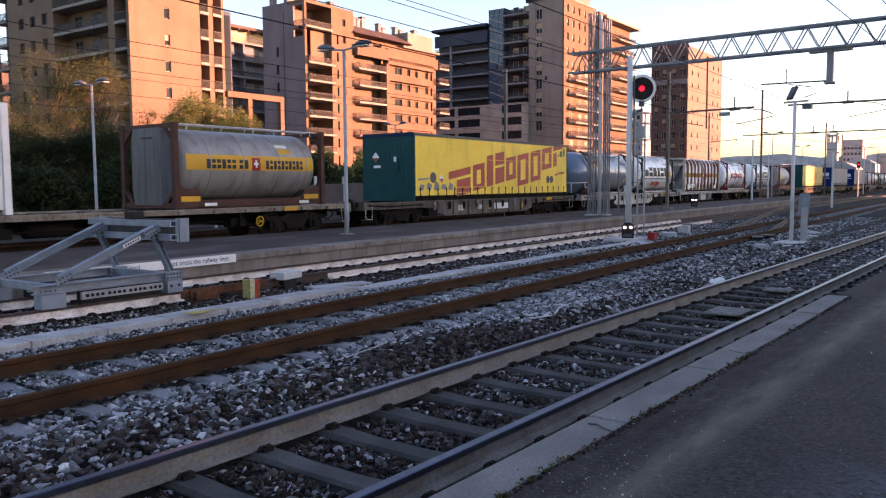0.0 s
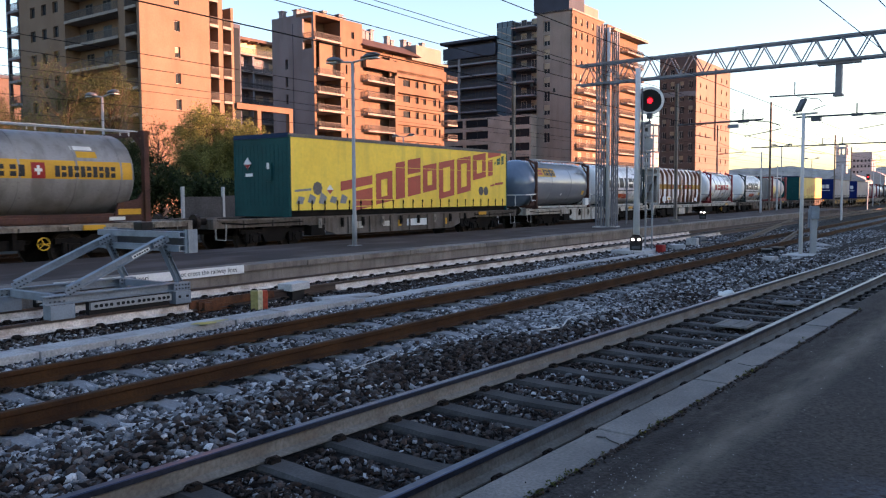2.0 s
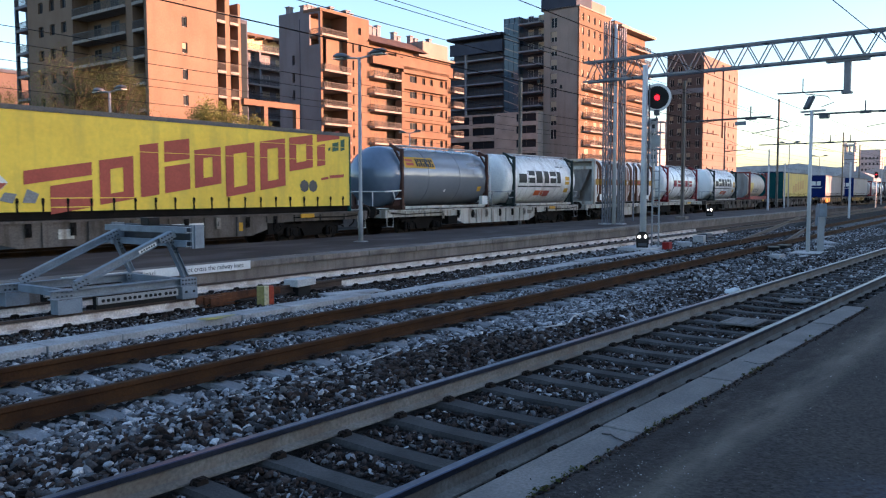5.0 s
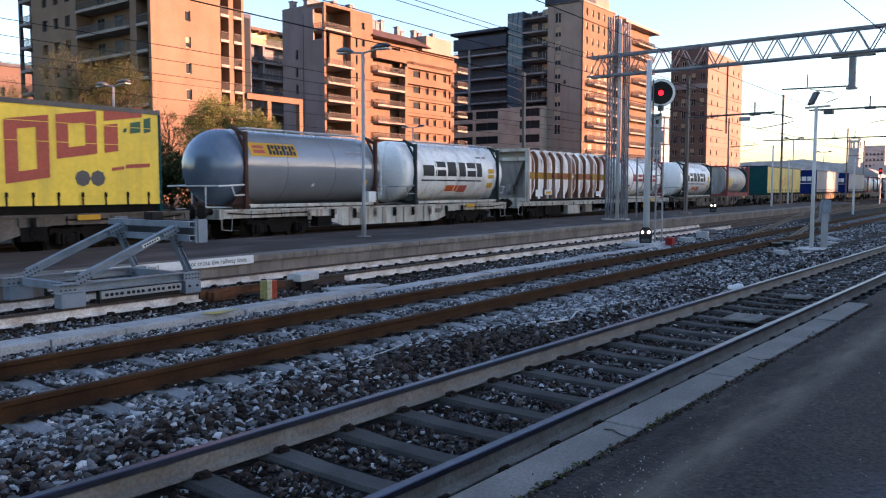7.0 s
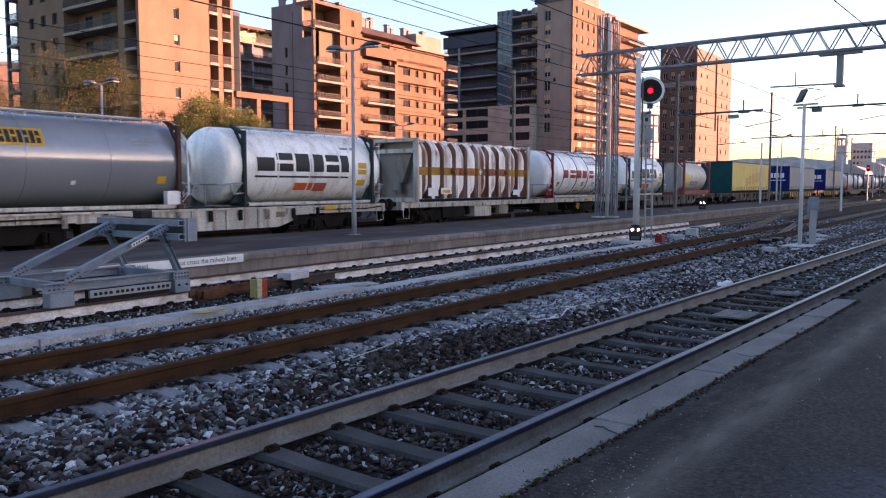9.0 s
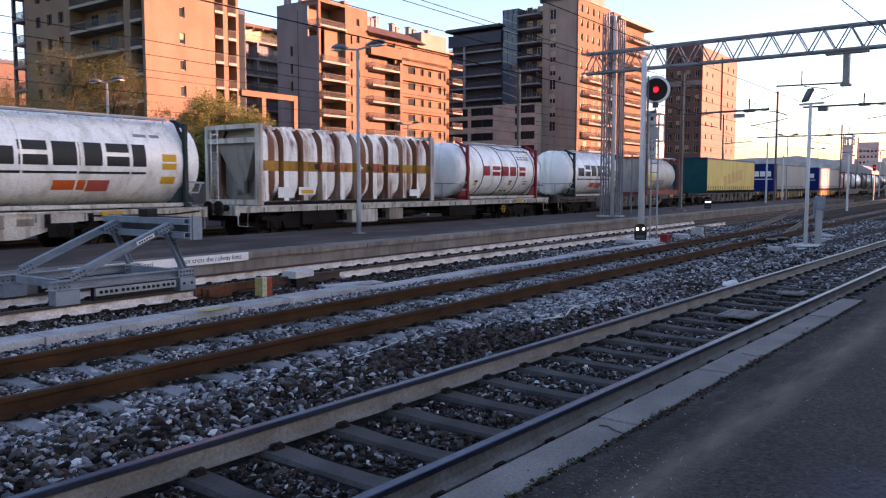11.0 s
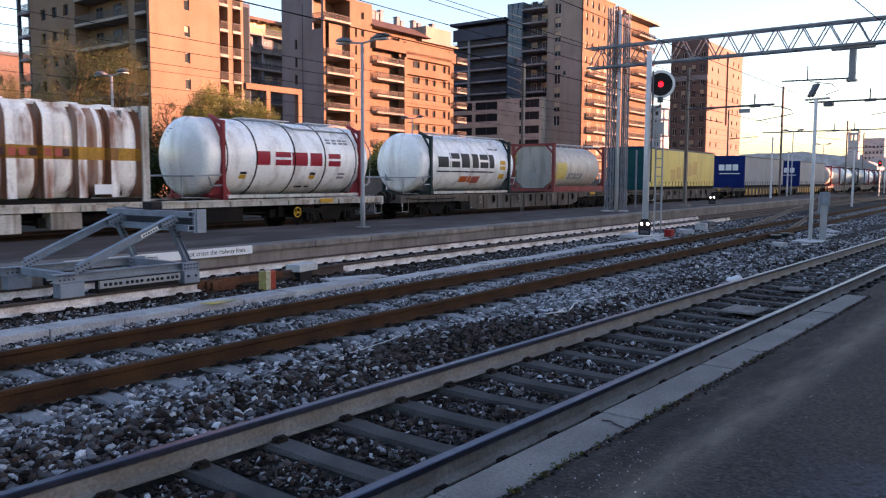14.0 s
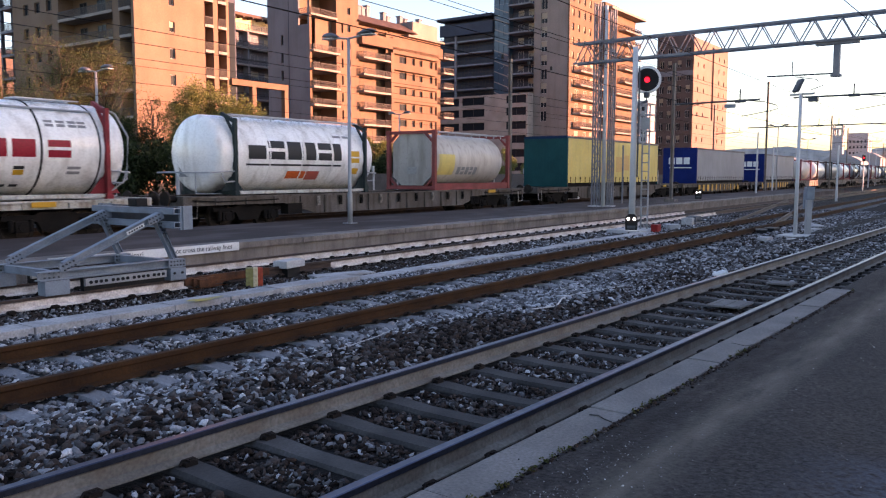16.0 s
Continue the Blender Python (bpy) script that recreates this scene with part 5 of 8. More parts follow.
    if belly and roll:          # stakes, valves and hoses along the pocket
        for k in range(9):
            x = -4.4 + 1.1 * k
            bm = bmesh.new()
            bx(bm, x - 0.07, x + 0.07, -1.30, -1.27, 0.70, 1.02)
            bx(bm, x - 0.035, x + 0.035, -1.34, -1.27, 0.78, 0.92)
            part("stake_bracket", bm, M_UNDER if k % 3 else M_WAG_BEI, w)
        for s in (-1, 1):
            bm = bmesh.new()
            bx(bm, s * (h - 4.35) - 0.32, s * (h - 4.35) + 0.32, -1.24, -0.9, 0.46, 0.80)
            part("equipment_box", bm, M_UNDER, w)
            bm = bmesh.new()
            tube(bm, [(s * (h - 0.3), -1.27, 0.98), (s * (h - 1.2), -1.27, 0.92), (s * (h - 3.6), -1.27, 0.95)], 0.022, 6)
            part("air_pipe", bm, M_UNDER, w)
    for a, b, z0, z1, m in plates:
        part("plate", box_bm(a, b, -1.223, -1.212, z0, z1), m, w)
    bm = bmesh.new()
    ring = [(h - 4.3 + 0.15 * math.cos(a * math.pi / 8), -1.25, 0.64 + 0.15 * math.sin(a * math.pi / 8)) for a in range(17)]
    tube(bm, ring, 0.018, 6)
    for a in range(0, 16, 5):
        tube(bm, [(h - 4.3, -1.25, 0.64), ring[a]], 0.012, 5)
    tube(bm, [(h - 4.3, -1.27, 0.64), (h - 4.3, -1.10, 0.64)], 0.03, 6)
    part("brake_wheel", bm, M_YELLOWB if not belly else M_UNDER, w)
    return rides(w, x0, x1, 0)


wagon("brown-grey flat wagon under a grey tank container", 1.2, 20.6, M_WAG_BEI, False, sill=0.15)
wagon("grimy grey pocket wagon under a yellow curtain trailer", 21.3, 38.9, M_WAG_BRN, True,
      plates=((0.45, 1.75, 0.62, 0.88, M_WHITEP), (-2.55, -2.15, 0.62, 0.86, M_WAG_GREY), (-1.0, -0.5, 0.65, 0.84, M_WAG_GREY), (2.95, 3.15, 0.6, 0.85, M_YELLOWB), (-0.1, 0.1, 0.62, 0.85, M_YELLOWB)))
wagon("pale grey deep-sided wagon carrying two tank containers", 39.9, 55.9, M_WAG_GREY, True, plates=((-2.2, -1.8, 0.66, 0.88, M_CONC), (2.6, 3.0, 0.75, 0.92, M_CONC)))
wagon("pale grey flat wagon under a ribbed bulk container", 56.9, 76.6, M_WAG_GREY, False, boxes=((-4.6, -3.2, 0.40, 0.86, M_WAG_GREY), (-2.5, -1.7, 0.45, 0.86, M_WAG_BEI), (1.4, 3.4, 0.42, 0.86, M_UNDER), (-7.0, -5.4, 0.42, 0.86, M_UNDER)), sill=0.2)
wagon("dark brown-grey deep-sided wagon carrying two tank containers", 77.6, 97.2, M_WAG_BRN, True)
wagon("dark wagon under a faded yellow curtain trailer", 98.6, 119.9, M_WAG_BRN, True, boxes=((-6.6, -5.6, 0.42, 0.85, M_WHITEP),))
YS = tuple((-5.5 + 1.1 * k, -5.05 + 1.1 * k, 0.50, 0.98, M_YELLOWB) for k in range(11))
wagon("dark wagon with yellow side plates under a grey trailer", 120.8, 139.5, M_WAG_BRN, True, roll=False, plates=YS)
wagon("dark wagon with yellow side plates under a grey trailer", 140.4, 160.0, M_WAG_BRN, True, roll=False, plates=YS)
for k in range(6):
    wagon("distant wagon carrying tank containers", 161.0 + 20.6 * k, 180.6 + 20.6 * k, M_WAG_BEI, True, roll=False)


# -- tank containers --
def tank_frame(c, paint, x, hgt=2.44, rails=True, wide=1.22, post_w=0.15, braces=True):
    """Two end frames of a tank container at -x and x, with lower and upper rails."""
    for s in (-1, 1):
        bm = bmesh.new()
        for y in (-wide, wide):
            bx(bm, s * x - post_w / 2, s * x + post_w / 2, y - post_w / 2, y + post_w / 2, 0.0, hgt)
            for z in (0, hgt - 0.12):
                bx(bm, s * x - 0.09, s * x + 0.09, y - 0.09, y + 0.09, z, z + 0.12)
        bx(bm, s * x - 0.06, s * x + 0.06, -wide, wide, hgt - 0.14, hgt - 0.02)
        bx(bm, s * x - 0.06, s * x + 0.06, -wide, wide, 0.02, 0.16)
        if braces:
            for y in (-1, 1):
                for z in (-1, 1):
                    bar(bm, (s * x, y * (wide - 0.02), hgt / 2 + z * (hgt / 2 - 0.52)), (s * x, y * (wide - 0.50), hgt / 2 + z * (hgt / 2 - 0.06)), 0.10, 0.09)
        part("end_frame", bm, paint, c)
    if rails:
        for y in (-wide + 0.04, wide - 0.04):
            part("bottom_rail", box_bm(-x, x, y - 0.05, y + 0.05, 0.03, 0.17, bevel=0.012), paint, c)


def tank_body(c, m, xl, xr, r, z0, dish=0.42, squash=1.0, label="", end_m=None, flat=False):
    """Turned shell with dished ends; flat: a shallow crown with a tight knuckle."""
    if flat:
        left = [(xl + 0.14 * (k / 5) ** 2, 0.80 * r * k / 5) for k in range(6)]
        left += [(xl + 0.14 + 0.30 * (1 - math.cos(math.pi / 2 * k / 6)), 0.80 * r + 0.20 * r * math.sin(math.pi / 2 * k / 6)) for k in range(1, 7)]
        dish = 0.44
    else:
        left = [(xl + dish * (1 - math.cos(math.pi / 2 * k / 8)), r * math.sin(math.pi / 2 * k / 8)) for k in range(9)]
    right = [(xr - (x - xl), rr) for x, rr in left][::-1]
    bm = bmesh.new()
    if end_m:          # the front dish in a colour of its own
        lathe_x(bm, left, z0, 48, squash)
        part("tank_end", bm, end_m, c, smooth=True)
        bm = bmesh.new()
        left = left[-1:]
    body = left + [(xl + dish + (xr - xl - 2 * dish) * k / 6, r) for k in range(1, 6)] + right
    lathe_x(bm, body, z0, 48, squash)
    return part("tank", bm, m, c, label, smooth=True)


def bands(c, xs, r, z0, m, w=0.05, squash=1.0, t=0.012):
    for x in xs:
        bm = bmesh.new()
        lathe_x(bm, [(x - w / 2, r - 0.01), (x - w / 2, r + t), (x + w / 2, r + t), (x + w / 2, r - 0.01)], z0, 48, squash)
        part("tank_band", bm, m, c, smooth=False)


def walkway(c, x0, x1, z, y=-0.55, wide=0.5):
    bm = bmesh.new()
    for k in range(int((x1 - x0) / 0.12)):
        x = x0 + 0.12 * k
        bx(bm, x, x + 0.05, y - wide / 2, y + wide / 2, z, z + 0.02)
    for s in (-1, 1):
        bx(bm, x0, x1, y + s * wide / 2 - 0.02, y + s * wide / 2 + 0.02, z - 0.015, z + 0.015)
    k = x0 + 0.4
    while k < x1:
        bx(bm, k - 0.012, k + 0.012, y - wide / 2, y - wide / 2 + 0.03, z - 0.14, z)
        bx(bm, k - 0.012, k + 0.012, y + wide / 2 - 0.03, y + wide / 2, z - 0.10, z)
        k += 1.25
    # sky highlight on the galvanised grating is put into this paler paint
    part("walkway", bm, M_MASTPALE, c, "galvanised top walkway in a sky-brightened tone")


def ladder(c, x, y, z0, z1, m, wide=0.32):
    bm = bmesh.new()
    for s in (-1, 1):
        tube(bm, [(x, y + s * wide / 2, z0), (x, y + s * wide / 2, z1)], 0.018, 6)
    z = z0 + 0.15
    while z < z1:
        tube(bm, [(x, y - wide / 2, z), (x, y + wide / 2, z)], 0.014, 6)
        z += 0.28
    part("ladder", bm, m, c)


def rail_end(c, s, x, m=M_GALV):
    """Bent tube handrail and pipework at one end of a swap tank."""
    bm = bmesh.new()
    xo = s * (x + (1.0 if s < 0 else 0.62))
    tube(bm, [(s * x, -1.2, 0.72), (xo, -1.2, 0.68), (xo, 1.2, 0.68), (s * x, 1.2, 0.72)], 0.026, 6)
    tube(bm, [(s * x, -1.2, 0.42), (s * (x + 0.42), -1.2, 0.40), (s * (x + 0.52), -1.2, 0.66)], 0.026, 6)
    tube(bm, [(xo, -0.6, 0.68), (xo, -0.6, 0.06), (s * x, -0.6, 0.03)], 0.024, 6)
    part("hand_rail", bm, m, c)


def prints(c, name, cells, m, r, z0, zc, up, squash=1.0, off=0.006, ring=False):
    """Plain blocks printed on the near side of a tank: cells are x spans, zc the middle height, up the half height."""
    a = math.degrees(math.asin(max(-1, min(1, (zc - up - z0) / r))))
    b = math.degrees(math.asin(max(-1, min(1, (zc + up - z0) / r))))
    rr = r + off
    for x0, x1, kind in cells:
        bm = bmesh.new()
        if kind == "ring":          # a block split by a level gap
            shell(bm, x0, x1, a, a + (b - a) * 0.42, rr, z0, ry=rr * squash)
            shell(bm, x0, x1, a + (b - a) * 0.60, b, rr, z0, ry=rr * squash)
        elif kind == "low":
            shell(bm, x0, x1, a, a + (b - a) * 0.72, rr, z0, ry=rr * squash)
        else:
            shell(bm, x0, x1, a, b, rr, z0, ry=rr * squash)
        part(name, bm, m, c)


# grey tank with an ochre stripe
c = thing("tank_container", "grey tank container with ochre stripe and brown end frames", "container", group="containers on the train")
tank_frame(c, M_FR_BRN, 2.95, 2.42, wide=1.17)
t = tank_body(c, M_TANKGREY, -2.84, 2.86, 1.08, 1.24, dish=0.30, squash=1.07)
bands(c, (-1.68, -0.4, 1.03, 2.25), 1.08, 1.24, M_TANKGREY, 0.05, 1.07)
bm = bmesh.new()
shell(bm, -2.56, 2.56, -7, 17, 1.086, 1.24, nx=1, na=8, ry=1.086 * 1.07)
part("stripe", bm, M_YELLOWB, c, "ochre painted stripe")
prints(c, "lettering_bar", [(-1.85 + 0.19 * k, -1.70 + 0.19 * k, k % 3 and "ring" or "") for k in range(6)] + [(-0.62, -0.47, "ring"), (-0.42, -0.27, "")], M_LETTER_BLK, 1.08, 1.24, 1.29, 0.135, 1.07, 0.012)
prints(c, "lettering_bar", [(0.46 + 0.165 * k, 0.585 + 0.165 * k, k % 2 and "ring" or "two") for k in range(10)], M_LETTER_BLK, 1.08, 1.24, 1.29, 0.135, 1.07, 0.012)
prints(c, "badge", [(-0.12, 0.22, "")], M_RED, 1.08, 1.24, 1.30, 0.19, 1.07, 0.012)
prints(c, "badge_cross", [(-0.04, 0.14, "")], M_WHITEP, 1.08, 1.24, 1.31, 0.035, 1.07, 0.017)
prints(c, "badge_cross", [(0.018, 0.083, "")], M_WHITEP, 1.08, 1.24, 1.31, 0.11, 1.07, 0.018)
prints(c, "notice", [(0.98, 1.55, "")], M_WHITEP, 1.08, 1.24, 1.88, 0.05, 1.07, 0.008)
prints(c, "notice", [(1.08, 1.62, "")], M_YELLOWB, 1.08, 1.24, 1.72, 0.08, 1.07, 0.008)
for s in (-1, 1):          # saddle skirts with ochre plates
    bm = bmesh.new()
    prism_y(bm, [(s * 2.92, 0.16), (s * 2.92, 0.86), (s * 2.70, 0.60), (s * 2.12, 0.50), (s * 2.02, 0.16)], -1.16, -1.10)
    part("saddle", bm, M_FR_BRN, c)
    part("plate", box_bm(s * 2.45 - 0.33, s * 2.45 + 0.33, -1.172, -1.162, 0.20, 0.35), M_YELLOWB, c)
part("skirt", box_bm(-2.0, 2.0, -1.14, -1.08, 0.0, 0.24), M_FR_BRN, c)
for x in (-1.78, 2.05):
    part("plate", box_bm(x - 0.22, x + 0.22, -1.226, -1.220, 0.06, 0.15), M_WHITEP, c)
bm = bmesh.new()          # folded sheet closing the end: a flat middle and two slanting sides
plan = [(-1.02, -2.82), (-0.62, -3.02), (0.62, -3.02), (1.02, -2.82)]
low_v = [bm.verts.new((x, y, 0.10 if abs(y) < 0.8 else 0.55)) for y, x in plan]
top_v = [bm.verts.new((x, y, 2.30 if abs(y) < 0.8 else 1.95)) for y, x in plan]
for k in range(3):
    bm.faces.new((low_v[k], low_v[k + 1], top_v[k + 1], top_v[k]))
bmesh.ops.solidify(bm, geom=bm.faces[:], thickness=0.03)
part("end_sheet", bm, M_ENDSHEET, c, "dark grey folded sheet closing the tank end")
part("plate", box_bm(-3.035, -3.028, -0.3, 0.25, 1.98, 2.04), M_LETTER_BLK, c)
walkway(c, -2.8, 2.85, 2.40, -0.80, 0.42)
rides(c, 13.2, 19.25, DECK)

# white box container ahead of it
c = thing("box_container", "plain white ribbed box container", "container", group="containers on the train")
bm = bmesh.new()
bx(bm, -2.95, 2.95, -1.16, 1.16, 0.12, 2.5)
for k in range(20):
    x = -2.75 + 0.29 * k
    for s in (-1, 1):
        bx(bm, x - 0.06, x + 0.06, s * 1.18 - 0.03, s * 1.18 + 0.03, 0.18, 2.42)
part("box", bm, M_WHITEP, c)
for s in (-1, 1):
    bm = bmesh.new()
    for y in (-1.15, 1.15):
        bx(bm, s * 2.95 - 0.08, s * 2.95 + 0.08, y - 0.08, y + 0.08, 0, 2.58)
    bx(bm, s * 2.95 - 0.07, s * 2.95 + 0.07, -1.15, 1.15, 2.45, 2.57)
    part("end_frame", bm, M_WHITEP, c)
rides(c, 2.65, 8.7, DECK)


def swap_tank(label, body, frame_m, x0, bands_at, band_m, grille=True, xl=-3.72, xr=3.72, r=1.19, left=0.95, end_bands=False, end_m=None):
    c = thing("tank_container", label, "container", group="containers on the train")
    for s in (-1, 1):
        bm = bmesh.new()
        x = s * 2.98
        bx(bm, x - 0.055, x + 0.055, -1.26, -1.14, 0.0, 2.30)
        bar(bm, (x, -1.19, 2.20), (x, -0.62, 2.46), 0.10, 0.10)
        bar(bm, (x, -1.19, 1.75), (x, -0.80, 2.36), 0.08, 0.06)
        bar(bm, (x, -1.19, 0.75), (x, -0.80, 0.14), 0.08, 0.06)
        bx(bm, x - 0.055, x + 0.055, 1.14, 1.26, 0.0, 1.5)
        for y in (-1.2, 1.2):
            bx(bm, x - 0.09, x + 0.09, y - 0.09, y + 0.09, 0.0, 0.12)
        bx(bm, x - 0.06, x + 0.06, -1.2, 1.2, 0.02, 0.16)
        part("end_frame", bm, frame_m, c)
        bm = bmesh.new()          # saddle plates under the tank on both sides of the frame
        prism_y(bm, [(x - 0.42, 0.13), (x + 0.42, 0.13), (x + 0.08, 0.55), (x - 0.08, 0.55)], -1.06, -1.02)
        part("saddle", bm, frame_m, c)
    for y in (-1.16, 1.16):
        part("bottom_rail", box_bm(-2.98, 2.98, y - 0.05, y + 0.05, 0.03, 0.13, bevel=0.012), M_WAG_GREY, c)
    tank_body(c, body, xl, xr, r, 1.25, dish=left, end_m=end_m, flat=end_m is None)
    bands(c, bands_at, r, 1.25, band_m)
    if end_bands:
        bands(c, (-2.80, 2.80), r, 1.25, M_UNDER, 0.04)
    if grille:
        rail_end(c, -1, 2.98, M_WHITEP if end_m else M_GALV)
        rail_end(c, 1, 2.98)
    rides(c, x0, x0 + 6.05, DECK)
    return c


# long brushed steel tank
c = swap_tank("long brushed steel tank container with rounded ends", M_TANKSTEEL, M_FR_BRN, 40.9, (-1.22, 0.96), M_TANKSTEEL, left=1.05, xl=-4.05, xr=4.0, end_m=M_TANKDISH)
prints(c, "sign_panel", [(-2.70, -0.74, "")], M_YELLOWB, 1.19, 1.25, 1.80, 0.21)
prints(c, "lettering_bar", [(-1.95 + 0.145 * k, -1.84 + 0.145 * k, k % 2 and "ring" or "two") for k in range(8)], M_LETTER_BLK, 1.19, 1.25, 1.80, 0.15, off=0.012)
prints(c, "emblem", [(-2.58, -2.12, "ring")], M_LETTER_RED, 1.19, 1.25, 1.80, 0.12, off=0.012)
prints(c, "notice", [(1.65, 2.05, ""), (2.1, 2.35, "")], M_LETTER_GREY, 1.19, 1.25, 1.86, 0.03, off=0.008)
prints(c, "notice", [(1.70, 2.3, "")], M_LETTER_GREY, 1.19, 1.25, 1.76, 0.025, off=0.008)
prints(c, "notice", [(2.35, 2.62, "")], M_YELLOWB, 1.19, 1.25, 0.80, 0.10, off=0.008)
prints(c, "notice", [(-0.1, 0.02, "")], M_WHITEP, 1.19, 1.25, 0.72, 0.05, off=0.008)
part("document_box", box_bm(2.55, 3.0, -1.26, -1.08, 0.12, 0.50, bevel=0.02), M_WHITEP, c)
walkway(c, -2.75, 2.85, 2.44, -0.72, 0.46)
bm = bmesh.new()
tube(bm, [(3.05, -1.18, 0.15), (3.28, -1.22, 0.4), (3.28, -1.18, 1.9), (3.2, -0.85, 2.3), (3.02, -0.8, 2.42)], 0.025, 8)
tube(bm, [(3.05, -1.05, 0.2), (3.40, -1.10, 0.5), (3.42, -1.0, 1.8), (3.3, -0.7, 2.3), (3.02, -0.6, 2.42)], 0.025, 8)
part("hand_rail", bm, M_WHITEP, c)


def white_lettered_tank(x0):
    c = swap_tank("white tank container with black block lettering, dark frames", M_TANKWHITE, M_FR_GRN, x0, (-1.55, -0.15, 1.3), M_TANKWHITE)
    prints(c, "lettering_bar", [(-2.45, -1.72, "low"), (-1.62, -0.92, "ring"), (-0.80, -0.10, "two"), (0.02, 0.50, ""), (0.62, 1.26, "ring"), (1.36, 1.76, "")], M_LETTER_BLK, 1.19, 1.25, 1.39, 0.29)
    prints(c, "lettering_bar", [(-2.52, 1.76, "")], M_LETTER_BLK, 1.19, 1.25, 0.93, 0.03)
    prints(c, "emblem", [(-0.75, 0.10, "")], M_ORANGE, 1.19, 1.25, 0.62, 0.12)
    prints(c, "emblem", [(0.14, 0.75, "")], M_LETTER_RED, 1.19, 1.25, 0.60, 0.14)
    prints(c, "notice", [(1.5, 1.9, ""), (2.0, 2.3, "")], M_LETTER_GREY, 1.19, 1.25, 1.92, 0.04)
    prints(c, "notice", [(2.25, 2.7, "")], M_YELLOWB, 1.19, 1.25, 1.35, 0.10)
    prints(c, "notice", [(2.25, 2.7, "")], M_YELLOWB, 1.19, 1.25, 1.12, 0.08)
    prints(c, "notice", [(2.25, 2.7, "")], M_YELLOWB, 1.19, 1.25, 0.75, 0.10)
    walkway(c, -2.9, 2.9, 2.43, -0.72, 0.40)
    bm = bmesh.new()
    tube(bm, [(3.0, 0.0, 0.6), (3.7, 0.0, 0.5), (3.75, 0.0, 0.2)], 0.09, 10)
    part("outlet_pipe", bm, M_GALV, c)
    # small dark notices on the front dome
    bm = bmesh.new()
    for z, w_ in ((1.95, 0.3), (1.85, 0.36), (1.75, 0.25), (1.65, 0.3)):
        bx(bm, -3.61, -3.59, 0.15, 0.15 + w_, z, z + 0.035)
    bx(bm, -3.64, -3.60, -0.1, 0.6, 0.55, 0.85)
    part("notice", bm, M_LETTER_GREY, c)
    return c


white_lettered_tank(49.2)
white_lettered_tank(79.5)

# ribbed bulk container, white with rust stains and an ochre band
c = thing("bulk_container", "ribbed white bulk container with rust stains and ochre band", "container", group="containers on the train")
bm = bmesh.new()
ribs = 10
Lr = 8.7
STEPS = (0.0, 0.03, 0.25, 0.29, 0.36, 0.47, 0.62, 0.77, 0.88, 0.96)


def rib_depth(f, z):
    """How far the side lies in: flat posts, and bays between them that round inwards, most at top and bottom."""
    e = max(0.0, (z - 1.98) / 0.44)
    if f < 0.27:
        return 0.30 * e * e
    u = (f - 0.27) / 0.73
    arch = 1.0 - abs(2 * u - 1) ** 2.2
    up = max(0.0, (z - 1.72) / 0.70)
    down = max(0.0, (0.70 - z) / 0.58)
    return 0.05 + 0.09 * (1 - arch) + 0.34 * up * up + 0.36 * down * down + 0.10 * u * (1 - arch)


zs = [0.12, 0.22, 0.34, 0.46, 0.70, 1.06, 1.06001, 1.38, 1.38001, 1.72, 1.86, 1.98, 2.12, 2.28, 2.42]
for s in (-1, 1):
    cols = [(k, p, -Lr / 2 + Lr * (k + STEPS[p]) / ribs) for k in range(ribs) for p in range(len(STEPS))] + [(ribs, 0, Lr / 2)]
    g = [[bm.verts.new((x, s * (1.21 - rib_depth(STEPS[p], z)), z)) for z in zs] for k, p, x in cols]
    for i in range(len(g) - 1):
        k, p, _ = cols[i]
        for j in range(len(zs) - 1):
            f = bm.faces.new((g[i][j], g[i + 1][j], g[i + 1][j + 1], g[i][j + 1]))
            f.smooth = 3 <= p <= 8
            rusty = p in (2, 9) or (p in (7, 8) and k in (1, 3, 6, 8)) or (p in (3, 4, 5) and k in (0, 5, 8))
            if 6 <= j <= 7 and s < 0:
                f.material_index = 1
            elif rusty:
                f.material_index = 2
bx(bm, -Lr / 2, Lr / 2, -0.86, 0.86, 2.36, 2.44)
part("ribbed_body", bm, [M_RIB, M_RIBBAND, M_RIBRUST], c)
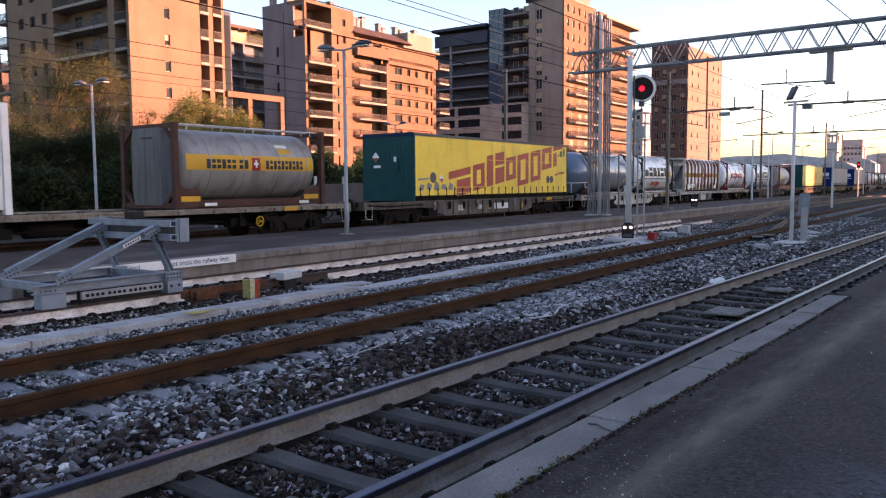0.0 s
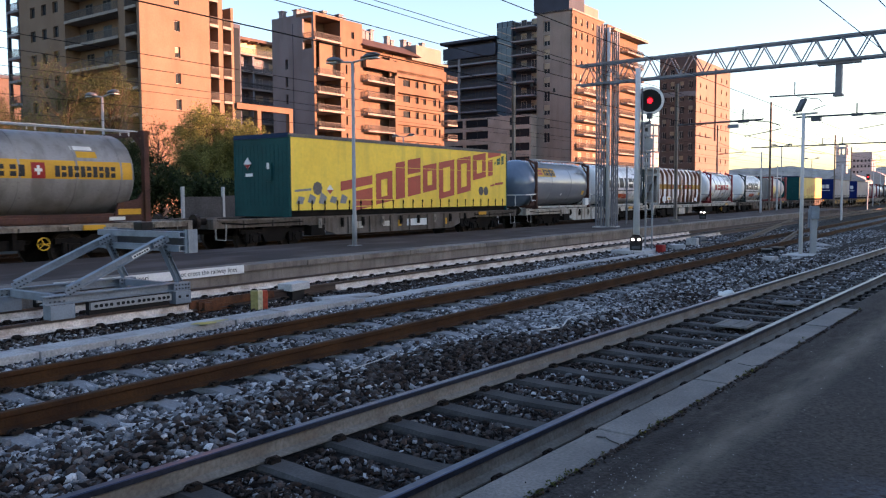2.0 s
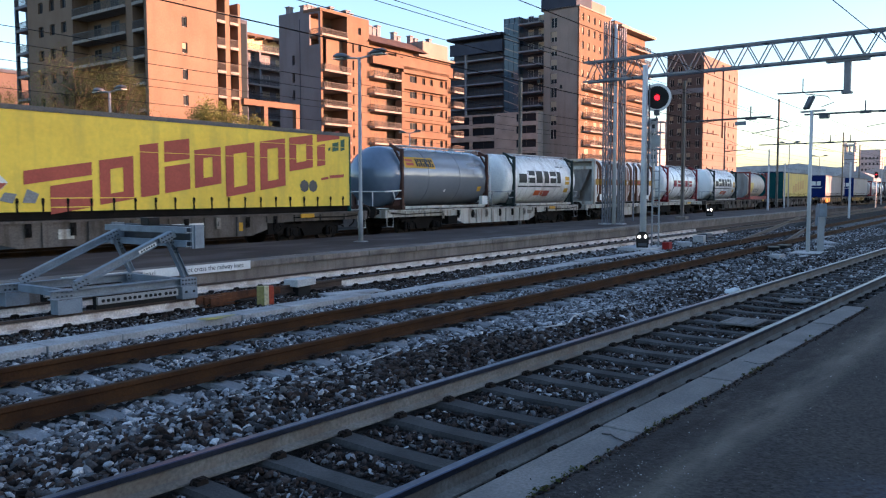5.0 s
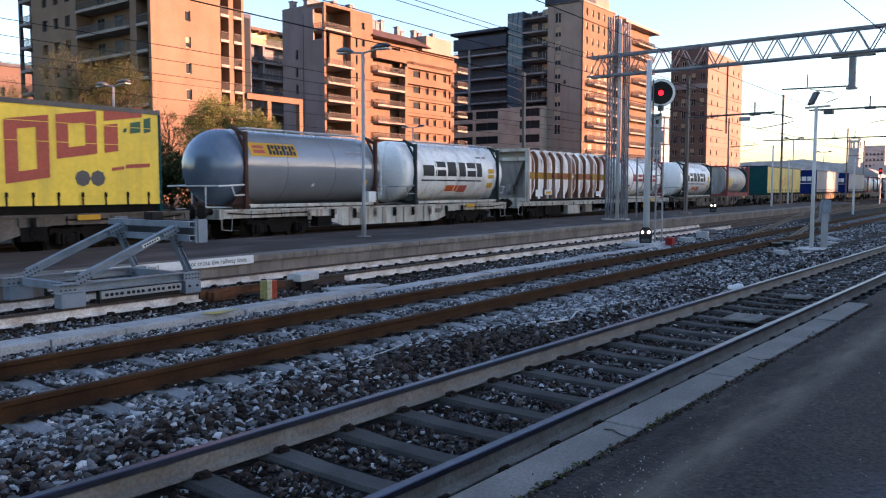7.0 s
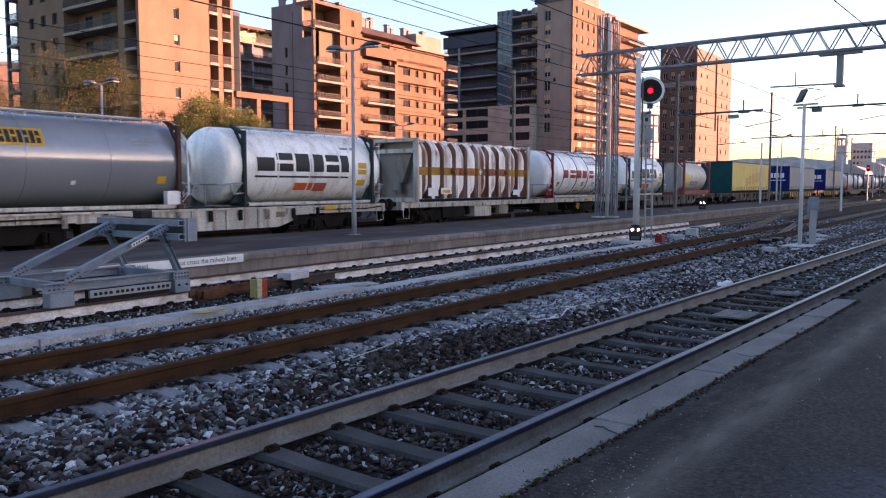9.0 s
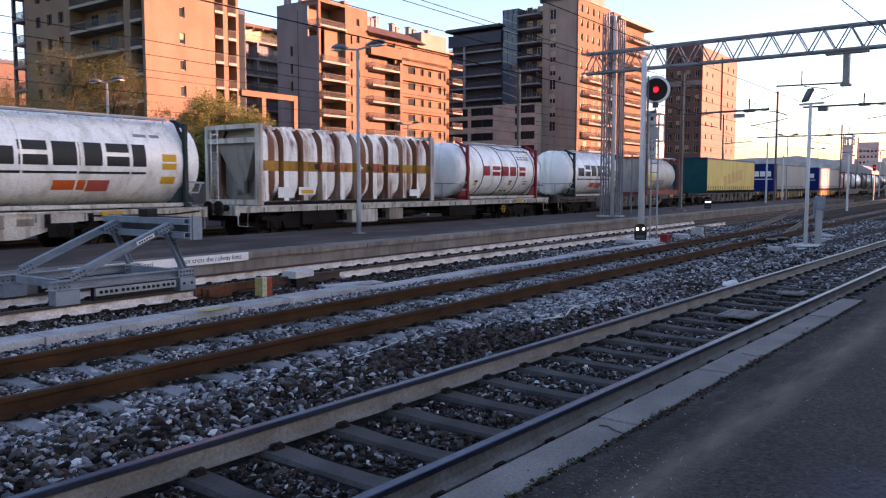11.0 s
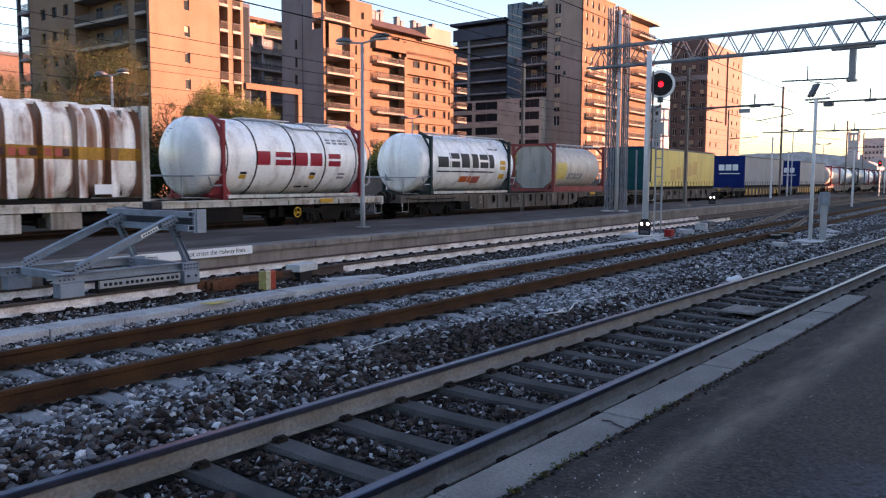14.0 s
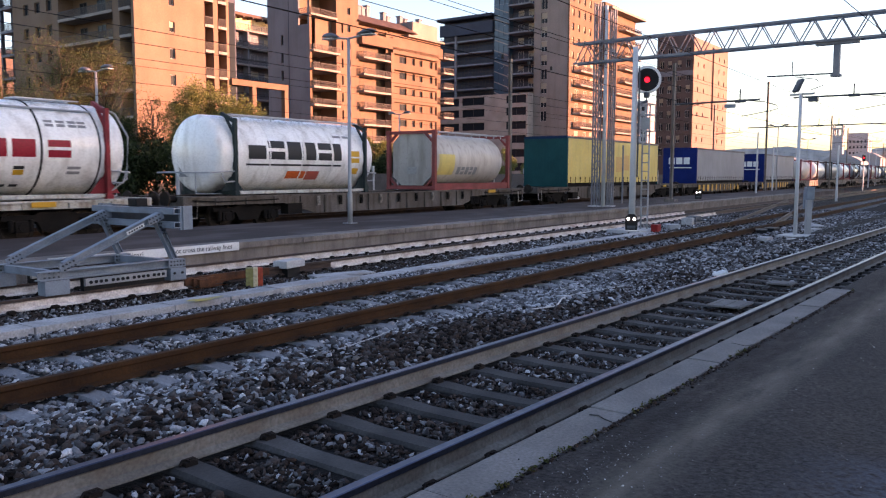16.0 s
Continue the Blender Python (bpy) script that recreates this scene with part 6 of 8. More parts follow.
for s in (-1, 1):
    bm = bmesh.new()
    for y in (-1.18, 1.18):
        bx(bm, s * 4.47 - 0.10, s * 4.47 + 0.10, y - 0.07, y + 0.07, 0.0, 2.50)
    bx(bm, s * 4.47 - 0.10, s * 4.47 + 0.10, -1.18, 1.18, 2.36, 2.50)
    bx(bm, s * 4.47 - 0.10, s * 4.47 + 0.10, -1.18, 1.18, 1.92, 2.08)
    bx(bm, s * 4.47 - 0.10, s * 4.47 + 0.10, -1.18, 1.18, 0.0, 0.16)
    part("end_frame", bm, M_WAG_GREY, c)
    bm = bmesh.new()
    v8 = [bm.verts.new(p) for p in ((s * 4.40, -0.95, 2.0), (s * 4.40, 0.95, 2.0), (s * 3.95, -0.95, 2.0), (s * 3.95, 0.95, 2.0), (s * 4.20, -0.28, 0.75), (s * 4.20, 0.28, 0.75), (s * 3.95, -0.28, 0.75), (s * 3.95, 0.28, 0.75))]
    for f in ((0, 1, 5, 4), (0, 4, 6, 2), (1, 3, 7, 5), (4, 5, 7, 6)):
        bm.faces.new([v8[i] for i in f])
    bx(bm, min(s * 3.9, s * 3.95), max(s * 3.9, s * 3.95), -1.0, 1.0, 0.15, 2.36)
    tube(bm, [(s * 4.1, 0, 0.80), (s * 4.1, 0, 0.35)], 0.16, 12)
    tube(bm, [(s * 4.1, 0, 0.42), (s * 4.42, 0, 0.36)], 0.10, 12)
    part("hopper", bm, M_TANKGREY, c, "grey outlet hopper")
part("side_rail", box_bm(-4.4, 4.4, -1.17, -1.06, 0.0, 0.09), M_UNDER, c)
part("plate", box_bm(-2.85, -2.10, -1.236, -1.222, 0.30, 0.55), M_WHITEP, c)
part("plate", box_bm(-2.75, -2.20, -1.243, -1.237, 0.34, 0.46), M_YELLOWB, c)
part("plate", box_bm(-3.75, -3.05, -1.236, -1.222, 0.22, 0.55), M_WHITEP, c)
part("plate", box_bm(3.0, 3.5, -1.236, -1.222, 0.2, 0.45), M_WHITEP, c)
bm = bmesh.new()
bx(bm, 0.05, 0.29, -1.226, -1.216, 1.19, 1.25)
bx(bm, 0.14, 0.20, -1.228, -1.217, 1.10, 1.34)
part("badge_cross", bm, M_WHITEP, c)
for k, x in enumerate((-2.0, -1.75, -1.30, -1.05, -0.80, -0.45, 0.75, 1.0, 1.25, 1.5, 1.85, 2.1, 2.3)):
    part("lettering_bar", box_bm(x - 0.085, x + 0.085, -1.219, -1.211, 1.13, 1.32), M_LETTER_RED if k % 3 else M_FR_BRN, c)
for k in range(9):
    part("hatch", box_bm(-3.7 + 0.92 * k - 0.2, -3.7 + 0.92 * k + 0.2, -0.7, -0.25, 2.44, 2.50, bevel=0.02), M_RIB, c)
ladder(c, -4.60, 0.75, 0.1, 2.35, M_RIB)
rides(c, 57.8, 66.95, DECK)

# white tank with crimson lettering and red frames
c = swap_tank("white tank container with crimson lettering, red frames", M_TANKWHITE, M_FR_RED, 69.35, (-1.68, -0.1, 1.28), M_UNDER, end_bands=True)
prints(c, "lettering_bar", [(-1.70, -1.14, "two"), (-0.93, -0.27, "ring"), (-0.22, 0.46, ""), (0.58, 1.14, "two"), (1.44, 2.02, "ring")], M_LETTER_CRIM, 1.19, 1.25, 1.24, 0.21)
for x in (-2.15, 0.76):
    prints(c, "notice", [(x - 0.13, x + 0.13, "")], M_LETTER_BLK, 1.19, 1.25, 0.78, 0.04)
    prints(c, "notice", [(x - 0.13, x + 0.13, "")], M_YELLOWB, 1.19, 1.25, 0.67, 0.06)
for x in (1.55, 1.85, 2.15, 2.40):
    prints(c, "notice", [(x - 0.11, x + 0.11, "ring")], M_LETTER_GREY, 1.19, 1.25, 1.85, 0.08)
for z in (0.78, 0.66):
    prints(c, "notice", [(1.95, 2.3, "")], M_LETTER_GREY, 1.19, 1.25, z, 0.035)
prints(c, "notice", [(0.2, 0.55, ""), (0.65, 0.85, "")], M_LETTER_BLK, 1.19, 1.25, 0.36, 0.03)
walkway(c, -1.7, 0.2, 2.46, -0.35, 0.5)
walkway(c, 1.0, 2.6, 2.46, -0.35, 0.5)
bm = bmesh.new()
tube(bm, [(-0.6, -0.62, 2.40), (0.2, -0.80, 2.22), (2.8, -0.80, 2.20)], 0.03, 8)
tube(bm, [(3.05, -1.0, 0.1), (3.55, -1.15, 0.5), (3.66, -1.1, 1.6), (3.5, -0.8, 2.2), (3.05, -0.7, 2.42)], 0.025, 8)
part("hand_rail", bm, M_GALV, c)
bm = bmesh.new()
for k, z in enumerate((2.05, 1.97, 1.85, 1.55, 1.45, 1.35, 1.25, 1.15)):
    bx(bm, -3.60, -3.585, 0.1, 0.45 + 0.1 * (k % 3), z, z + 0.035)
prism_x(bm, [(-0.55, 1.45), (-0.25, 1.45), (-0.40, 1.75)], -3.59, -3.57)
bx(bm, -3.585, -3.57, -0.58, -0.24, 1.12, 1.40)
part("notice", bm, M_LETTER_GREY, c)

# faded cream tank in a red frame
c = thing("tank_container", "faded cream tank container in a red rusty frame", "container", group="containers on the train")
tank_frame(c, M_FR_RUST, 2.95, 2.44, wide=1.17)
tank_body(c, M_TANKTAN, -2.86, 2.86, 1.08, 1.25, dish=0.40, squash=1.03)
bm = bmesh.new()
prism_x(bm, [(-0.98, 0.55), (-0.55, 0.18), (0.55, 0.18), (0.98, 0.55), (0.98, 1.95), (0.55, 2.32), (-0.55, 2.32), (-0.98, 1.95)], -2.92, -2.84)
part("end_sheet", bm, M_TANKGREY, c, "blue-grey sheet closing the tank end")
prints(c, "sign_panel", [(-2.5, -1.35, "")], M_YELLOW2, 1.08, 1.25, 1.05, 0.42, 1.03)
prints(c, "lettering_bar", [(-1.1 + 0.33 * k, -0.85 + 0.33 * k, k % 2 and "ring" or "") for k in range(5)], M_LETTER_GREY, 1.08, 1.25, 0.80, 0.16, 1.03)
walkway(c, -2.8, 2.85, 2.40, -0.80, 0.40)
part("skirt", box_bm(-2.9, 2.9, -1.20, -1.12, 0.0, 0.28), M_FR_RUST, c)
bm = bmesh.new()
bx(bm, -2.935, -2.925, -0.25, 0.25, 0.65, 0.95)
part("notice", bm, M_LETTER_GREY, c)
rides(c, 89.8, 95.85, DECK)


# -- curtain trailers --
def curtain_trailer(label, x0, side, front, roofm, letters, strap):
    c = thing("curtain_trailer", label, "trailer", group="trailers on the train")
    h = 6.84
    # side curtains, gently wavy
    for s in (-1, 1):
        bm = bmesh.new()
        nx, nz = 90, 10
        g = [[bm.verts.new((-h + 0.05 + (2 * h - 0.1) * i / nx, s * (1.27 + 0.008 * math.sin(i * 1.9) * (1 - j / nz) + 0.006 * noise.noise((i * 0.4, j * 0.6, x0))), 0.20 + 2.40 * j / nz)) for j in range(nz + 1)] for i in range(nx + 1)]
        for i in range(nx):
            for j in range(nz):
                bm.faces.new((g[i][j], g[i + 1][j], g[i + 1][j + 1], g[i][j + 1]))
        part("curtain", bm, side, c, smooth=True)
    part("roof", box_bm(-h, h, -1.27, 1.27, 2.60, 2.68, bevel=0.02), roofm, c)
    for s in (-1, 1):
        part("roof_rail", box_bm(-h, h, s * 1.275 - 0.02, s * 1.275 + 0.02, 2.56, 2.67), M_ROOFGREY, c)
    # front wall with ribs and blue top band
    bm = bmesh.new()
    bx(bm, -h - 0.02, -h + 0.05, -1.26, 1.26, 0.0, 2.60)
    fw = part("front_wall", bm, front, c)
    for k in range(13):
        y = -1.14 + 0.19 * k
        part("rib", box_bm(-h - 0.026, -h - 0.02, y - 0.07, y + 0.07, 0.35, 2.35), front, fw)
    part("front_band", box_bm(-h - 0.05, -h + 0.05, -1.28, 1.28, 2.55, 2.69), M_ROOFBLUE if front is M_TEAL else front, c)
    part("rear_frame", box_bm(h - 0.06, h + 0.02, -1.28, 1.28, 0.0, 2.69), front, c)
    for y in (-1.27, 1.27):
        part("corner_post", box_bm(-h - 0.03, -h + 0.07, y - 0.03, y + 0.03, 0.0, 2.62), front, c)
    part("chassis", box_bm(-h, h, -1.18, 1.18, 0.0, 0.20), M_UNDER, c)
    # straps with buckles along the lower edge
    n = 22
    for k in range(n):
        x = -h + 0.4 + (2 * h - 0.8) * k / (n - 1)
        bm = bmesh.new()
        bx(bm, x - 0.022, x + 0.022, -1.295, -1.283, 0.12, 0.52)
        bx(bm, x - 0.035, x + 0.035, -1.305, -1.29, 0.40, 0.50)
        part("strap", bm, strap, c)
    for z in (0.52, 0.30):
        part("curtain_hem", box_bm(-h + 0.05, h - 0.05, -1.289, -1.280, z - 0.012, z + 0.012), side, c)
    for z in (1.72, 2.18):
        part("curtain_seam", box_bm(-h + 0.05, h - 0.05, -1.287, -1.280, z - 0.008, z + 0.008), side, c)
    rides(c, x0, x0 + 13.7, DECK)
    if letters:
        Y0, Y1 = -1.284, -1.2865
        base = lambda x: 0.30 + 0.150 * (x + 2.8)

        def sl(bm, x0, x1, a, b):
            q = [(x0, base(x0) + a), (x1, base(x1) + a), (x1, base(x1) + b), (x0, base(x0) + b)]
            prism_y(bm, q, Y1, Y0)

        def ringed(x0, x1, a, b, slot=None):
            bm = bmesh.new()
            t = 0.30
            sl(bm, x0, x0 + t, a, b)
            sl(bm, x1 - t, x1, a, b)
            sl(bm, x0 + t, x1 - t, b - 0.26, b)
            sl(bm, x0 + t, x1 - t, a, a + 0.24)
            if slot:
                sl(bm, x0 + t, x1 - t, slot, slot + 0.18)
            part("print", bm, letters, c, "brick-red block of the slanted side print")

        def barred(spans):
            bm = bmesh.new()
            for s in spans:
                sl(bm, *s)
            part("print", bm, letters, c, "brick-red block of the slanted side print")

        barred([(-4.42, -2.72, 0.78, 1.10), (-3.80, -2.72, -0.02, 0.66)])
        ringed(-2.52, -1.56, 0.0, 1.12)
        barred([(-1.36, -0.80, 0.0, 1.38)])
        barred([(-0.62, 0.20, 0.0, 0.72), (-0.62, 0.20, 0.84, 1.40)])
        ringed(0.36, 1.28, 0.0, 1.06)
        ringed(1.45, 2.55, -0.42, 1.06)
        ringed(2.76, 3.80, -0.42, 1.06)
        ringed(3.98, 5.02, 0.0, 1.06)
        barred([(5.22, 5.60, 0.0, 0.70), (5.22, 6.30, 0.80, 1.06)])
        for a, b, z0, z1, m in ((5.75, 5.85, 2.02, 2.12, M_GREENP), (5.95, 6.25, 2.02, 2.30, M_GREENP), (6.35, 6.55, 2.05, 2.42, M_GREENP),
                                (5.4, 5.75, 1.05, 1.13, M_LETTER_RED), (5.8, 6.5, 1.12, 1.22, M_LETTER_RED), (-6.6, -5.85, 0.80, 0.87, M_LETTER_GREY)):
            bm = bmesh.new()
            prism_y(bm, [(a, z0), (b, z0 + 0.05), (b, z1 + 0.05), (a, z1)], Y1, Y0)
            part("print", bm, m, c)
        for xx, zz, rr, m in ((-5.55, 0.92, 0.23, M_ROOFGREY), (4.62, 0.86, 0.20, M_ROOFGREY), (5.02, 0.86, 0.20, M_ROOFGREY), (-4.95, 0.88, 0.17, M_WHITEP)):
            bm = bmesh.new()
            prism_y(bm, [(xx + rr * math.cos(a * math.pi / 4 if m is not M_WHITEP else a * math.pi / 2), zz + rr * math.sin(a * math.pi / 4 if m is not M_WHITEP else a * math.pi / 2)) for a in range(8 if m is not M_WHITEP else 4)], Y1, Y0)
            part("sticker", bm, m, c)
        bm = bmesh.new()
        prism_y(bm, [(-5.10, 0.87), (-4.80, 0.87), (-4.95, 0.72)], Y1 - 0.002, Y0 - 0.002)
        part("sticker", bm, M_LETTER_RED, c)
        for k in range(5):       # scuffed grey tag along the hem
            bm = bmesh.new()
            x = -6.55 + 0.52 * k
            prism_y(bm, [(x, 0.42 + 0.05 * (k % 2)), (x + 0.30, 0.40), (x + 0.40, 0.62), (x + 0.12, 0.66 + 0.08 * (k % 3))], Y1 - 0.003, Y0 - 0.003)
            part("sticker", bm, M_LETTER_GREY, c)
        # front wall stickers and hatch
        bm = bmesh.new()
        prism_x(bm, [(0.60, 1.55), (0.78, 1.75), (0.60, 1.95), (0.42, 1.75)], -h - 0.058, -h - 0.052)
        part("sticker", bm, M_WHITEP, c)
        bm = bmesh.new()
        prism_x(bm, [(0.46, 1.72), (0.60, 1.55), (0.74, 1.72)], -h - 0.062, -h - 0.056)
        part("sticker", bm, M_RED, c)
        part("hatch", box_bm(-h - 0.075, -h - 0.045, -0.55, -0.25, 1.15, 1.75, bevel=0.01), M_TEAL, c)
        part("sticker", box_bm(-h - 0.082, -h - 0.076, -0.46, -0.34, 1.55, 1.75), M_WHITEP, c)
        part("sticker", box_bm(-h - 0.060, -h - 0.054, 0.35, 0.70, 1.32, 1.42), M_WHITEP, c)
    return c


curtain_trailer("yellow curtain-sided trailer body with dark teal front wall", 24.3, M_YELLOW, M_TEAL, M_ROOFGREY, M_LETTER_RED, M_UNDER)
c = curtain_trailer("faded yellow curtain-sided trailer body, teal front wall", 101.8, M_YELLOW2, M_TEAL, M_ROOFGREY, None, M_UNDER)
for k, (a, b, z0, z1) in enumerate(((-2.5, -1.6, 0.5, 1.3), (-1.4, -0.5, 0.7, 1.5), (-0.3, 0.6, 0.8, 1.7), (0.8, 1.7, 0.9, 1.8), (1.9, 2.8, 1.0, 1.9))):
    part("print", box_bm(a, b, -1.2865, -1.284, z0, z1), mat("ghosted_orange_print", (0.55, 0.36, 0.12), (0.50, 0.30, 0.10), 0.6) if k == 0 else bpy.data.materials["ghosted_orange_print"], c)
for x0 in (123.8, 144.8):
    c = curtain_trailer("pale grey curtain-sided trailer body with navy front wall", x0, M_GREYTARP, M_NAVY, M_ROOFGREY, None, M_UNDER)
    bm = bmesh.new()
    for a, b in ((-0.75, -0.30), (-0.20, 0.28), (0.38, 0.85)):
        bx(bm, -6.90, -6.888, a, b, 1.45, 1.95)
    bx(bm, -6.90, -6.888, -0.9, 0.8, 1.15, 1.22)
    part("print", bm, M_WHITEP, c, "white block print on the front wall")

# tanks far down the train
FAR_TANKS = [M_TANKTAN, M_TANKWHITE, M_TANKGREY, M_TANKWHITE, M_TANKSTEEL, M_TANKWHITE, M_TANKGREY, M_TANKWHITE, M_TANKSTEEL, M_TANKWHITE, M_TANKGREY, M_TANKSTEEL]
for k, m in enumerate(FAR_TANKS):
    c = thing("tank_container", "small distant tank container in a steel frame", "container", group="containers on the train")
    tank_frame(c, (M_FR_RED, M_FR_BRN, M_FR_GRN)[k % 3], 2.98, 2.44)
    tank_body(c, m, -3.3, 3.3, 1.12, 1.22)
    walkway(c, -2.8, 2.8, 2.42, -0.7, 0.4)
    x0 = 162.6 + 10.3 * k
    rides(c, x0, x0 + 6.05, DECK)

# ---- loose ballast stones ----
def rock_shapes(rng):
    t = (1 + 5 ** 0.5) / 2
    v = np.array([(-1, t, 0), (1, t, 0), (-1, -t, 0), (1, -t, 0), (0, -1, t), (0, 1, t), (0, -1, -t), (0, 1, -t), (t, 0, -1), (t, 0, 1), (-t, 0, -1), (-t, 0, 1)]) / 1.9
    f = np.array([(0, 11, 5), (0, 5, 1), (0, 1, 7), (0, 7, 10), (0, 10, 11), (1, 5, 9), (5, 11, 4), (11, 10, 2), (10, 7, 6), (7, 1, 8), (3, 9, 4), (3, 4, 2), (3, 2, 6), (3, 6, 8), (3, 8, 9), (4, 9, 5), (2, 4, 11), (6, 2, 10), (8, 6, 7), (9, 8, 1)])
    out = []
    for _ in range(26):          # a lump cut flat on six sides
        h = rng.uniform(0.55, 1.15, 3)
        w = np.clip(v * rng.uniform(0.75, 1.75, (12, 1)), -h, h) * rng.uniform(0.8, 1.15, (12, 3))
        sk = rng.normal(0, 0.30, (3, 3))
        out.append(w @ (np.eye(3) + sk))
    return out, f


def stones(name, label, pts, sizes, m, seed):
    """One mesh of many separate angular stones."""
    rng = np.random.default_rng(seed)
    shapes, f = rock_shapes(rng)
    n_ = len(pts)
    q = rng.normal(size=(n_, 4))
    q /= np.linalg.norm(q, axis=1)[:, None]
    w, x, y, z = q.T
    rot = np.stack([np.stack([1 - 2 * (y * y + z * z), 2 * (x * y - z * w), 2 * (x * z + y * w)], 1),
                    np.stack([2 * (x * y + z * w), 1 - 2 * (x * x + z * z), 2 * (y * z - x * w)], 1),
                    np.stack([2 * (x * z - y * w), 2 * (y * z + x * w), 1 - 2 * (x * x + y * y)], 1)], 1)
    sh = np.array(shapes)[rng.integers(0, len(shapes), n_)]
    v = np.einsum("nij,nkj->nki", rot, sh)
    v[:, :, 2] *= 0.8
    v = v * sizes[:, None, None] + pts[:, None, :]
    fa = (f[None] + 12 * np.arange(n_)[:, None, None]).reshape(-1, 3)
    me = bpy.data.meshes.new(name)
    me.vertices.add(n_ * 12)
    me.vertices.foreach_set("co", v.astype(np.float32).ravel())
    me.loops.add(len(fa) * 3)
    me.loops.foreach_set("vertex_index", fa.astype(np.int32).ravel())
    me.polygons.add(len(fa))
    me.polygons.foreach_set("loop_start", np.arange(0, len(fa) * 3, 3, dtype=np.int32))
    me.update(calc_edges=True)
    me.materials.append(m)
    ob = new(name, me)
    return tagged(ob, label, "ballast", kind="stuff")


RNG = np.random.default_rng(77)


def noise_keep(p):
    """Patches along x, for dirt that gathers unevenly."""
    return RNG.uniform(0, 1, len(p)) < 0.35 + 0.65 * (0.5 + 0.5 * np.sin(p[:, 0] * 2.3) * np.sin(p[:, 0] * 0.9 + 1)) ** 1.5


def across(x, y):
    return (y - SL * x) * CT


def strew(n_, x0, x1, y0, y1, yard, r0, r1, clear):
    """Random places in a strip, free of rails and sleepers; heights follow the bed."""
    x = RNG.uniform(x0, x1, n_)
    y = RNG.uniform(y0, y1, n_) + (SL * x if yard else 0)
    a = np.degrees(np.arctan2(y, x))
    keep = (a > 6.0) & ((a < 78.0) | (x < 3.0))
    x, y = x[keep], y[keep]
    keep = np.ones(len(x), bool)
    if "near" in clear:
        ph = (x - 0.37 + 0.3335) % 0.667 - 0.3335
        keep &= ~((np.abs(ph) < 0.155) & (y > 2.60) & (y < 4.98))
        keep &= (np.abs(y - 3.03) > 0.09) & (np.abs(y - 4.535) > 0.09)
    if "rusty" in clear:
        l = across(x, y)
        s = x * CT + y * ST
        ph = (s + 0.1 + 0.3335) % 0.667 - 0.3335
        keep &= ~((np.abs(ph) < 0.14) & (l > 6.2) & (l < 8.55) & (RNG.uniform(0, 1, len(x)) < 0.72))
        keep &= (np.abs(l - 6.62) > 0.09) & (np.abs(l - 8.125) > 0.09)
    x, y = x[keep], y[keep]
    r = r0 + (r1 - r0) * RNG.uniform(0, 1, len(x)) ** 1.8
    z = np.array([bed_height(a, b - SL * max(0, a) * min(1, max(0, (b - SL * a - 5) / 3))) for a, b in zip(x, y)])
    return np.stack([x, y, z + r * RNG.uniform(-0.1, 0.7, len(x))], 1), r


def mixed(name, label, spec, dark_share, seed):
    p, r = strew(*spec)
    noise_v = np.array([noise.noise((a * 0.45, b * 0.9, 4.2)) for a, b, _ in p])
    dark = RNG.uniform(0, 1, len(p)) < np.clip(dark_share(p[:, 0], p[:, 1]) + 0.35 * noise_v, 0.03, 0.97)
    stones(name, label, p[dark], r[dark], M_STONE_D, seed)
    stones(name, label, p[~dark], r[~dark], M_STONE_L, seed + 1)


def mound(x, y):
    """Brown heap between the tracks, pale drift beyond it."""
    d = 0.62 - 0.55 * np.clip((across(x, y) - 5.3) / 0.9, 0, 1)
    d = d + 0.55 * np.exp(-((x - 7.4) / 1.7) ** 2) * (across(x, y) < 5.95)
    return d - 1.0 * np.exp(-((x - 10.5) / 1.7) ** 2) * (across(x, y) > 5.1)


mixed("ballast_stones", "dark angular ballast stones between the near rails", (36000, 1.5, 15, 2.28, 4.98, False, 0.012, 0.030, ("near",)), lambda x, y: 0.93 + 0 * x, 1)
mixed("ballast_stones", "mixed brown and grey ballast stones between the tracks", (43000, 1.0, 17, 4.62, 6.85, False, 0.014, 0.040, ("near", "rusty")), mound, 3)
mixed("ballast_stones", "pale grey ballast stones between the rusty rails", (38000, 1.0, 20, 6.3, 9.36, True, 0.012, 0.030, ("rusty",)), lambda x, y: 0.10 + 0 * x, 5)
mixed("ballast_stones", "brown ballast stones beside the siding", (35000, 2.0, 20, 9.9, 13.4, True, 0.013, 0.034, ()), lambda x, y: 0.72 + 0 * x, 7)
mixed("ballast_stones", "ballast stones further down the tracks", (26000, 15, 42, 2.3, 6.6, False, 0.022, 0.046, ("near", "rusty")), lambda x, y: 0.60 - 0.25 * (y > 5), 9)
mixed("ballast_stones", "ballast stones further down the tracks", (34000, 18, 48, 5.2, 13.3, True, 0.022, 0.048, ("rusty",)), lambda x, y: 0.38 + 0 * x, 11)
mixed("ballast_stones", "pale dusty stones about the switch cabinet", (14000, 24, 48, 5.6, 8.4, False, 0.018, 0.036, ("near", "rusty")), lambda x, y: 0.15 + 0.5 * (np.sin(x * 0.7) > 0.3), 13)
mixed("ballast_stones", "dark ballast stones about the near end of the track", (9000, -6, 1.5, 2.28, 4.98, False, 0.016, 0.034, ("near",)), lambda x, y: 0.93 + 0 * x, 15)
mixed("ballast_stones", "mixed ballast stones between the track ends", (14000, -6, 1.0, 4.62, 9.36, False, 0.016, 0.036, ("near", "rusty")), lambda x, y: 0.6 - 0.5 * (y > 6), 17)
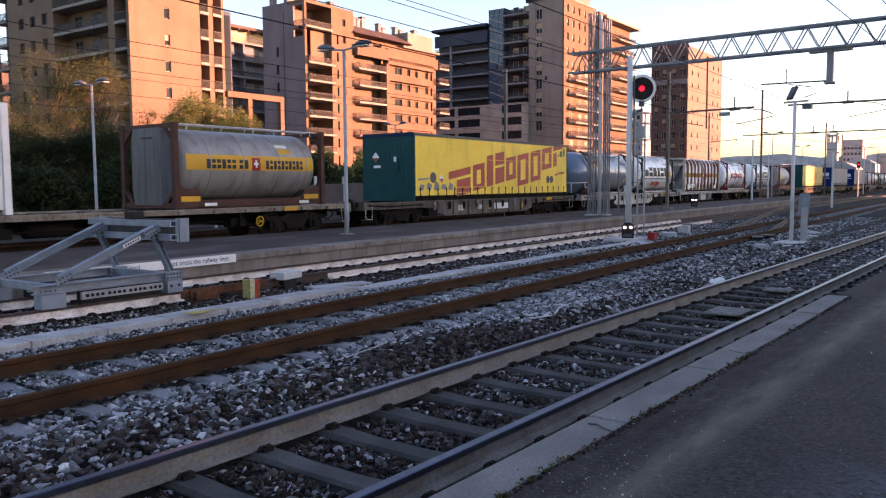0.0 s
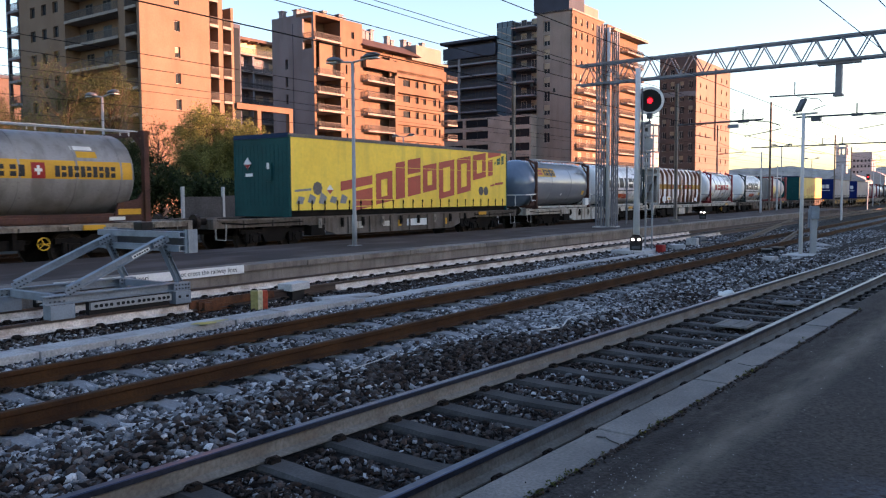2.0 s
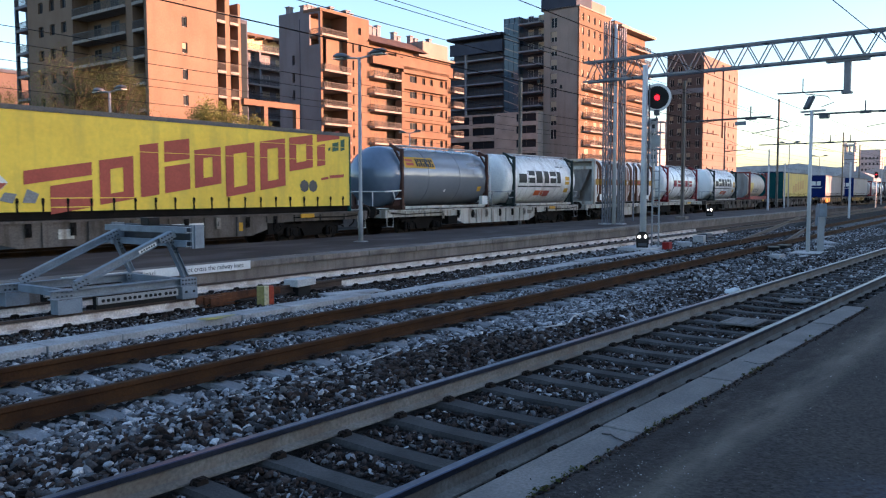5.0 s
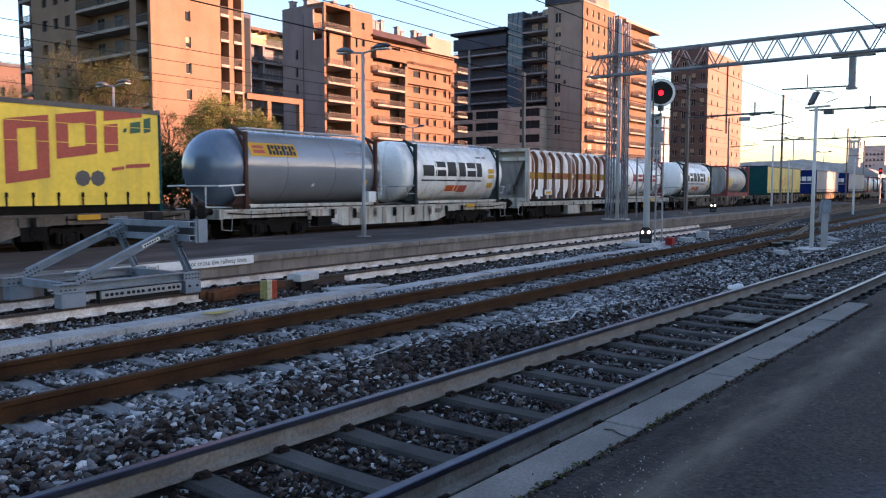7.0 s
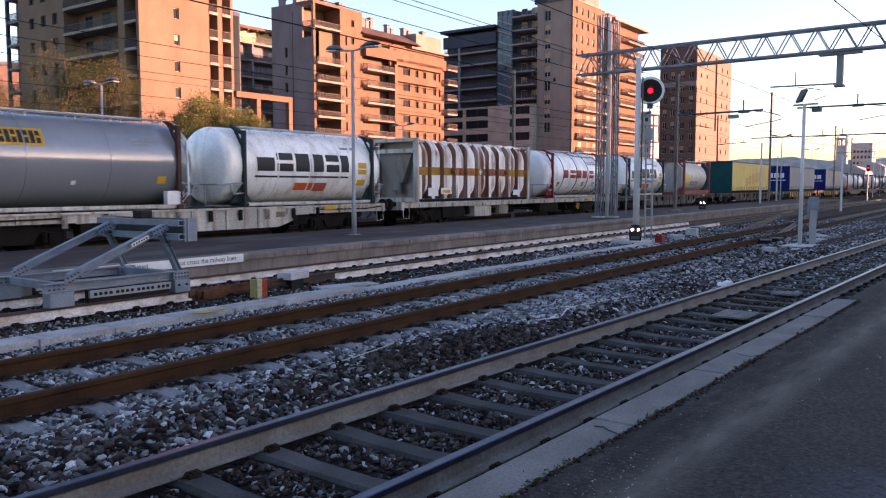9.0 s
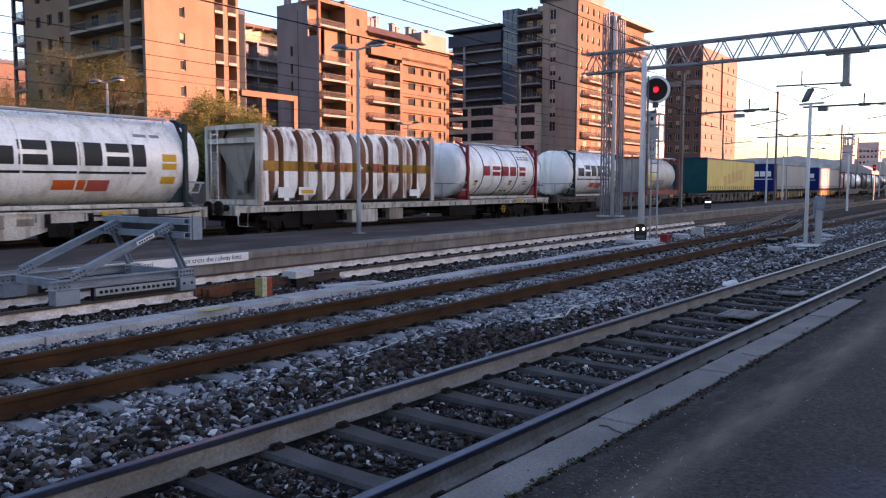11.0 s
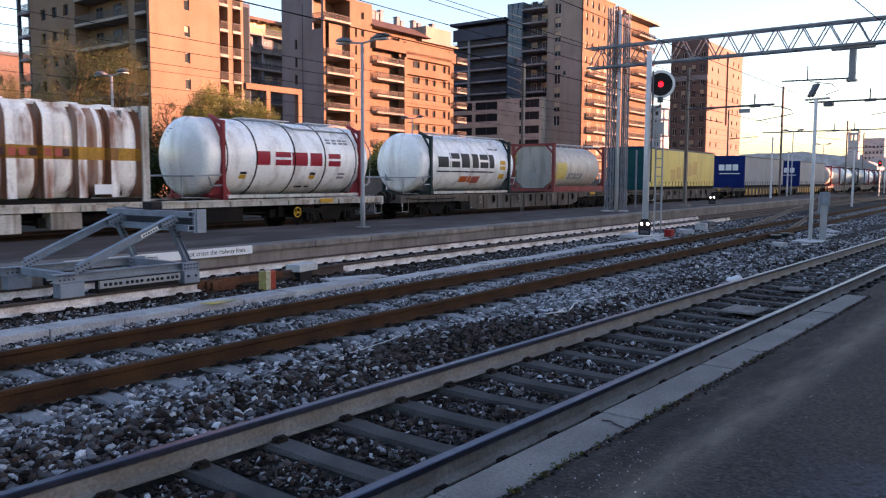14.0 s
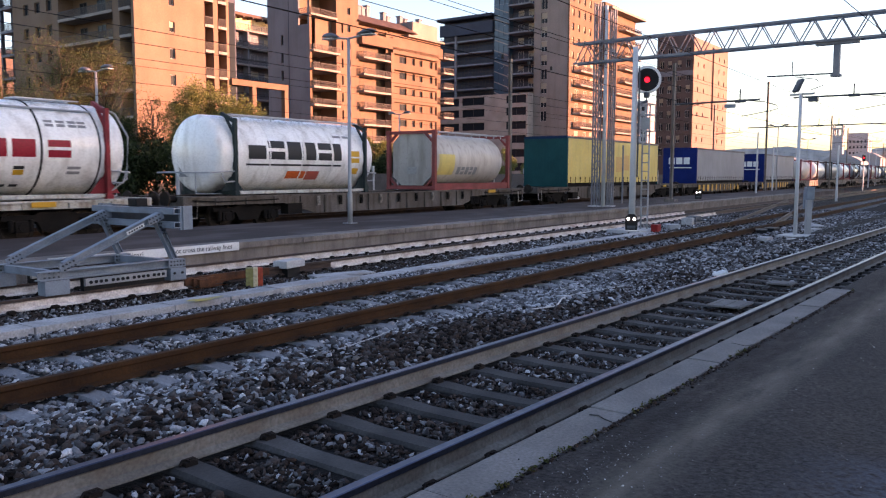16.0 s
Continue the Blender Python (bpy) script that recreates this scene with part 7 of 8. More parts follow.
mixed("ballast_stones", "brown ballast stones behind the cable duct", (9000, -5.5, 2.0, 9.9, 13.4, True, 0.016, 0.036, ()), lambda x, y: 0.72 + 0 * x, 19)

# ---- concrete cable duct beside the rusty track ----
duct = thing("cable_duct", "pale concrete cable duct covers beside the rusty track", "cable duct", YARD, kind="structure")
M_DUCT = mat("dusty_duct_concrete", (0.39, 0.385, 0.375), (0.29, 0.28, 0.27), 0.85, big=1.6, fine=35, bump=0.25, streak=(0.176, 0.158, 0.15), streak_scale=(4, 4, 4), streak_amt=0.45)
x = -1.0
while x < 11.0:
    part("cover_slab", box_bm(x + 0.008, x + 0.992, 9.42 + random.uniform(-0.02, 0.02), 9.86, -0.24, -0.105 + random.uniform(-0.008, 0.008), bevel=0.012), M_DUCT, duct)
    x += 1.0
while x < 25:
    part("cover_slab", box_bm(x + 0.01, x + 0.79, 9.40 + 0.05 * math.sin(x), 9.78 + 0.05 * math.sin(x), -0.26, -0.15 + random.uniform(-0.012, 0.012), bevel=0.012), M_DUCT, duct)
    x += 0.8
bm = bmesh.new()
for k in range(16):
    a = 2 * math.pi * k / 16
    r = 0.9 + 0.25 * math.sin(3 * a + 1) + 0.12 * math.sin(7 * a)
    bm.verts.new((7.55 + 0.34 * r * math.cos(a), 9.48 + 0.12 * r * math.sin(a), -0.092))
bm.faces.new(bm.verts[:])
part("paint_patch", bm, mat("worn_yellow_road_paint", (0.46, 0.34, 0.08), (0.36, 0.30, 0.14), 0.8, big=6, fine=30), duct, "worn yellow paint patch")


# ---- buffer stop ----
bs = thing("buffer_stop", "blue-grey steel buffer stop at the end of the siding", "buffer stop", YARD)


def girder(bm, p, q, deep, wide, t=0.014):
    """An I-beam from p to q in a plane of constant y."""
    p, q = Vector(p), Vector(q)
    d = (q - p).normalized()
    up = Vector((-d.z, 0, d.x))
    side = Vector((0, 1, 0))
    for o, w, h in ((up * (deep / 2 - t / 2), wide, t), (up * (t / 2 - deep / 2), wide, t), (up * 0, t, deep - 2 * t)):
        v = [bm.verts.new(e + o + side * sa * w / 2 + up * sb * h / 2) for e in (p, q) for sa, sb in ((-1, -1), (1, -1), (1, 1), (-1, 1))]
        for f in ((0, 1, 2, 3), (7, 6, 5, 4), (0, 4, 5, 1), (1, 5, 6, 2), (2, 6, 7, 3), (3, 7, 4, 0)):
            bm.faces.new([v[i] for i in f])


def bolt_row(parent, pts, y, r=0.014, m=M_DARKST):
    for x, z in pts:
        bm = bmesh.new()
        tube(bm, [(x, y - 0.016, z), (x, y, z)], r, 6)
        part("bolt", bm, m, parent)


for l in (11.1, 12.6):
    bm = bmesh.new()
    girder(bm, (5.95, l, 0.275), (8.40, l, 0.275), 0.13, 0.16)
    base = part("base_beam", bm, M_GALV_B, bs)
    bolt_row(base, [(6.05 + 0.07 * k, z) for k in range(4) for z in (0.25, 0.32)], l - 0.008)
    bm = bmesh.new()
    girder(bm, (6.34, l, 0.40), (7.98, l, 1.07), 0.115, 0.10)
    strut = part("inclined_strut", bm, M_GALV_B, bs)
    for t_ in (0.03, 0.93):
        bm = bmesh.new()
        x_, z_ = 6.34 + 1.64 * t_, 0.40 + 0.67 * t_
        bar(bm, (x_ - 0.14, l - 0.075, z_ - 0.057), (x_ + 0.14, l - 0.075, z_ + 0.057), 0.012, 0.115)
        part("gusset", bm, M_GALV_B, strut)
    bolt_row(strut, [(6.30 + 0.055 * k + dx, 0.375 + 0.0225 * k + dz) for k in range(4) for dx, dz in ((-0.012, 0.03), (0.012, -0.03))] + [(7.76 + 0.055 * k + dx, 0.985 + 0.0225 * k + dz) for k in range(4) for dx, dz in ((-0.012, 0.03), (0.012, -0.03))], l - 0.082)
    bm = bmesh.new()
    girder(bm, (7.92, l, 1.00), (8.24, l, 0.35), 0.09, 0.10)
    leg = part("rear_leg", bm, M_GALV_B, bs)
    bolt_row(leg, [(7.95 + 0.028 * k + dx, 0.94 - 0.055 * k) for k in range(4) for dx in (-0.02, 0.03)], l - 0.062)
    for x_ in (6.02, 6.36):
        part("foot", box_bm(x_ - 0.012, x_ + 0.012, l - 0.10, l + 0.10, 0.0, 0.21), M_GALV_B, bs)
    part("foot", box_bm(6.032, 6.348, l - 0.10, l - 0.085, 0.0, 0.205), M_GALV_B, bs)
    ft_ = part("foot", box_bm(8.08, 8.38, l - 0.13, l + 0.09, 0.0, 0.205, bevel=0.012), M_GALV_B, bs)
    bolt_row(ft_, [(8.15, 0.12), (8.30, 0.12)], l - 0.13, 0.022, M_BLACK)
    bp_ = part("bolt_plate", box_bm(8.06, 8.38, l - 0.115, l - 0.103, 0.215, 0.345), M_GALV_B, bs)
    bolt_row(bp_, [(8.10 + 0.06 * k, z) for k in range(5) for z in (0.25, 0.31)], l - 0.115)
    cl_ = part("clamp_bar", box_bm(6.62, 8.02, l - 0.10, l - 0.05, 0.075, 0.185), M_GALV, bs)
    bolt_row(cl_, [(6.70 + 0.083 * k + 0.03 * (k // 4), 0.13) for k in range(15)], l - 0.10, 0.027, M_BLACK)
    part("rubber_pad", box_bm(6.62, 8.02, l - 0.045, l + 0.045, 0.0, 0.20), M_BLACK, bs)
bm = bmesh.new()
bx(bm, 7.33, 7.66, 11.018, 11.026, -0.026, 0.026)
np_ = part("name_plate", bm, M_WHITEP, bs, at=Matrix.Translation((7.50, 0, 0.875)) @ Matrix.Rotation(radians(-22.2), 4, "Y") @ Matrix.Translation((-7.50, 0, 0)))
for k in range(6):
    part("print_bar", box_bm(7.36 + 0.048 * k, 7.39 + 0.048 * k, 11.014, 11.018, -0.014, 0.014), M_LETTER_BLK, np_)
for z0, z1 in ((1.09, 1.19), (0.87, 0.97)):
    bm = bmesh.new()
    bx(bm, 7.98, 8.0, 10.72, 12.98, z0, z1)
    bx(bm, 8.0, 8.10, 10.72, 12.98, z1 - 0.014, z1)
    bx(bm, 8.0, 8.10, 10.72, 12.98, z0, z0 + 0.014)
    part("cross_beam", bm, M_GALV_B, bs)
for y in (10.74, 12.96):
    pl_ = part("end_plate", box_bm(8.10, 8.34, y - 0.02, y + 0.02, 0.84, 1.22), M_GALV_B, bs)
    part("flange", box_bm(8.14, 8.16, y - 0.05, y - 0.02, 0.84, 1.22), M_GALV_B, pl_)
part("buffer_face", box_bm(8.32, 8.36, 10.78, 12.92, 0.86, 1.20, bevel=0.008), M_DARKST, bs)
part("rubber_block", box_bm(8.00, 8.22, 11.72, 11.96, 1.19, 1.33, bevel=0.02), M_BLACK, bs)
for x_ in (6.2, 8.15):
    part("tie_beam", box_bm(x_, x_ + 0.10, 11.2, 12.5, 0.22, 0.33), M_GALV_B, bs)

# rusty fishplates and coupler left by the siding end
M_RUST = mat("flaking_orange_rust", (0.13, 0.050, 0.022), (0.065, 0.028, 0.016), 0.9, big=6, fine=40, bump=0.4)
bm = bmesh.new()
bx(bm, 8.55, 9.0, 11.0, 11.2, -0.20, -0.02)
bx(bm, 8.62, 8.80, 10.94, 11.0, -0.16, -0.04)
bx(bm, 9.0, 9.3, 11.04, 11.16, -0.20, -0.10)
bx(bm, 8.42, 10.3, 11.06, 11.14, -0.13, 0.004)
solid("rail_anchor", bm, M_RUST, "rusty iron rail anchor beside the siding", "rail fitting", YARD)

# marker block and grey box by the siding
mk = thing("marker_block", "small marker block painted olive, cream and red", "marker", yp(9.55, 10.66, -0.24, -41))
for a, b, m in ((-0.13, -0.005, mat("olive_marker_paint", (0.22, 0.20, 0.075), None, 0.7)), (-0.004, 0.075, mat("cream_marker_paint", (0.55, 0.45, 0.28), None, 0.7)), (0.076, 0.16, mat("red_marker_paint", (0.38, 0.06, 0.03), None, 0.7))):
    part("painted_side", box_bm(a, b, -0.10, 0.10, 0.0, 0.34, bevel=0.008), m, mk)
gb = thing("junction_box", "small grey concrete junction box on legs", "junction box", yp(10.85, 11.10, -0.24, 10))
part("lid", box_bm(-0.30, 0.30, -0.16, 0.16, 0.20, 0.34, bevel=0.015), M_CONC_L, gb)
part("body", box_bm(-0.2, 0.2, -0.10, 0.10, 0.0, 0.20), M_BLACK, gb)

# warning board on the island platform's face
sb = thing("warning_board", "white warning board lettered in dark print", "sign", yp(0, 13.42, 0))
part("board", box_bm(9.86, 11.63, -0.012, 0.012, 0.10, 0.275), M_WHITEP, sb)
part("board", box_bm(7.4, 9.81, -0.012, 0.012, 0.10, 0.275), M_WHITEP, sb)


def text_mesh(body, size, m, name):
    cu = bpy.data.curves.new(name, "FONT")
    cu.body, cu.size, cu.extrude = body, size, 0.001
    ob = bpy.data.objects.new(name, cu)
    scene.collection.objects.link(ob)
    bpy.context.view_layer.update()
    me = bpy.data.meshes.new_from_object(ob.evaluated_get(bpy.context.evaluated_depsgraph_get()))
    bpy.data.objects.remove(ob)
    me.materials.clear()
    me.materials.append(m)
    return me


part("lettering", text_mesh("not cross the railway lines", 0.142, M_LETTER_BLK, "lettering"), None, sb, at=pose(9.93, -0.0145, 0.150, 90, 0, 0))
part("lettering", text_mesh("binari", 0.142, M_LETTER_BLK, "lettering"), None, sb, at=pose(8.95, -0.0145, 0.150, 90, 0, 0))

# ---- things lying on the near track ----
for x0, x1, y0, y1 in ((11.35, 12.0, 3.44, 3.92), (14.3, 14.72, 3.5, 3.92)):
    sl_ = thing("track_box", "flat grey box on legs between the rails", "track equipment", pose(0, 0, 0))
    part("lid", box_bm(x0, x1, y0, y1, -0.150, -0.120, bevel=0.008), M_COPING, sl_)
    for k in range(3):
        yk = y0 + 0.06 + (y1 - y0 - 0.12) * k / 2
        part("lid_rib", box_bm(x0 + 0.03, x1 - 0.03, yk - 0.02, yk + 0.02, -0.120, -0.112), M_COPING, sl_)
    part("body", box_bm(x0 + 0.18, x1 - 0.18, y0 + 0.12, y1 - 0.12, -0.24, -0.150), M_BLACK, sl_)
stones("limestone_lump", "pale limestone lumps beside the near rail", np.array([(15.1, 4.98, -0.14), (15.35, 5.0, -0.15), (15.22, 5.12, -0.17)]), np.array([0.10, 0.08, 0.07]), M_WHITEP, 4)
bm = bmesh.new()
pts = [(2.3, 6.05), (2.75, 6.08), (3.5, 6.12), (4.3, 6.20), (5.0, 6.18), (5.7, 6.14), (6.3, 6.2), (7.0, 6.36), (7.5, 6.50)]
tube(bm, [(a, b, bed_height(a, b) + 0.045) for a, b in pts], 0.006, 6)
solid("cable", bm, M_CONC_L, "thin pale cable lying on the ballast", "cable")
bm = bmesh.new()
pts = [(9.3, 5.6), (9.8, 5.5), (10.4, 5.75), (11.0, 5.9), (12.2, 5.6)]
tube(bm, [(a, b, bed_height(a, b) + 0.05) for a, b in pts], 0.012, 6)
solid("cable", bm, M_CONC_L, "thin pale cable lying on the ballast", "cable")
# crack in the coping and weeds along its back
M_CRACK = mat("dark_crack", (0.05, 0.05, 0.048), None, 0.9, bump=0)
bm = bmesh.new()
for cp in (((4.23, 2.14), (4.25, 2.09), (4.21, 2.04), (4.18, 1.97)), ((6.82, 2.13), (6.77, 2.0), (6.86, 1.97))):
    for (a, b), (c_, d_) in zip(cp, cp[1:]):
        bar(bm, (a, b, 0.3045), (c_, d_, 0.3045), 0.004, 0.007)
solid("coping_crack", bm, M_CRACK, "crack across a coping stone", "crack", kind="structure")
M_WEED = leaf_mat("small_weeds", (0.065, 0.075, 0.020), (0.080, 0.072, 0.025))
cl = [(x, 1.955 + RNG.normal(0, 0.012), 0.305, 0.010 + 0.016 * RNG.uniform()) for x in np.concatenate([RNG.uniform(2.3, 11, 16), RNG.normal(3.3, 0.25, 16), RNG.normal(6.55, 0.10, 8), RNG.normal(4.6, 0.2, 8)])]
tagged(new("weeds", leaves_mesh("weeds", cl, 22, 0.008, M_WEED, RNG)), "small weeds along the joint of the platform edging", "weeds", kind="stuff")


pts = np.stack([np.abs(RNG.normal(0, 1.0, 900)) + 2.2, RNG.normal(1.68, 0.13, 900), np.full(900, 0.302)], 1)
pts = np.concatenate([pts, np.stack([RNG.uniform(1.5, 10, 500), RNG.uniform(0.6, 1.9, 500), np.full(500, 0.302)], 1)])
edge_ = np.stack([RNG.uniform(1.6, 11, 2600), 1.958 - np.abs(RNG.normal(0, 0.022, 2600)), np.full(2600, 0.301)], 1)
edge_ = edge_[noise_keep(edge_)]
stones("dirt", "dark dirt gathered along the back of the platform edging", edge_, RNG.uniform(0.003, 0.011, len(edge_)), M_STONE_D, 92)
stones("grit", "pale grit scattered on the asphalt", pts, RNG.uniform(0.0008, 0.0036, len(pts)), M_STONE_L, 91)


# ---- lamps ----
M_LAMPTOP = mat("grey_lamp_housing", (0.12, 0.132, 0.15), (0.096, 0.105, 0.12), 0.5, 0.2, bump=0.03)
M_LAMPBOWL = mat("milky_lamp_bowl", (0.50, 0.50, 0.48), None, 0.3, bump=0)


def platform_lamp(x, y, z0, h, m_turn):
    lp = thing("platform_lamp", "tall grey steel lamp post with two lamp heads", "lamp post", pose(x, y, z0, 0, 0, m_turn), group="platform lamps")
    bm = bmesh.new()
    tube(bm, [(0, 0, 0), (0, 0, 0.9), (0, 0, 0.95), (0, 0, h)], [0.075, 0.075, 0.058, 0.045], 12)
    part("pole", bm, M_GALV, lp, smooth=True)
    part("base_plate", box_bm(-0.16, 0.16, -0.16, 0.16, 0, 0.02), M_GALV, lp)
    bm = bmesh.new()
    tube(bm, [(0, -0.62, h + 0.05), (0, 0, h - 0.02), (0, 0.62, h + 0.05)], 0.03, 8)
    part("cross_arm", bm, M_GALV, lp)
    for s in (-1, 1):
        hd_ = bmesh.new()
        rings = []
        for k in range(8):
            f = k / 7
            w = 0.20 * math.sin(math.pi * min(1, 0.12 + f * 0.9)) ** 0.7
            hgt = 0.13 * math.sin(math.pi * min(1, 0.10 + f * 0.85)) ** 0.8
            rings.append([hd_.verts.new((w * math.cos(2 * math.pi * q / 12), s * (0.42 + 0.62 * f), h + 0.06 + 0.05 * f + (hgt if math.sin(2 * math.pi * q / 12) > 0 else hgt * 0.15) * math.sin(2 * math.pi * q / 12))) for q in range(12)])
        for a, b in zip(rings, rings[1:]):
            for q in range(12):
                hd_.faces.new((a[q], a[(q + 1) % 12], b[(q + 1) % 12], b[q]))
        hd_.faces.new(rings[0])
        hd_.faces.new(rings[-1][::-1])
        o = part("lamp_head", hd_, M_LAMPTOP, lp, smooth=True)
        part("bowl", box_bm(-0.13, 0.13, min(s * 0.55, s * 0.95), max(s * 0.55, s * 0.95), h + 0.015, h + 0.05, bevel=0.015), M_LAMPBOWL, o)
    return lp


platform_lamp(17.52, 16.99, 0.25, 5.52, 5)
platform_lamp(16.7, 29.7, G0, 6.1, 5)
platform_lamp(45.5, 39.0, G0, 6.6, 5)
platform_lamp(118, 27.5, G0, 7.0, 5)
platform_lamp(150, 30.0, G0, 7.0, 5)
platform_lamp(84, 22.4, G0, 7.0, 5)

# floodlight post with a switch cabinet
fl = thing("floodlight_post", "grey steel post with a floodlight and a crossbar", "lamp post", pose(27.03, 6.57, -0.26))
bm = bmesh.new()
tube(bm, [(0, 0, 0), (0, 0, 4.55)], [0.062, 0.05], 12)
part("pole", bm, M_MASTPALE, fl, smooth=True)
part("footing", box_bm(-0.55, 0.55, -0.45, 0.45, -0.05, 0.10, bevel=0.03), M_CONC_L, fl)
bm = bmesh.new()
bar(bm, (0.1, 0.35, 4.52), (-0.1, -0.42, 4.52), 0.06, 0.06)
part("cross_bar", bm, M_GALV, fl)
bm = bmesh.new()
bx(bm, -0.16, 0.16, -0.05, 0.05, -0.22, 0.22)
bmesh.ops.bevel(bm, geom=bm.edges[:], offset=0.02, segments=1, affect="EDGES")
part("floodlight", bm, M_DARKST, fl, at=pose(0.05, 0.1, 4.80, 25, 0, 40))
part("ballast_box", box_bm(-0.12, 0.12, -0.50, -0.24, 4.28, 4.40), M_DARKST, fl)
cb = thing("switch_cabinet", "blue-grey steel switch cabinet on a pedestal", "cabinet", pose(27.72, 6.36, -0.26, 0, 0, 30))
part("pedestal", box_bm(-0.085, 0.085, -0.085, 0.085, 0.0, 1.20, bevel=0.01), M_GALV, cb)
part("box", box_bm(-0.15, 0.13, -0.13, 0.12, 1.20, 1.62, bevel=0.02), M_GALV_B, cb)
part("side_box", box_bm(0.17, 0.36, -0.20, 0.08, 0.90, 1.50, bevel=0.02), M_GALV_B, cb)
part("footing", box_bm(-0.40, 0.50, -0.40, 0.40, -0.05, 0.06, bevel=0.02), M_CONC_L, cb)
for k, (x, y, w_, d_, hh) in enumerate(((24.9, 6.9, 0.5, 0.3, 0.12), (25.6, 6.2, 0.7, 0.5, 0.05), (29.2, 6.0, 1.2, 0.6, 0.05), (30.5, 6.8, 0.6, 0.4, 0.08), (33.5, 7.5, 2.2, 0.5, 0.06), (37.0, 8.3, 3.0, 0.5, 0.06), (24.0, 10.2, 1.6, 0.5, 0.1), (28.5, 11.2, 0.8, 0.5, 0.16), (30.6, 11.4, 0.5, 0.4, 0.3), (26.9, 10.6, 1.5, 0.4, 0.05), (11.0, 10.9, 1.3, 0.4, 0.06))):
    solid("concrete_slab", box_bm(-w_ / 2, w_ / 2, -d_ / 2, d_ / 2, 0, hh, bevel=0.015), M_DUCT, "loose pale concrete slab lying in the ballast", "slab", pose(x, y, -0.235, 0, 0, random.uniform(-20, 30)), group="loose slabs")

# point machine with its rods, and low steel boxes beside the floodlight post
pm = thing("point_machine", "dark steel point machine with rods beside the switch", "point machine", pose(32.2, 11.75, -0.24, 0, 0, 4))
part("base_plate", box_bm(-0.75, 0.75, -0.28, 0.28, 0.0, 0.05, bevel=0.01), M_CONC, pm)
part("housing", box_bm(-0.45, 0.35, -0.20, 0.20, 0.05, 0.30, bevel=0.035), M_DARKST, pm)
part("motor", box_bm(0.36, 0.62, -0.14, 0.14, 0.05, 0.22, bevel=0.03), M_BLACK, pm)
for y in (-0.08, 0.08):
    bm = bmesh.new()
    tube(bm, [(-0.3, y, 0.16), (-0.3, y - 1.6, 0.14)], 0.02, 6)
    part("rod", bm, M_DARKST, pm)
for x, y, w_, turn_ in ((27.5, 7.75, 0.42, 20), (28.6, 7.7, 0.36, -10)):
    jb = thing("track_box", "low dark steel box with a pale lid in the ballast", "track equipment", pose(x, y, -0.25, 0, 0, turn_))
    part("body", box_bm(-w_ / 2, w_ / 2, -0.16, 0.16, 0.0, 0.17, bevel=0.015), M_BLACK, jb)
    part("lid", box_bm(-w_ / 2 - 0.02, w_ / 2 + 0.02, -0.18, 0.18, 0.171, 0.20, bevel=0.01), M_COPING, jb)

# ---- main signal showing red ----
M_REDLAMP = glow("red_signal_light", (1.0, 0.012, 0.02), 0.55)
M_WHITELAMP = glow("white_signal_light", (1.0, 0.93, 0.75), 4.0)
sg = thing("railway_signal", "tall railway signal showing a red light", "signal", pose(25.56, 11.48, -0.25))
bm = bmesh.new()
tube(bm, [(0, 0, 0), (0, 0, 6.25)], [0.112, 0.085], 14)
part("mast", bm, M_MASTPALE, sg, smooth=True)
part("footing", box_bm(-0.7, 0.9, -0.6, 0.6, -0.08, 0.14, bevel=0.03), M_CONC_L, sg)
hx, hy, hz = 0.36, -0.27, 5.18
FACE = pose(hx, hy, hz, 90, 0, -66)          # local z points back at the platform


def disc(r0, r1, z0, z1, n=36):
    bm = bmesh.new()
    rg = []
    for r, z in ((r0, z0), (r1, z0), (r1, z1), (r0, z1)):
        rg.append([bm.verts.new((r * math.cos(2 * math.pi * k / n), r * math.sin(2 * math.pi * k / n), z)) for k in range(n)])
    for a in range(4):
        for k in range(n):
            if r0 < 1e-5 and a == 3:
                continue
            bm.faces.new((rg[a][k], rg[a][(k + 1) % n], rg[(a + 1) % 4][(k + 1) % n], rg[(a + 1) % 4][k]))
    if r0 < 1e-5:
        bmesh.ops.remove_doubles(bm, verts=bm.verts[:], dist=1e-4)
    return bm
hd_ = part("signal_head", disc(0.00001, 0.40, -0.06, 0.0), M_BLACK, sg, at=FACE)
part("white_rim", disc(0.385, 0.47, -0.05, 0.02), M_WHITEP, hd_)
part("lens", disc(0.00001, 0.09, 0.002, 0.03), M_REDLAMP, hd_)
bm = bmesh.new()
n = 18
for k in range(n):
    a0, a1 = math.pi * k / n, math.pi * (k + 1) / n
    for q in ((0.12, 0.13),):
        p = [(q[0] * math.cos(a0), q[0] * math.sin(a0)), (q[0] * math.cos(a1), q[0] * math.sin(a1)), (q[1] * math.cos(a1), q[1] * math.sin(a1)), (q[1] * math.cos(a0), q[1] * math.sin(a0))]
        vv = [bm.verts.new((x_, y_, z_)) for z_ in (0.0, 0.16) for x_, y_ in p]
        for f in ((0, 1, 5, 4), (1, 2, 6, 5), (2, 3, 7, 6), (3, 0, 4, 7), (4, 5, 6, 7)):
            bm.faces.new([vv[i] for i in f])
part("hood", bm, M_BLACK, hd_)
bm = bmesh.new()
tube(bm, [(hx, hy, hz - 0.45), (hx, hy, hz - 0.72), (0.0, 0.0, hz - 0.95)], 0.05, 8)
tube(bm, [(hx, hy, hz - 0.42), (hx, hy, hz - 0.60)], 0.10, 10)
part("bracket", bm, M_DARKST, sg)
bm = bmesh.new()
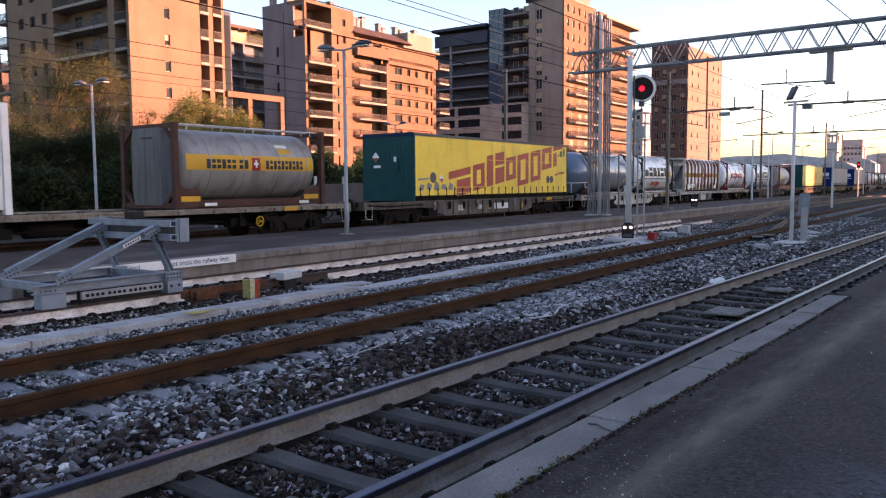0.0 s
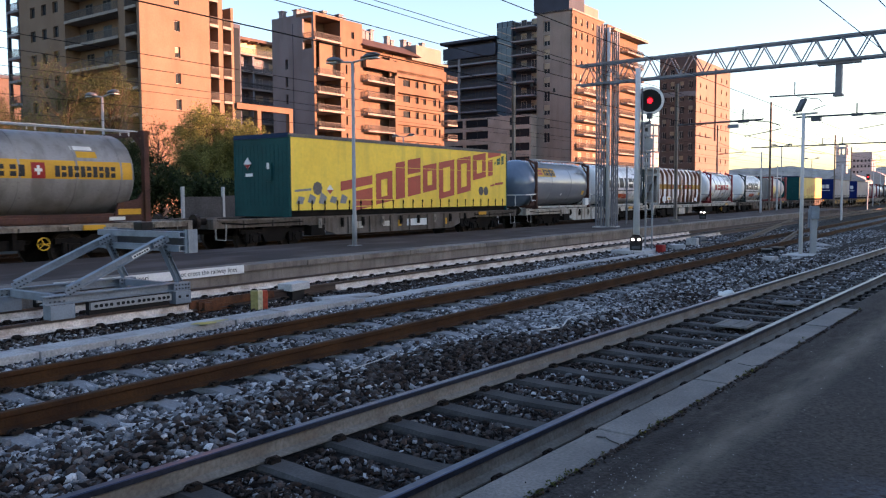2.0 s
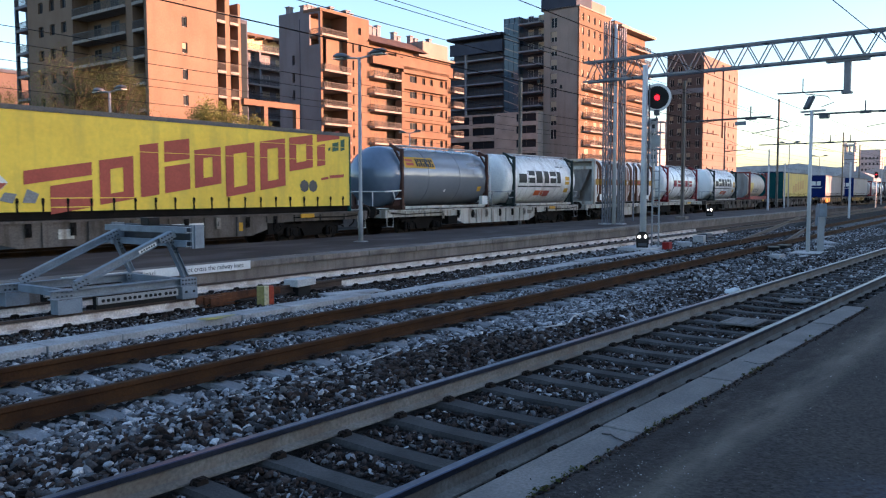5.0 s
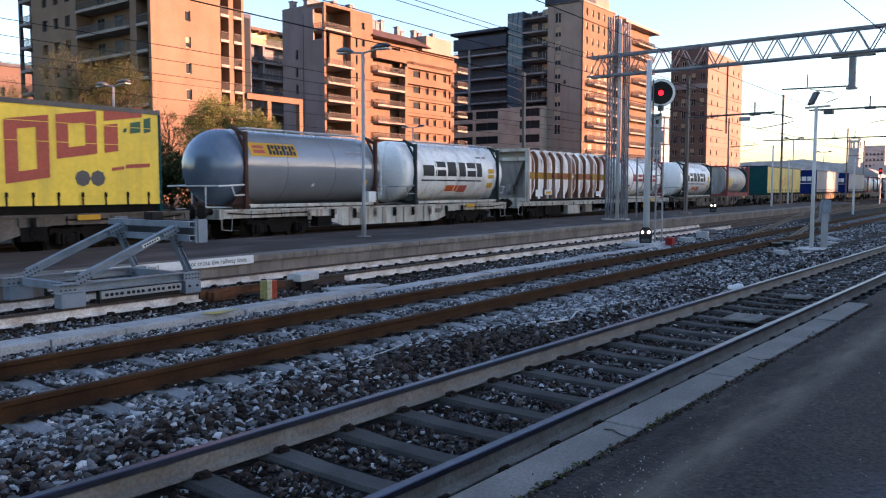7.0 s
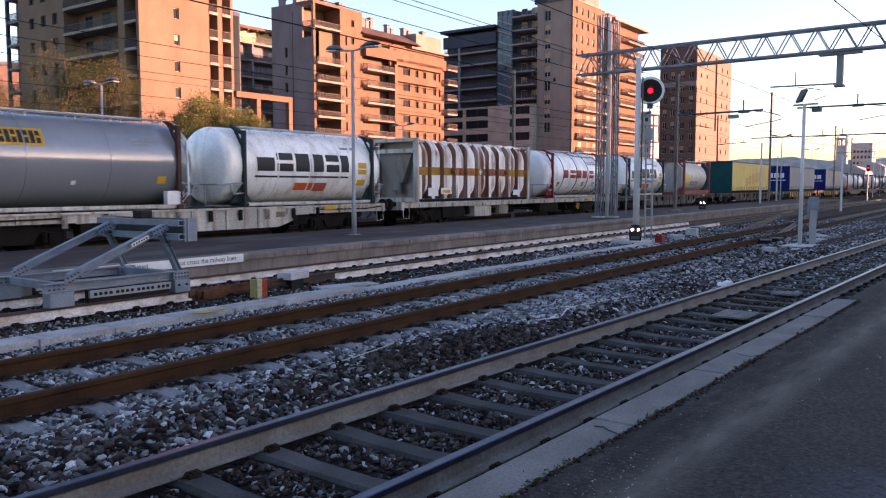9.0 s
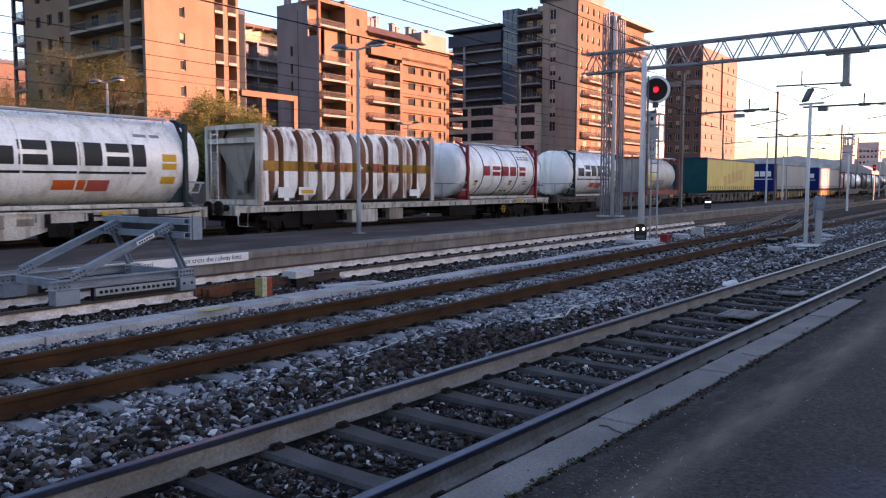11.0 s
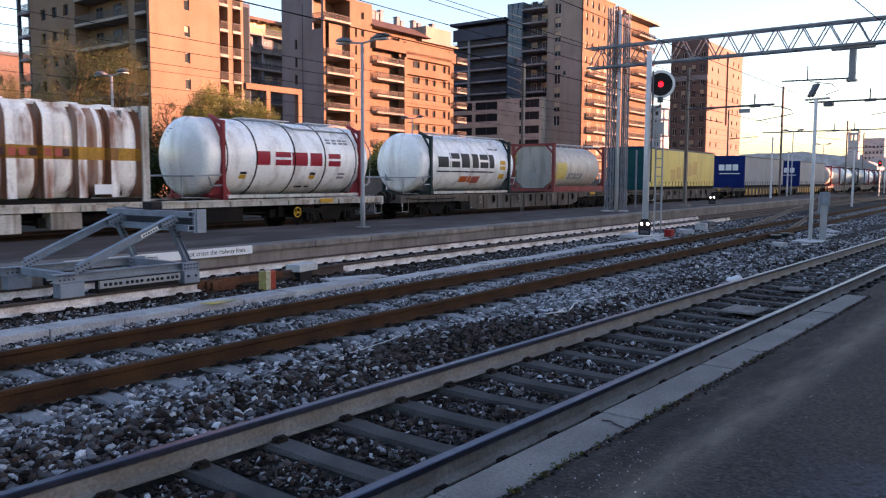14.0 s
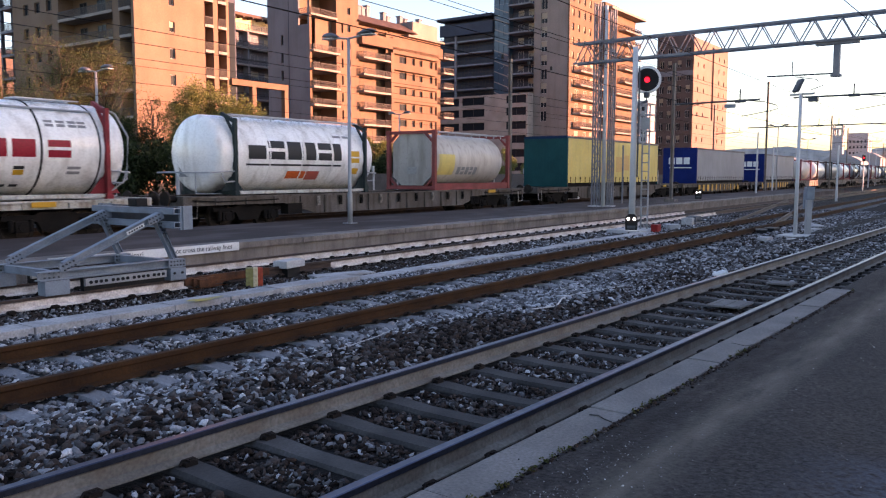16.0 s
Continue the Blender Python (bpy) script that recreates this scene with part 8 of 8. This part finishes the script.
tube(bm, [(-0.02, -0.16, 1.9), (-0.02, -0.17, 5.2), (0.0, -0.15, 5.6)], 0.03, 6)
part("cable_pipe", bm, M_DARKST, sg)
bm = bmesh.new()
for y in (-0.19, -0.43):
    bar(bm, (0.30, y, 0.05), (0.30, y, 4.1), 0.045, 0.045)
for k in range(13):
    bar(bm, (0.30, -0.43, 0.3 + 0.3 * k), (0.30, -0.19, 0.3 + 0.3 * k), 0.03, 0.03)
part("ladder", bm, M_GALV, sg)
CAGE = ((0.1, -0.15), (0.1, -0.52), (0.55, -0.52), (0.55, -0.15))
for z in (3.45, 4.0, 4.35):
    for p, q in zip(CAGE, CAGE[1:] + CAGE[:1]):
        bm = bmesh.new()
        bar(bm, (*p, z), (*q, z), 0.035, 0.035)
        part("cage_rail", bm, M_GALV, sg)
for p in CAGE:
    bm = bmesh.new()
    bar(bm, (*p, 3.45), (*p, 4.35), 0.035, 0.035)
    part("cage_post", bm, M_GALV, sg)
part("cage_panel", box_bm(0.12, 0.14, -0.48, -0.20, 3.5, 3.9), M_GALV, sg)


def dwarf_signal(x, y, z, turn):
    d = thing("dwarf_signal", "low black ground signal with two lit white lamps", "signal", pose(x, y, z, 0, 0, turn), group="dwarf signals")
    bm = bmesh.new()
    prism_y(bm, [(-0.19, 0.0), (0.19, 0.0), (0.21, 0.30), (0.19, 0.46), (0.10, 0.56), (-0.10, 0.56), (-0.19, 0.46), (-0.21, 0.30)], -0.12, 0.12)
    part("housing", bm, M_BLACK, d)
    for s in (-0.10, 0.10):
        bm = bmesh.new()
        tube(bm, [(s, -0.15, 0.40), (s, -0.118, 0.40)], 0.040, 14)
        part("lamp", bm, M_WHITELAMP, d)
    part("plate", box_bm(-0.14, 0.14, -0.128, -0.122, 0.08, 0.18), M_DARKST, d)
    return d


dwarf_signal(25.17, 11.32, -0.14, -66)
dwarf_signal(49.2, 17.72, 0.26, -70)
solid("red_marker", box_bm(-0.15, 0.15, -0.12, 0.12, 0, 0.30, bevel=0.015), M_RED, "small red box beside the signal footing", "marker", pose(25.9, 10.75, -0.24))


# ---- overhead line ----
def lattice_mast(x, y, z0, h, w, label):
    lm = thing("lattice_mast", label, "mast", pose(x, y, z0, 0, 0, 0), group="overhead line masts")
    for sx in (-1, 1):
        for sy in (-1, 1):
            part("leg", box_bm(sx * w / 2 - 0.028, sx * w / 2 + 0.028, sy * w / 2 - 0.028, sy * w / 2 + 0.028, 0, h), M_LATTICE, lm)
    n = int(h / (2.6 * w))
    for side in range(4):
        for k in range(n):
            bm = bmesh.new()
            z, z2 = 0.2 + k * (h - 0.3) / n, 0.2 + (k + 1) * (h - 0.3) / n
            a, b = (-w / 2, w / 2) if k % 2 else (w / 2, -w / 2)
            e = (-1, 1)[side % 2] * w / 2
            p, q = ((a, e, z), (b, e, z2)) if side < 2 else ((e, a, z), (e, b, z2))
            bar(bm, p, q, 0.022, 0.022)
            p, q = ((-w / 2, e, z2), (w / 2, e, z2)) if side < 2 else ((e, -w / 2, z2), (e, w / 2, z2))
            bar(bm, p, q, 0.018, 0.018)
            part("lacing_bar", bm, M_LATTICE, lm)
    part("base_plate", box_bm(-w, w, -w, w, 0, 0.06), M_CONC_L, lm)
    return lm


lattice_mast(34.02, 17.12, 0.25, 9.3, 0.26, "tall grey lattice mast carrying the overhead beam")
lattice_mast(34.42, 16.58, 0.25, 9.0, 0.20, "tall grey lattice mast carrying the overhead beam")
lattice_mast(33.9, -4.2, 0.29, 8.0, 0.45, "grey lattice mast on the near platform")
bm = bmesh.new()
tube(bm, [(0, 0, 0), (0, 0, 9.2)], [0.10, 0.075], 12)
solid("round_mast", bm, M_MASTPALE, "pale round steel mast beside the lattice masts", "mast", pose(34.25, 16.84, 0.25), smooth=True)
bm = bmesh.new()
tube(bm, [(0, 0, 0), (0, 0, 3.0)], 0.045, 10)
solid("thin_post", bm, M_LATTICE, "thin grey post on the island platform", "post", pose(38.6, 17.9, 0.25))

tr = thing("truss_beam", "grey steel truss beam spanning the tracks", "truss", pose(33.9, 0, 0))
for x in (-0.22, 0.22):
    for z in (6.87, 7.76):
        part("chord", box_bm(x - 0.045, x + 0.045, -4.4, 18.2, z - 0.045, z + 0.045), M_LATTICE, tr)
ny = 23
for x in (-0.22, 0.22):
    for k in range(ny):
        y0, y1 = -4.3 + 22.4 * k / ny, -4.3 + 22.4 * (k + 1) / ny
        bm = bmesh.new()
        bar(bm, (x, y0, 6.87), (x, (y0 + y1) / 2, 7.76), 0.04, 0.04)
        bar(bm, (x, (y0 + y1) / 2, 7.76), (x, y1, 6.87), 0.04, 0.04)
        part("diagonal", bm, M_LATTICE, tr)
for k in range(ny * 2 + 1):
    y0 = -4.3 + 22.4 * k / (ny * 2)
    for z in (6.87, 7.76):
        bm = bmesh.new()
        bar(bm, (-0.22, y0, z), (0.22, y0 + (0.3 if k % 2 else -0.3), z), 0.035, 0.035)
        part("cross_lacing", bm, M_LATTICE, tr)
dp = thing("drop_post", "grey hanging post under the truss with a wire arm", "overhead fitting", pose(33.9, 7.0, 0))
part("post", box_bm(-0.11, 0.11, -0.11, 0.11, 5.55, 6.80, bevel=0.01), M_LATTICE, dp)
part("head_plate", box_bm(-0.16, 0.16, -0.75, 0.75, 6.72, 6.82), M_LATTICE, dp)
part("foot_plate", box_bm(-0.17, 0.17, -0.17, 0.17, 5.50, 5.58), M_LATTICE, dp)
bm = bmesh.new()
tube(bm, [(0, 0.1, 5.63), (0, 2.55, 5.68)], 0.03, 8)
tube(bm, [(0, 1.6, 5.66), (0, 1.6, 6.2)], 0.02, 6)
tube(bm, [(0, 1.5, 5.6), (0, 0.7, 5.45), (0, 0.45, 5.2), (0, 0.9, 5.05)], 0.018, 6)
part("wire_arm", bm, M_DARKST, dp)


def cat_mast(x, y, z0, h, arm, z_arm, label="slender steel mast with an arm holding the overhead wires"):
    cm = thing("wire_mast", label, "mast", pose(x, y, z0), group="overhead line masts")
    bm = bmesh.new()
    prof = [(-0.09, -0.075), (0.09, -0.075), (0.09, -0.055), (0.012, -0.05), (0.012, 0.05), (0.09, 0.055), (0.09, 0.075), (-0.09, 0.075), (-0.09, 0.055), (-0.012, 0.05), (-0.012, -0.05), (-0.09, -0.055)]
    lo_, hi_ = ([bm.verts.new((x_, y_, z_)) for x_, y_ in prof] for z_ in (0.0, h))
    for k in range(12):
        bm.faces.new((lo_[k], lo_[(k + 1) % 12], hi_[(k + 1) % 12], hi_[k]))
    bm.faces.new(hi_)
    part("pole", bm, M_CONC, cm)
    part("footing", box_bm(-0.3, 0.3, -0.3, 0.3, -0.3, 0.15, bevel=0.02), M_CONC, cm)
    if arm:
        s = 1 if arm > 0 else -1
        bm = bmesh.new()
        tube(bm, [(0, 0, z_arm), (0, arm, z_arm + 0.15)], 0.035, 8)
        tube(bm, [(0, 0, z_arm + 1.3), (0, arm * 0.85, z_arm + 0.15)], 0.016, 6)
        tube(bm, [(0, arm * 0.9, z_arm + 0.13), (0, arm * 0.9, z_arm + 0.6)], 0.025, 6)
        tube(bm, [(0, arm, z_arm + 0.1), (0, arm * 0.75, z_arm - 0.35), (0, arm * 0.4, z_arm - 0.45)], 0.018, 6)
        part("arm", bm, M_DARKST, cm)
        bm = bmesh.new()
        for k in range(4):
            tube(bm, [(0, s * (0.25 + 0.09 * k), z_arm + 0.01), (0, s * (0.29 + 0.09 * k), z_arm + 0.01)], 0.075, 10)
        part("insulator", bm, M_FR_BRN, cm)
    return cm


cat_mast(38.4, 24.7, G0, 8.6, 0, 0, "plain grey steel mast behind the train")
def boom(m, x, y0, y1, z, post=None, stub=(), hook=(), panel=None):
    """A level tube across the tracks on a mast, with stubs above and bent steady arms below; y is along the boom."""
    bm = bmesh.new()
    tube(bm, [(x, y0, z), (x, y1, z + 0.03)], 0.05, 8)
    for y in stub:
        tube(bm, [(x, y, z), (x, y, z + 0.62)], 0.035, 6)
        bx(bm, x - 0.06, x + 0.06, y - 0.3, y + 0.25, z - 0.08, z + 0.08)
    part("boom", bm, M_DARKST, m)
    for y, s in hook:
        bm = bmesh.new()
        tube(bm, [(x, y, z - 0.02), (x, y - s * 0.75, z - 0.12), (x, y - s * 1.25, z - 0.30), (x, y - s * 1.35, z - 0.48), (x, y - s * 0.9, z - 0.58), (x, y + s * 0.5, z - 0.80)], 0.022, 6)
        part("steady_arm", bm, M_DARKST, m)
    if panel is not None:
        part("plate", box_bm(x - 0.08, x + 0.03, panel - 0.28, panel + 0.28, z - 0.34, z - 0.14), M_GALV_B, m)


c_ = cat_mast(43.2, 17.1, 0.25, 7.6, 0, 0, "grey steel mast on the island platform with a boom")
boom(c_, 0, 0, -4.6, 5.35, stub=(-3.6,), hook=((-4.2, 1), (-1.6, -0.7)), panel=-3.1)
c_ = cat_mast(76.5, 21.4, G0, 10.6, 0, 0, "tall slender mast with a long boom across the yard")
boom(c_, 0, 1.7, -14.0, 6.5, stub=(-4.4, -6.0, -12.0), hook=((-4.2, -1), (-9.0, 1)))
c_ = cat_mast(48.6, 5.9, G0, 8.6, 0, 0, "grey steel mast with a boom over the rusty track")
boom(c_, 0, 0, 6.3, 6.5, stub=(3.2,), hook=((2.6, 1),))
for x, y, z0, h_ in ((68.7, 19.9, 0.25, 5.0), (79.7, 21.6, -0.3, 4.8), (66.9, 13.4, -0.3, 4.3), (147.8, 24.9, -0.3, 7.5), (170, 27.5, -0.3, 7.1)):
    bm = bmesh.new()
    tube(bm, [(0, 0, 0), (0, 0, h_)], [0.085, 0.06], 10)
    solid("pole", bm, M_MASTPALE, "thin pale steel pole beside the far tracks", "pole", pose(x, y, z0), group="poles in the yard")
for x, y, h_, arm, za in ((116, 24.2, 10.0, -6.0, 6.4), (140, 26.8, 9.6, -8.0, 6.4), (86, 29.5, 9.6, -3.0, 6.5), (160, 15.5, 9.0, -3.2, 6.4), (200, 31.0, 9.2, -7, 6.4), (230, 18.5, 9.0, 6.0, 6.4)):
    cat_mast(x, y, G0, h_, arm, za)
# far red signal
fs = thing("railway_signal", "distant railway signal showing a red light", "signal", pose(111.6, 19.4, G0))
bm = bmesh.new()
tube(bm, [(0, 0, 0), (0, 0, 4.0)], 0.07, 8)
part("post", bm, M_MASTPALE, fs)
part("head", box_bm(-0.10, 0.10, -0.20, 0.20, 3.9, 4.65, bevel=0.05), M_BLACK, fs)
bm = bmesh.new()
tube(bm, [(-0.18, 0, 4.32), (-0.10, 0, 4.32)], 0.085, 12)
part("lamp", bm, M_REDLAMP, fs, "glowing red lens")


def wire(l, z, s0, s1, r, yard=True, label="dark overhead wire along the tracks", sag=0.0, span=45.0):
    bm = bmesh.new()
    n = int((s1 - s0) / 3)
    pts = []
    for k in range(n + 1):
        s = s0 + (s1 - s0) * k / n
        f = ((s / span) % 1.0) - 0.5
        pts.append((s, l + 0.15 * math.sin(s * 0.07), z - sag * (0.25 - f * f) * 4))
    tube(bm, pts, r, 5)
    solid("overhead_wire", bm, M_WIRE, label, "wire", YARD if yard else None, group="overhead wires")


for l, z, r in ((20.0, 5.40, 0.012), (20.0, 5.80, 0.013), (24.6, 4.88, 0.012), (24.6, 5.72, 0.013), (24.6, 5.46, 0.010), (24.6, 4.32, 0.010), (12.0, 5.05, 0.018), (12.0, 5.68, 0.013), (12.0, 6.15, 0.012), (12.3, 6.40, 0.012), (7.4, 5.25, 0.012)):
    wire(l, z, -20, 240, r * 0.75)
wire(3.8, 6.72, -10, 240, 0.013, False)
wire(3.8, 5.55, -10, 240, 0.010, False)
bm = bmesh.new()
tube(bm, [(33.68, 3.75, 6.84), (33.68, 3.75, 5.52)], 0.03, 8)
solid("wire_hanger", bm, M_DARKST, "dark hanger under the truss holding the near wires", "overhead fitting")
tl = thing("wire_insulator", "dark insulators along the overhead wire", "insulator", YARD)
for s in (20.5, 22.1, 23.6):
    bm = bmesh.new()
    tube(bm, [(s, 12.1, 5.10), (s, 12.1, 5.22)], [0.05, 0.03], 8)
    part("insulator", bm, M_BLACK, tl)


motions()
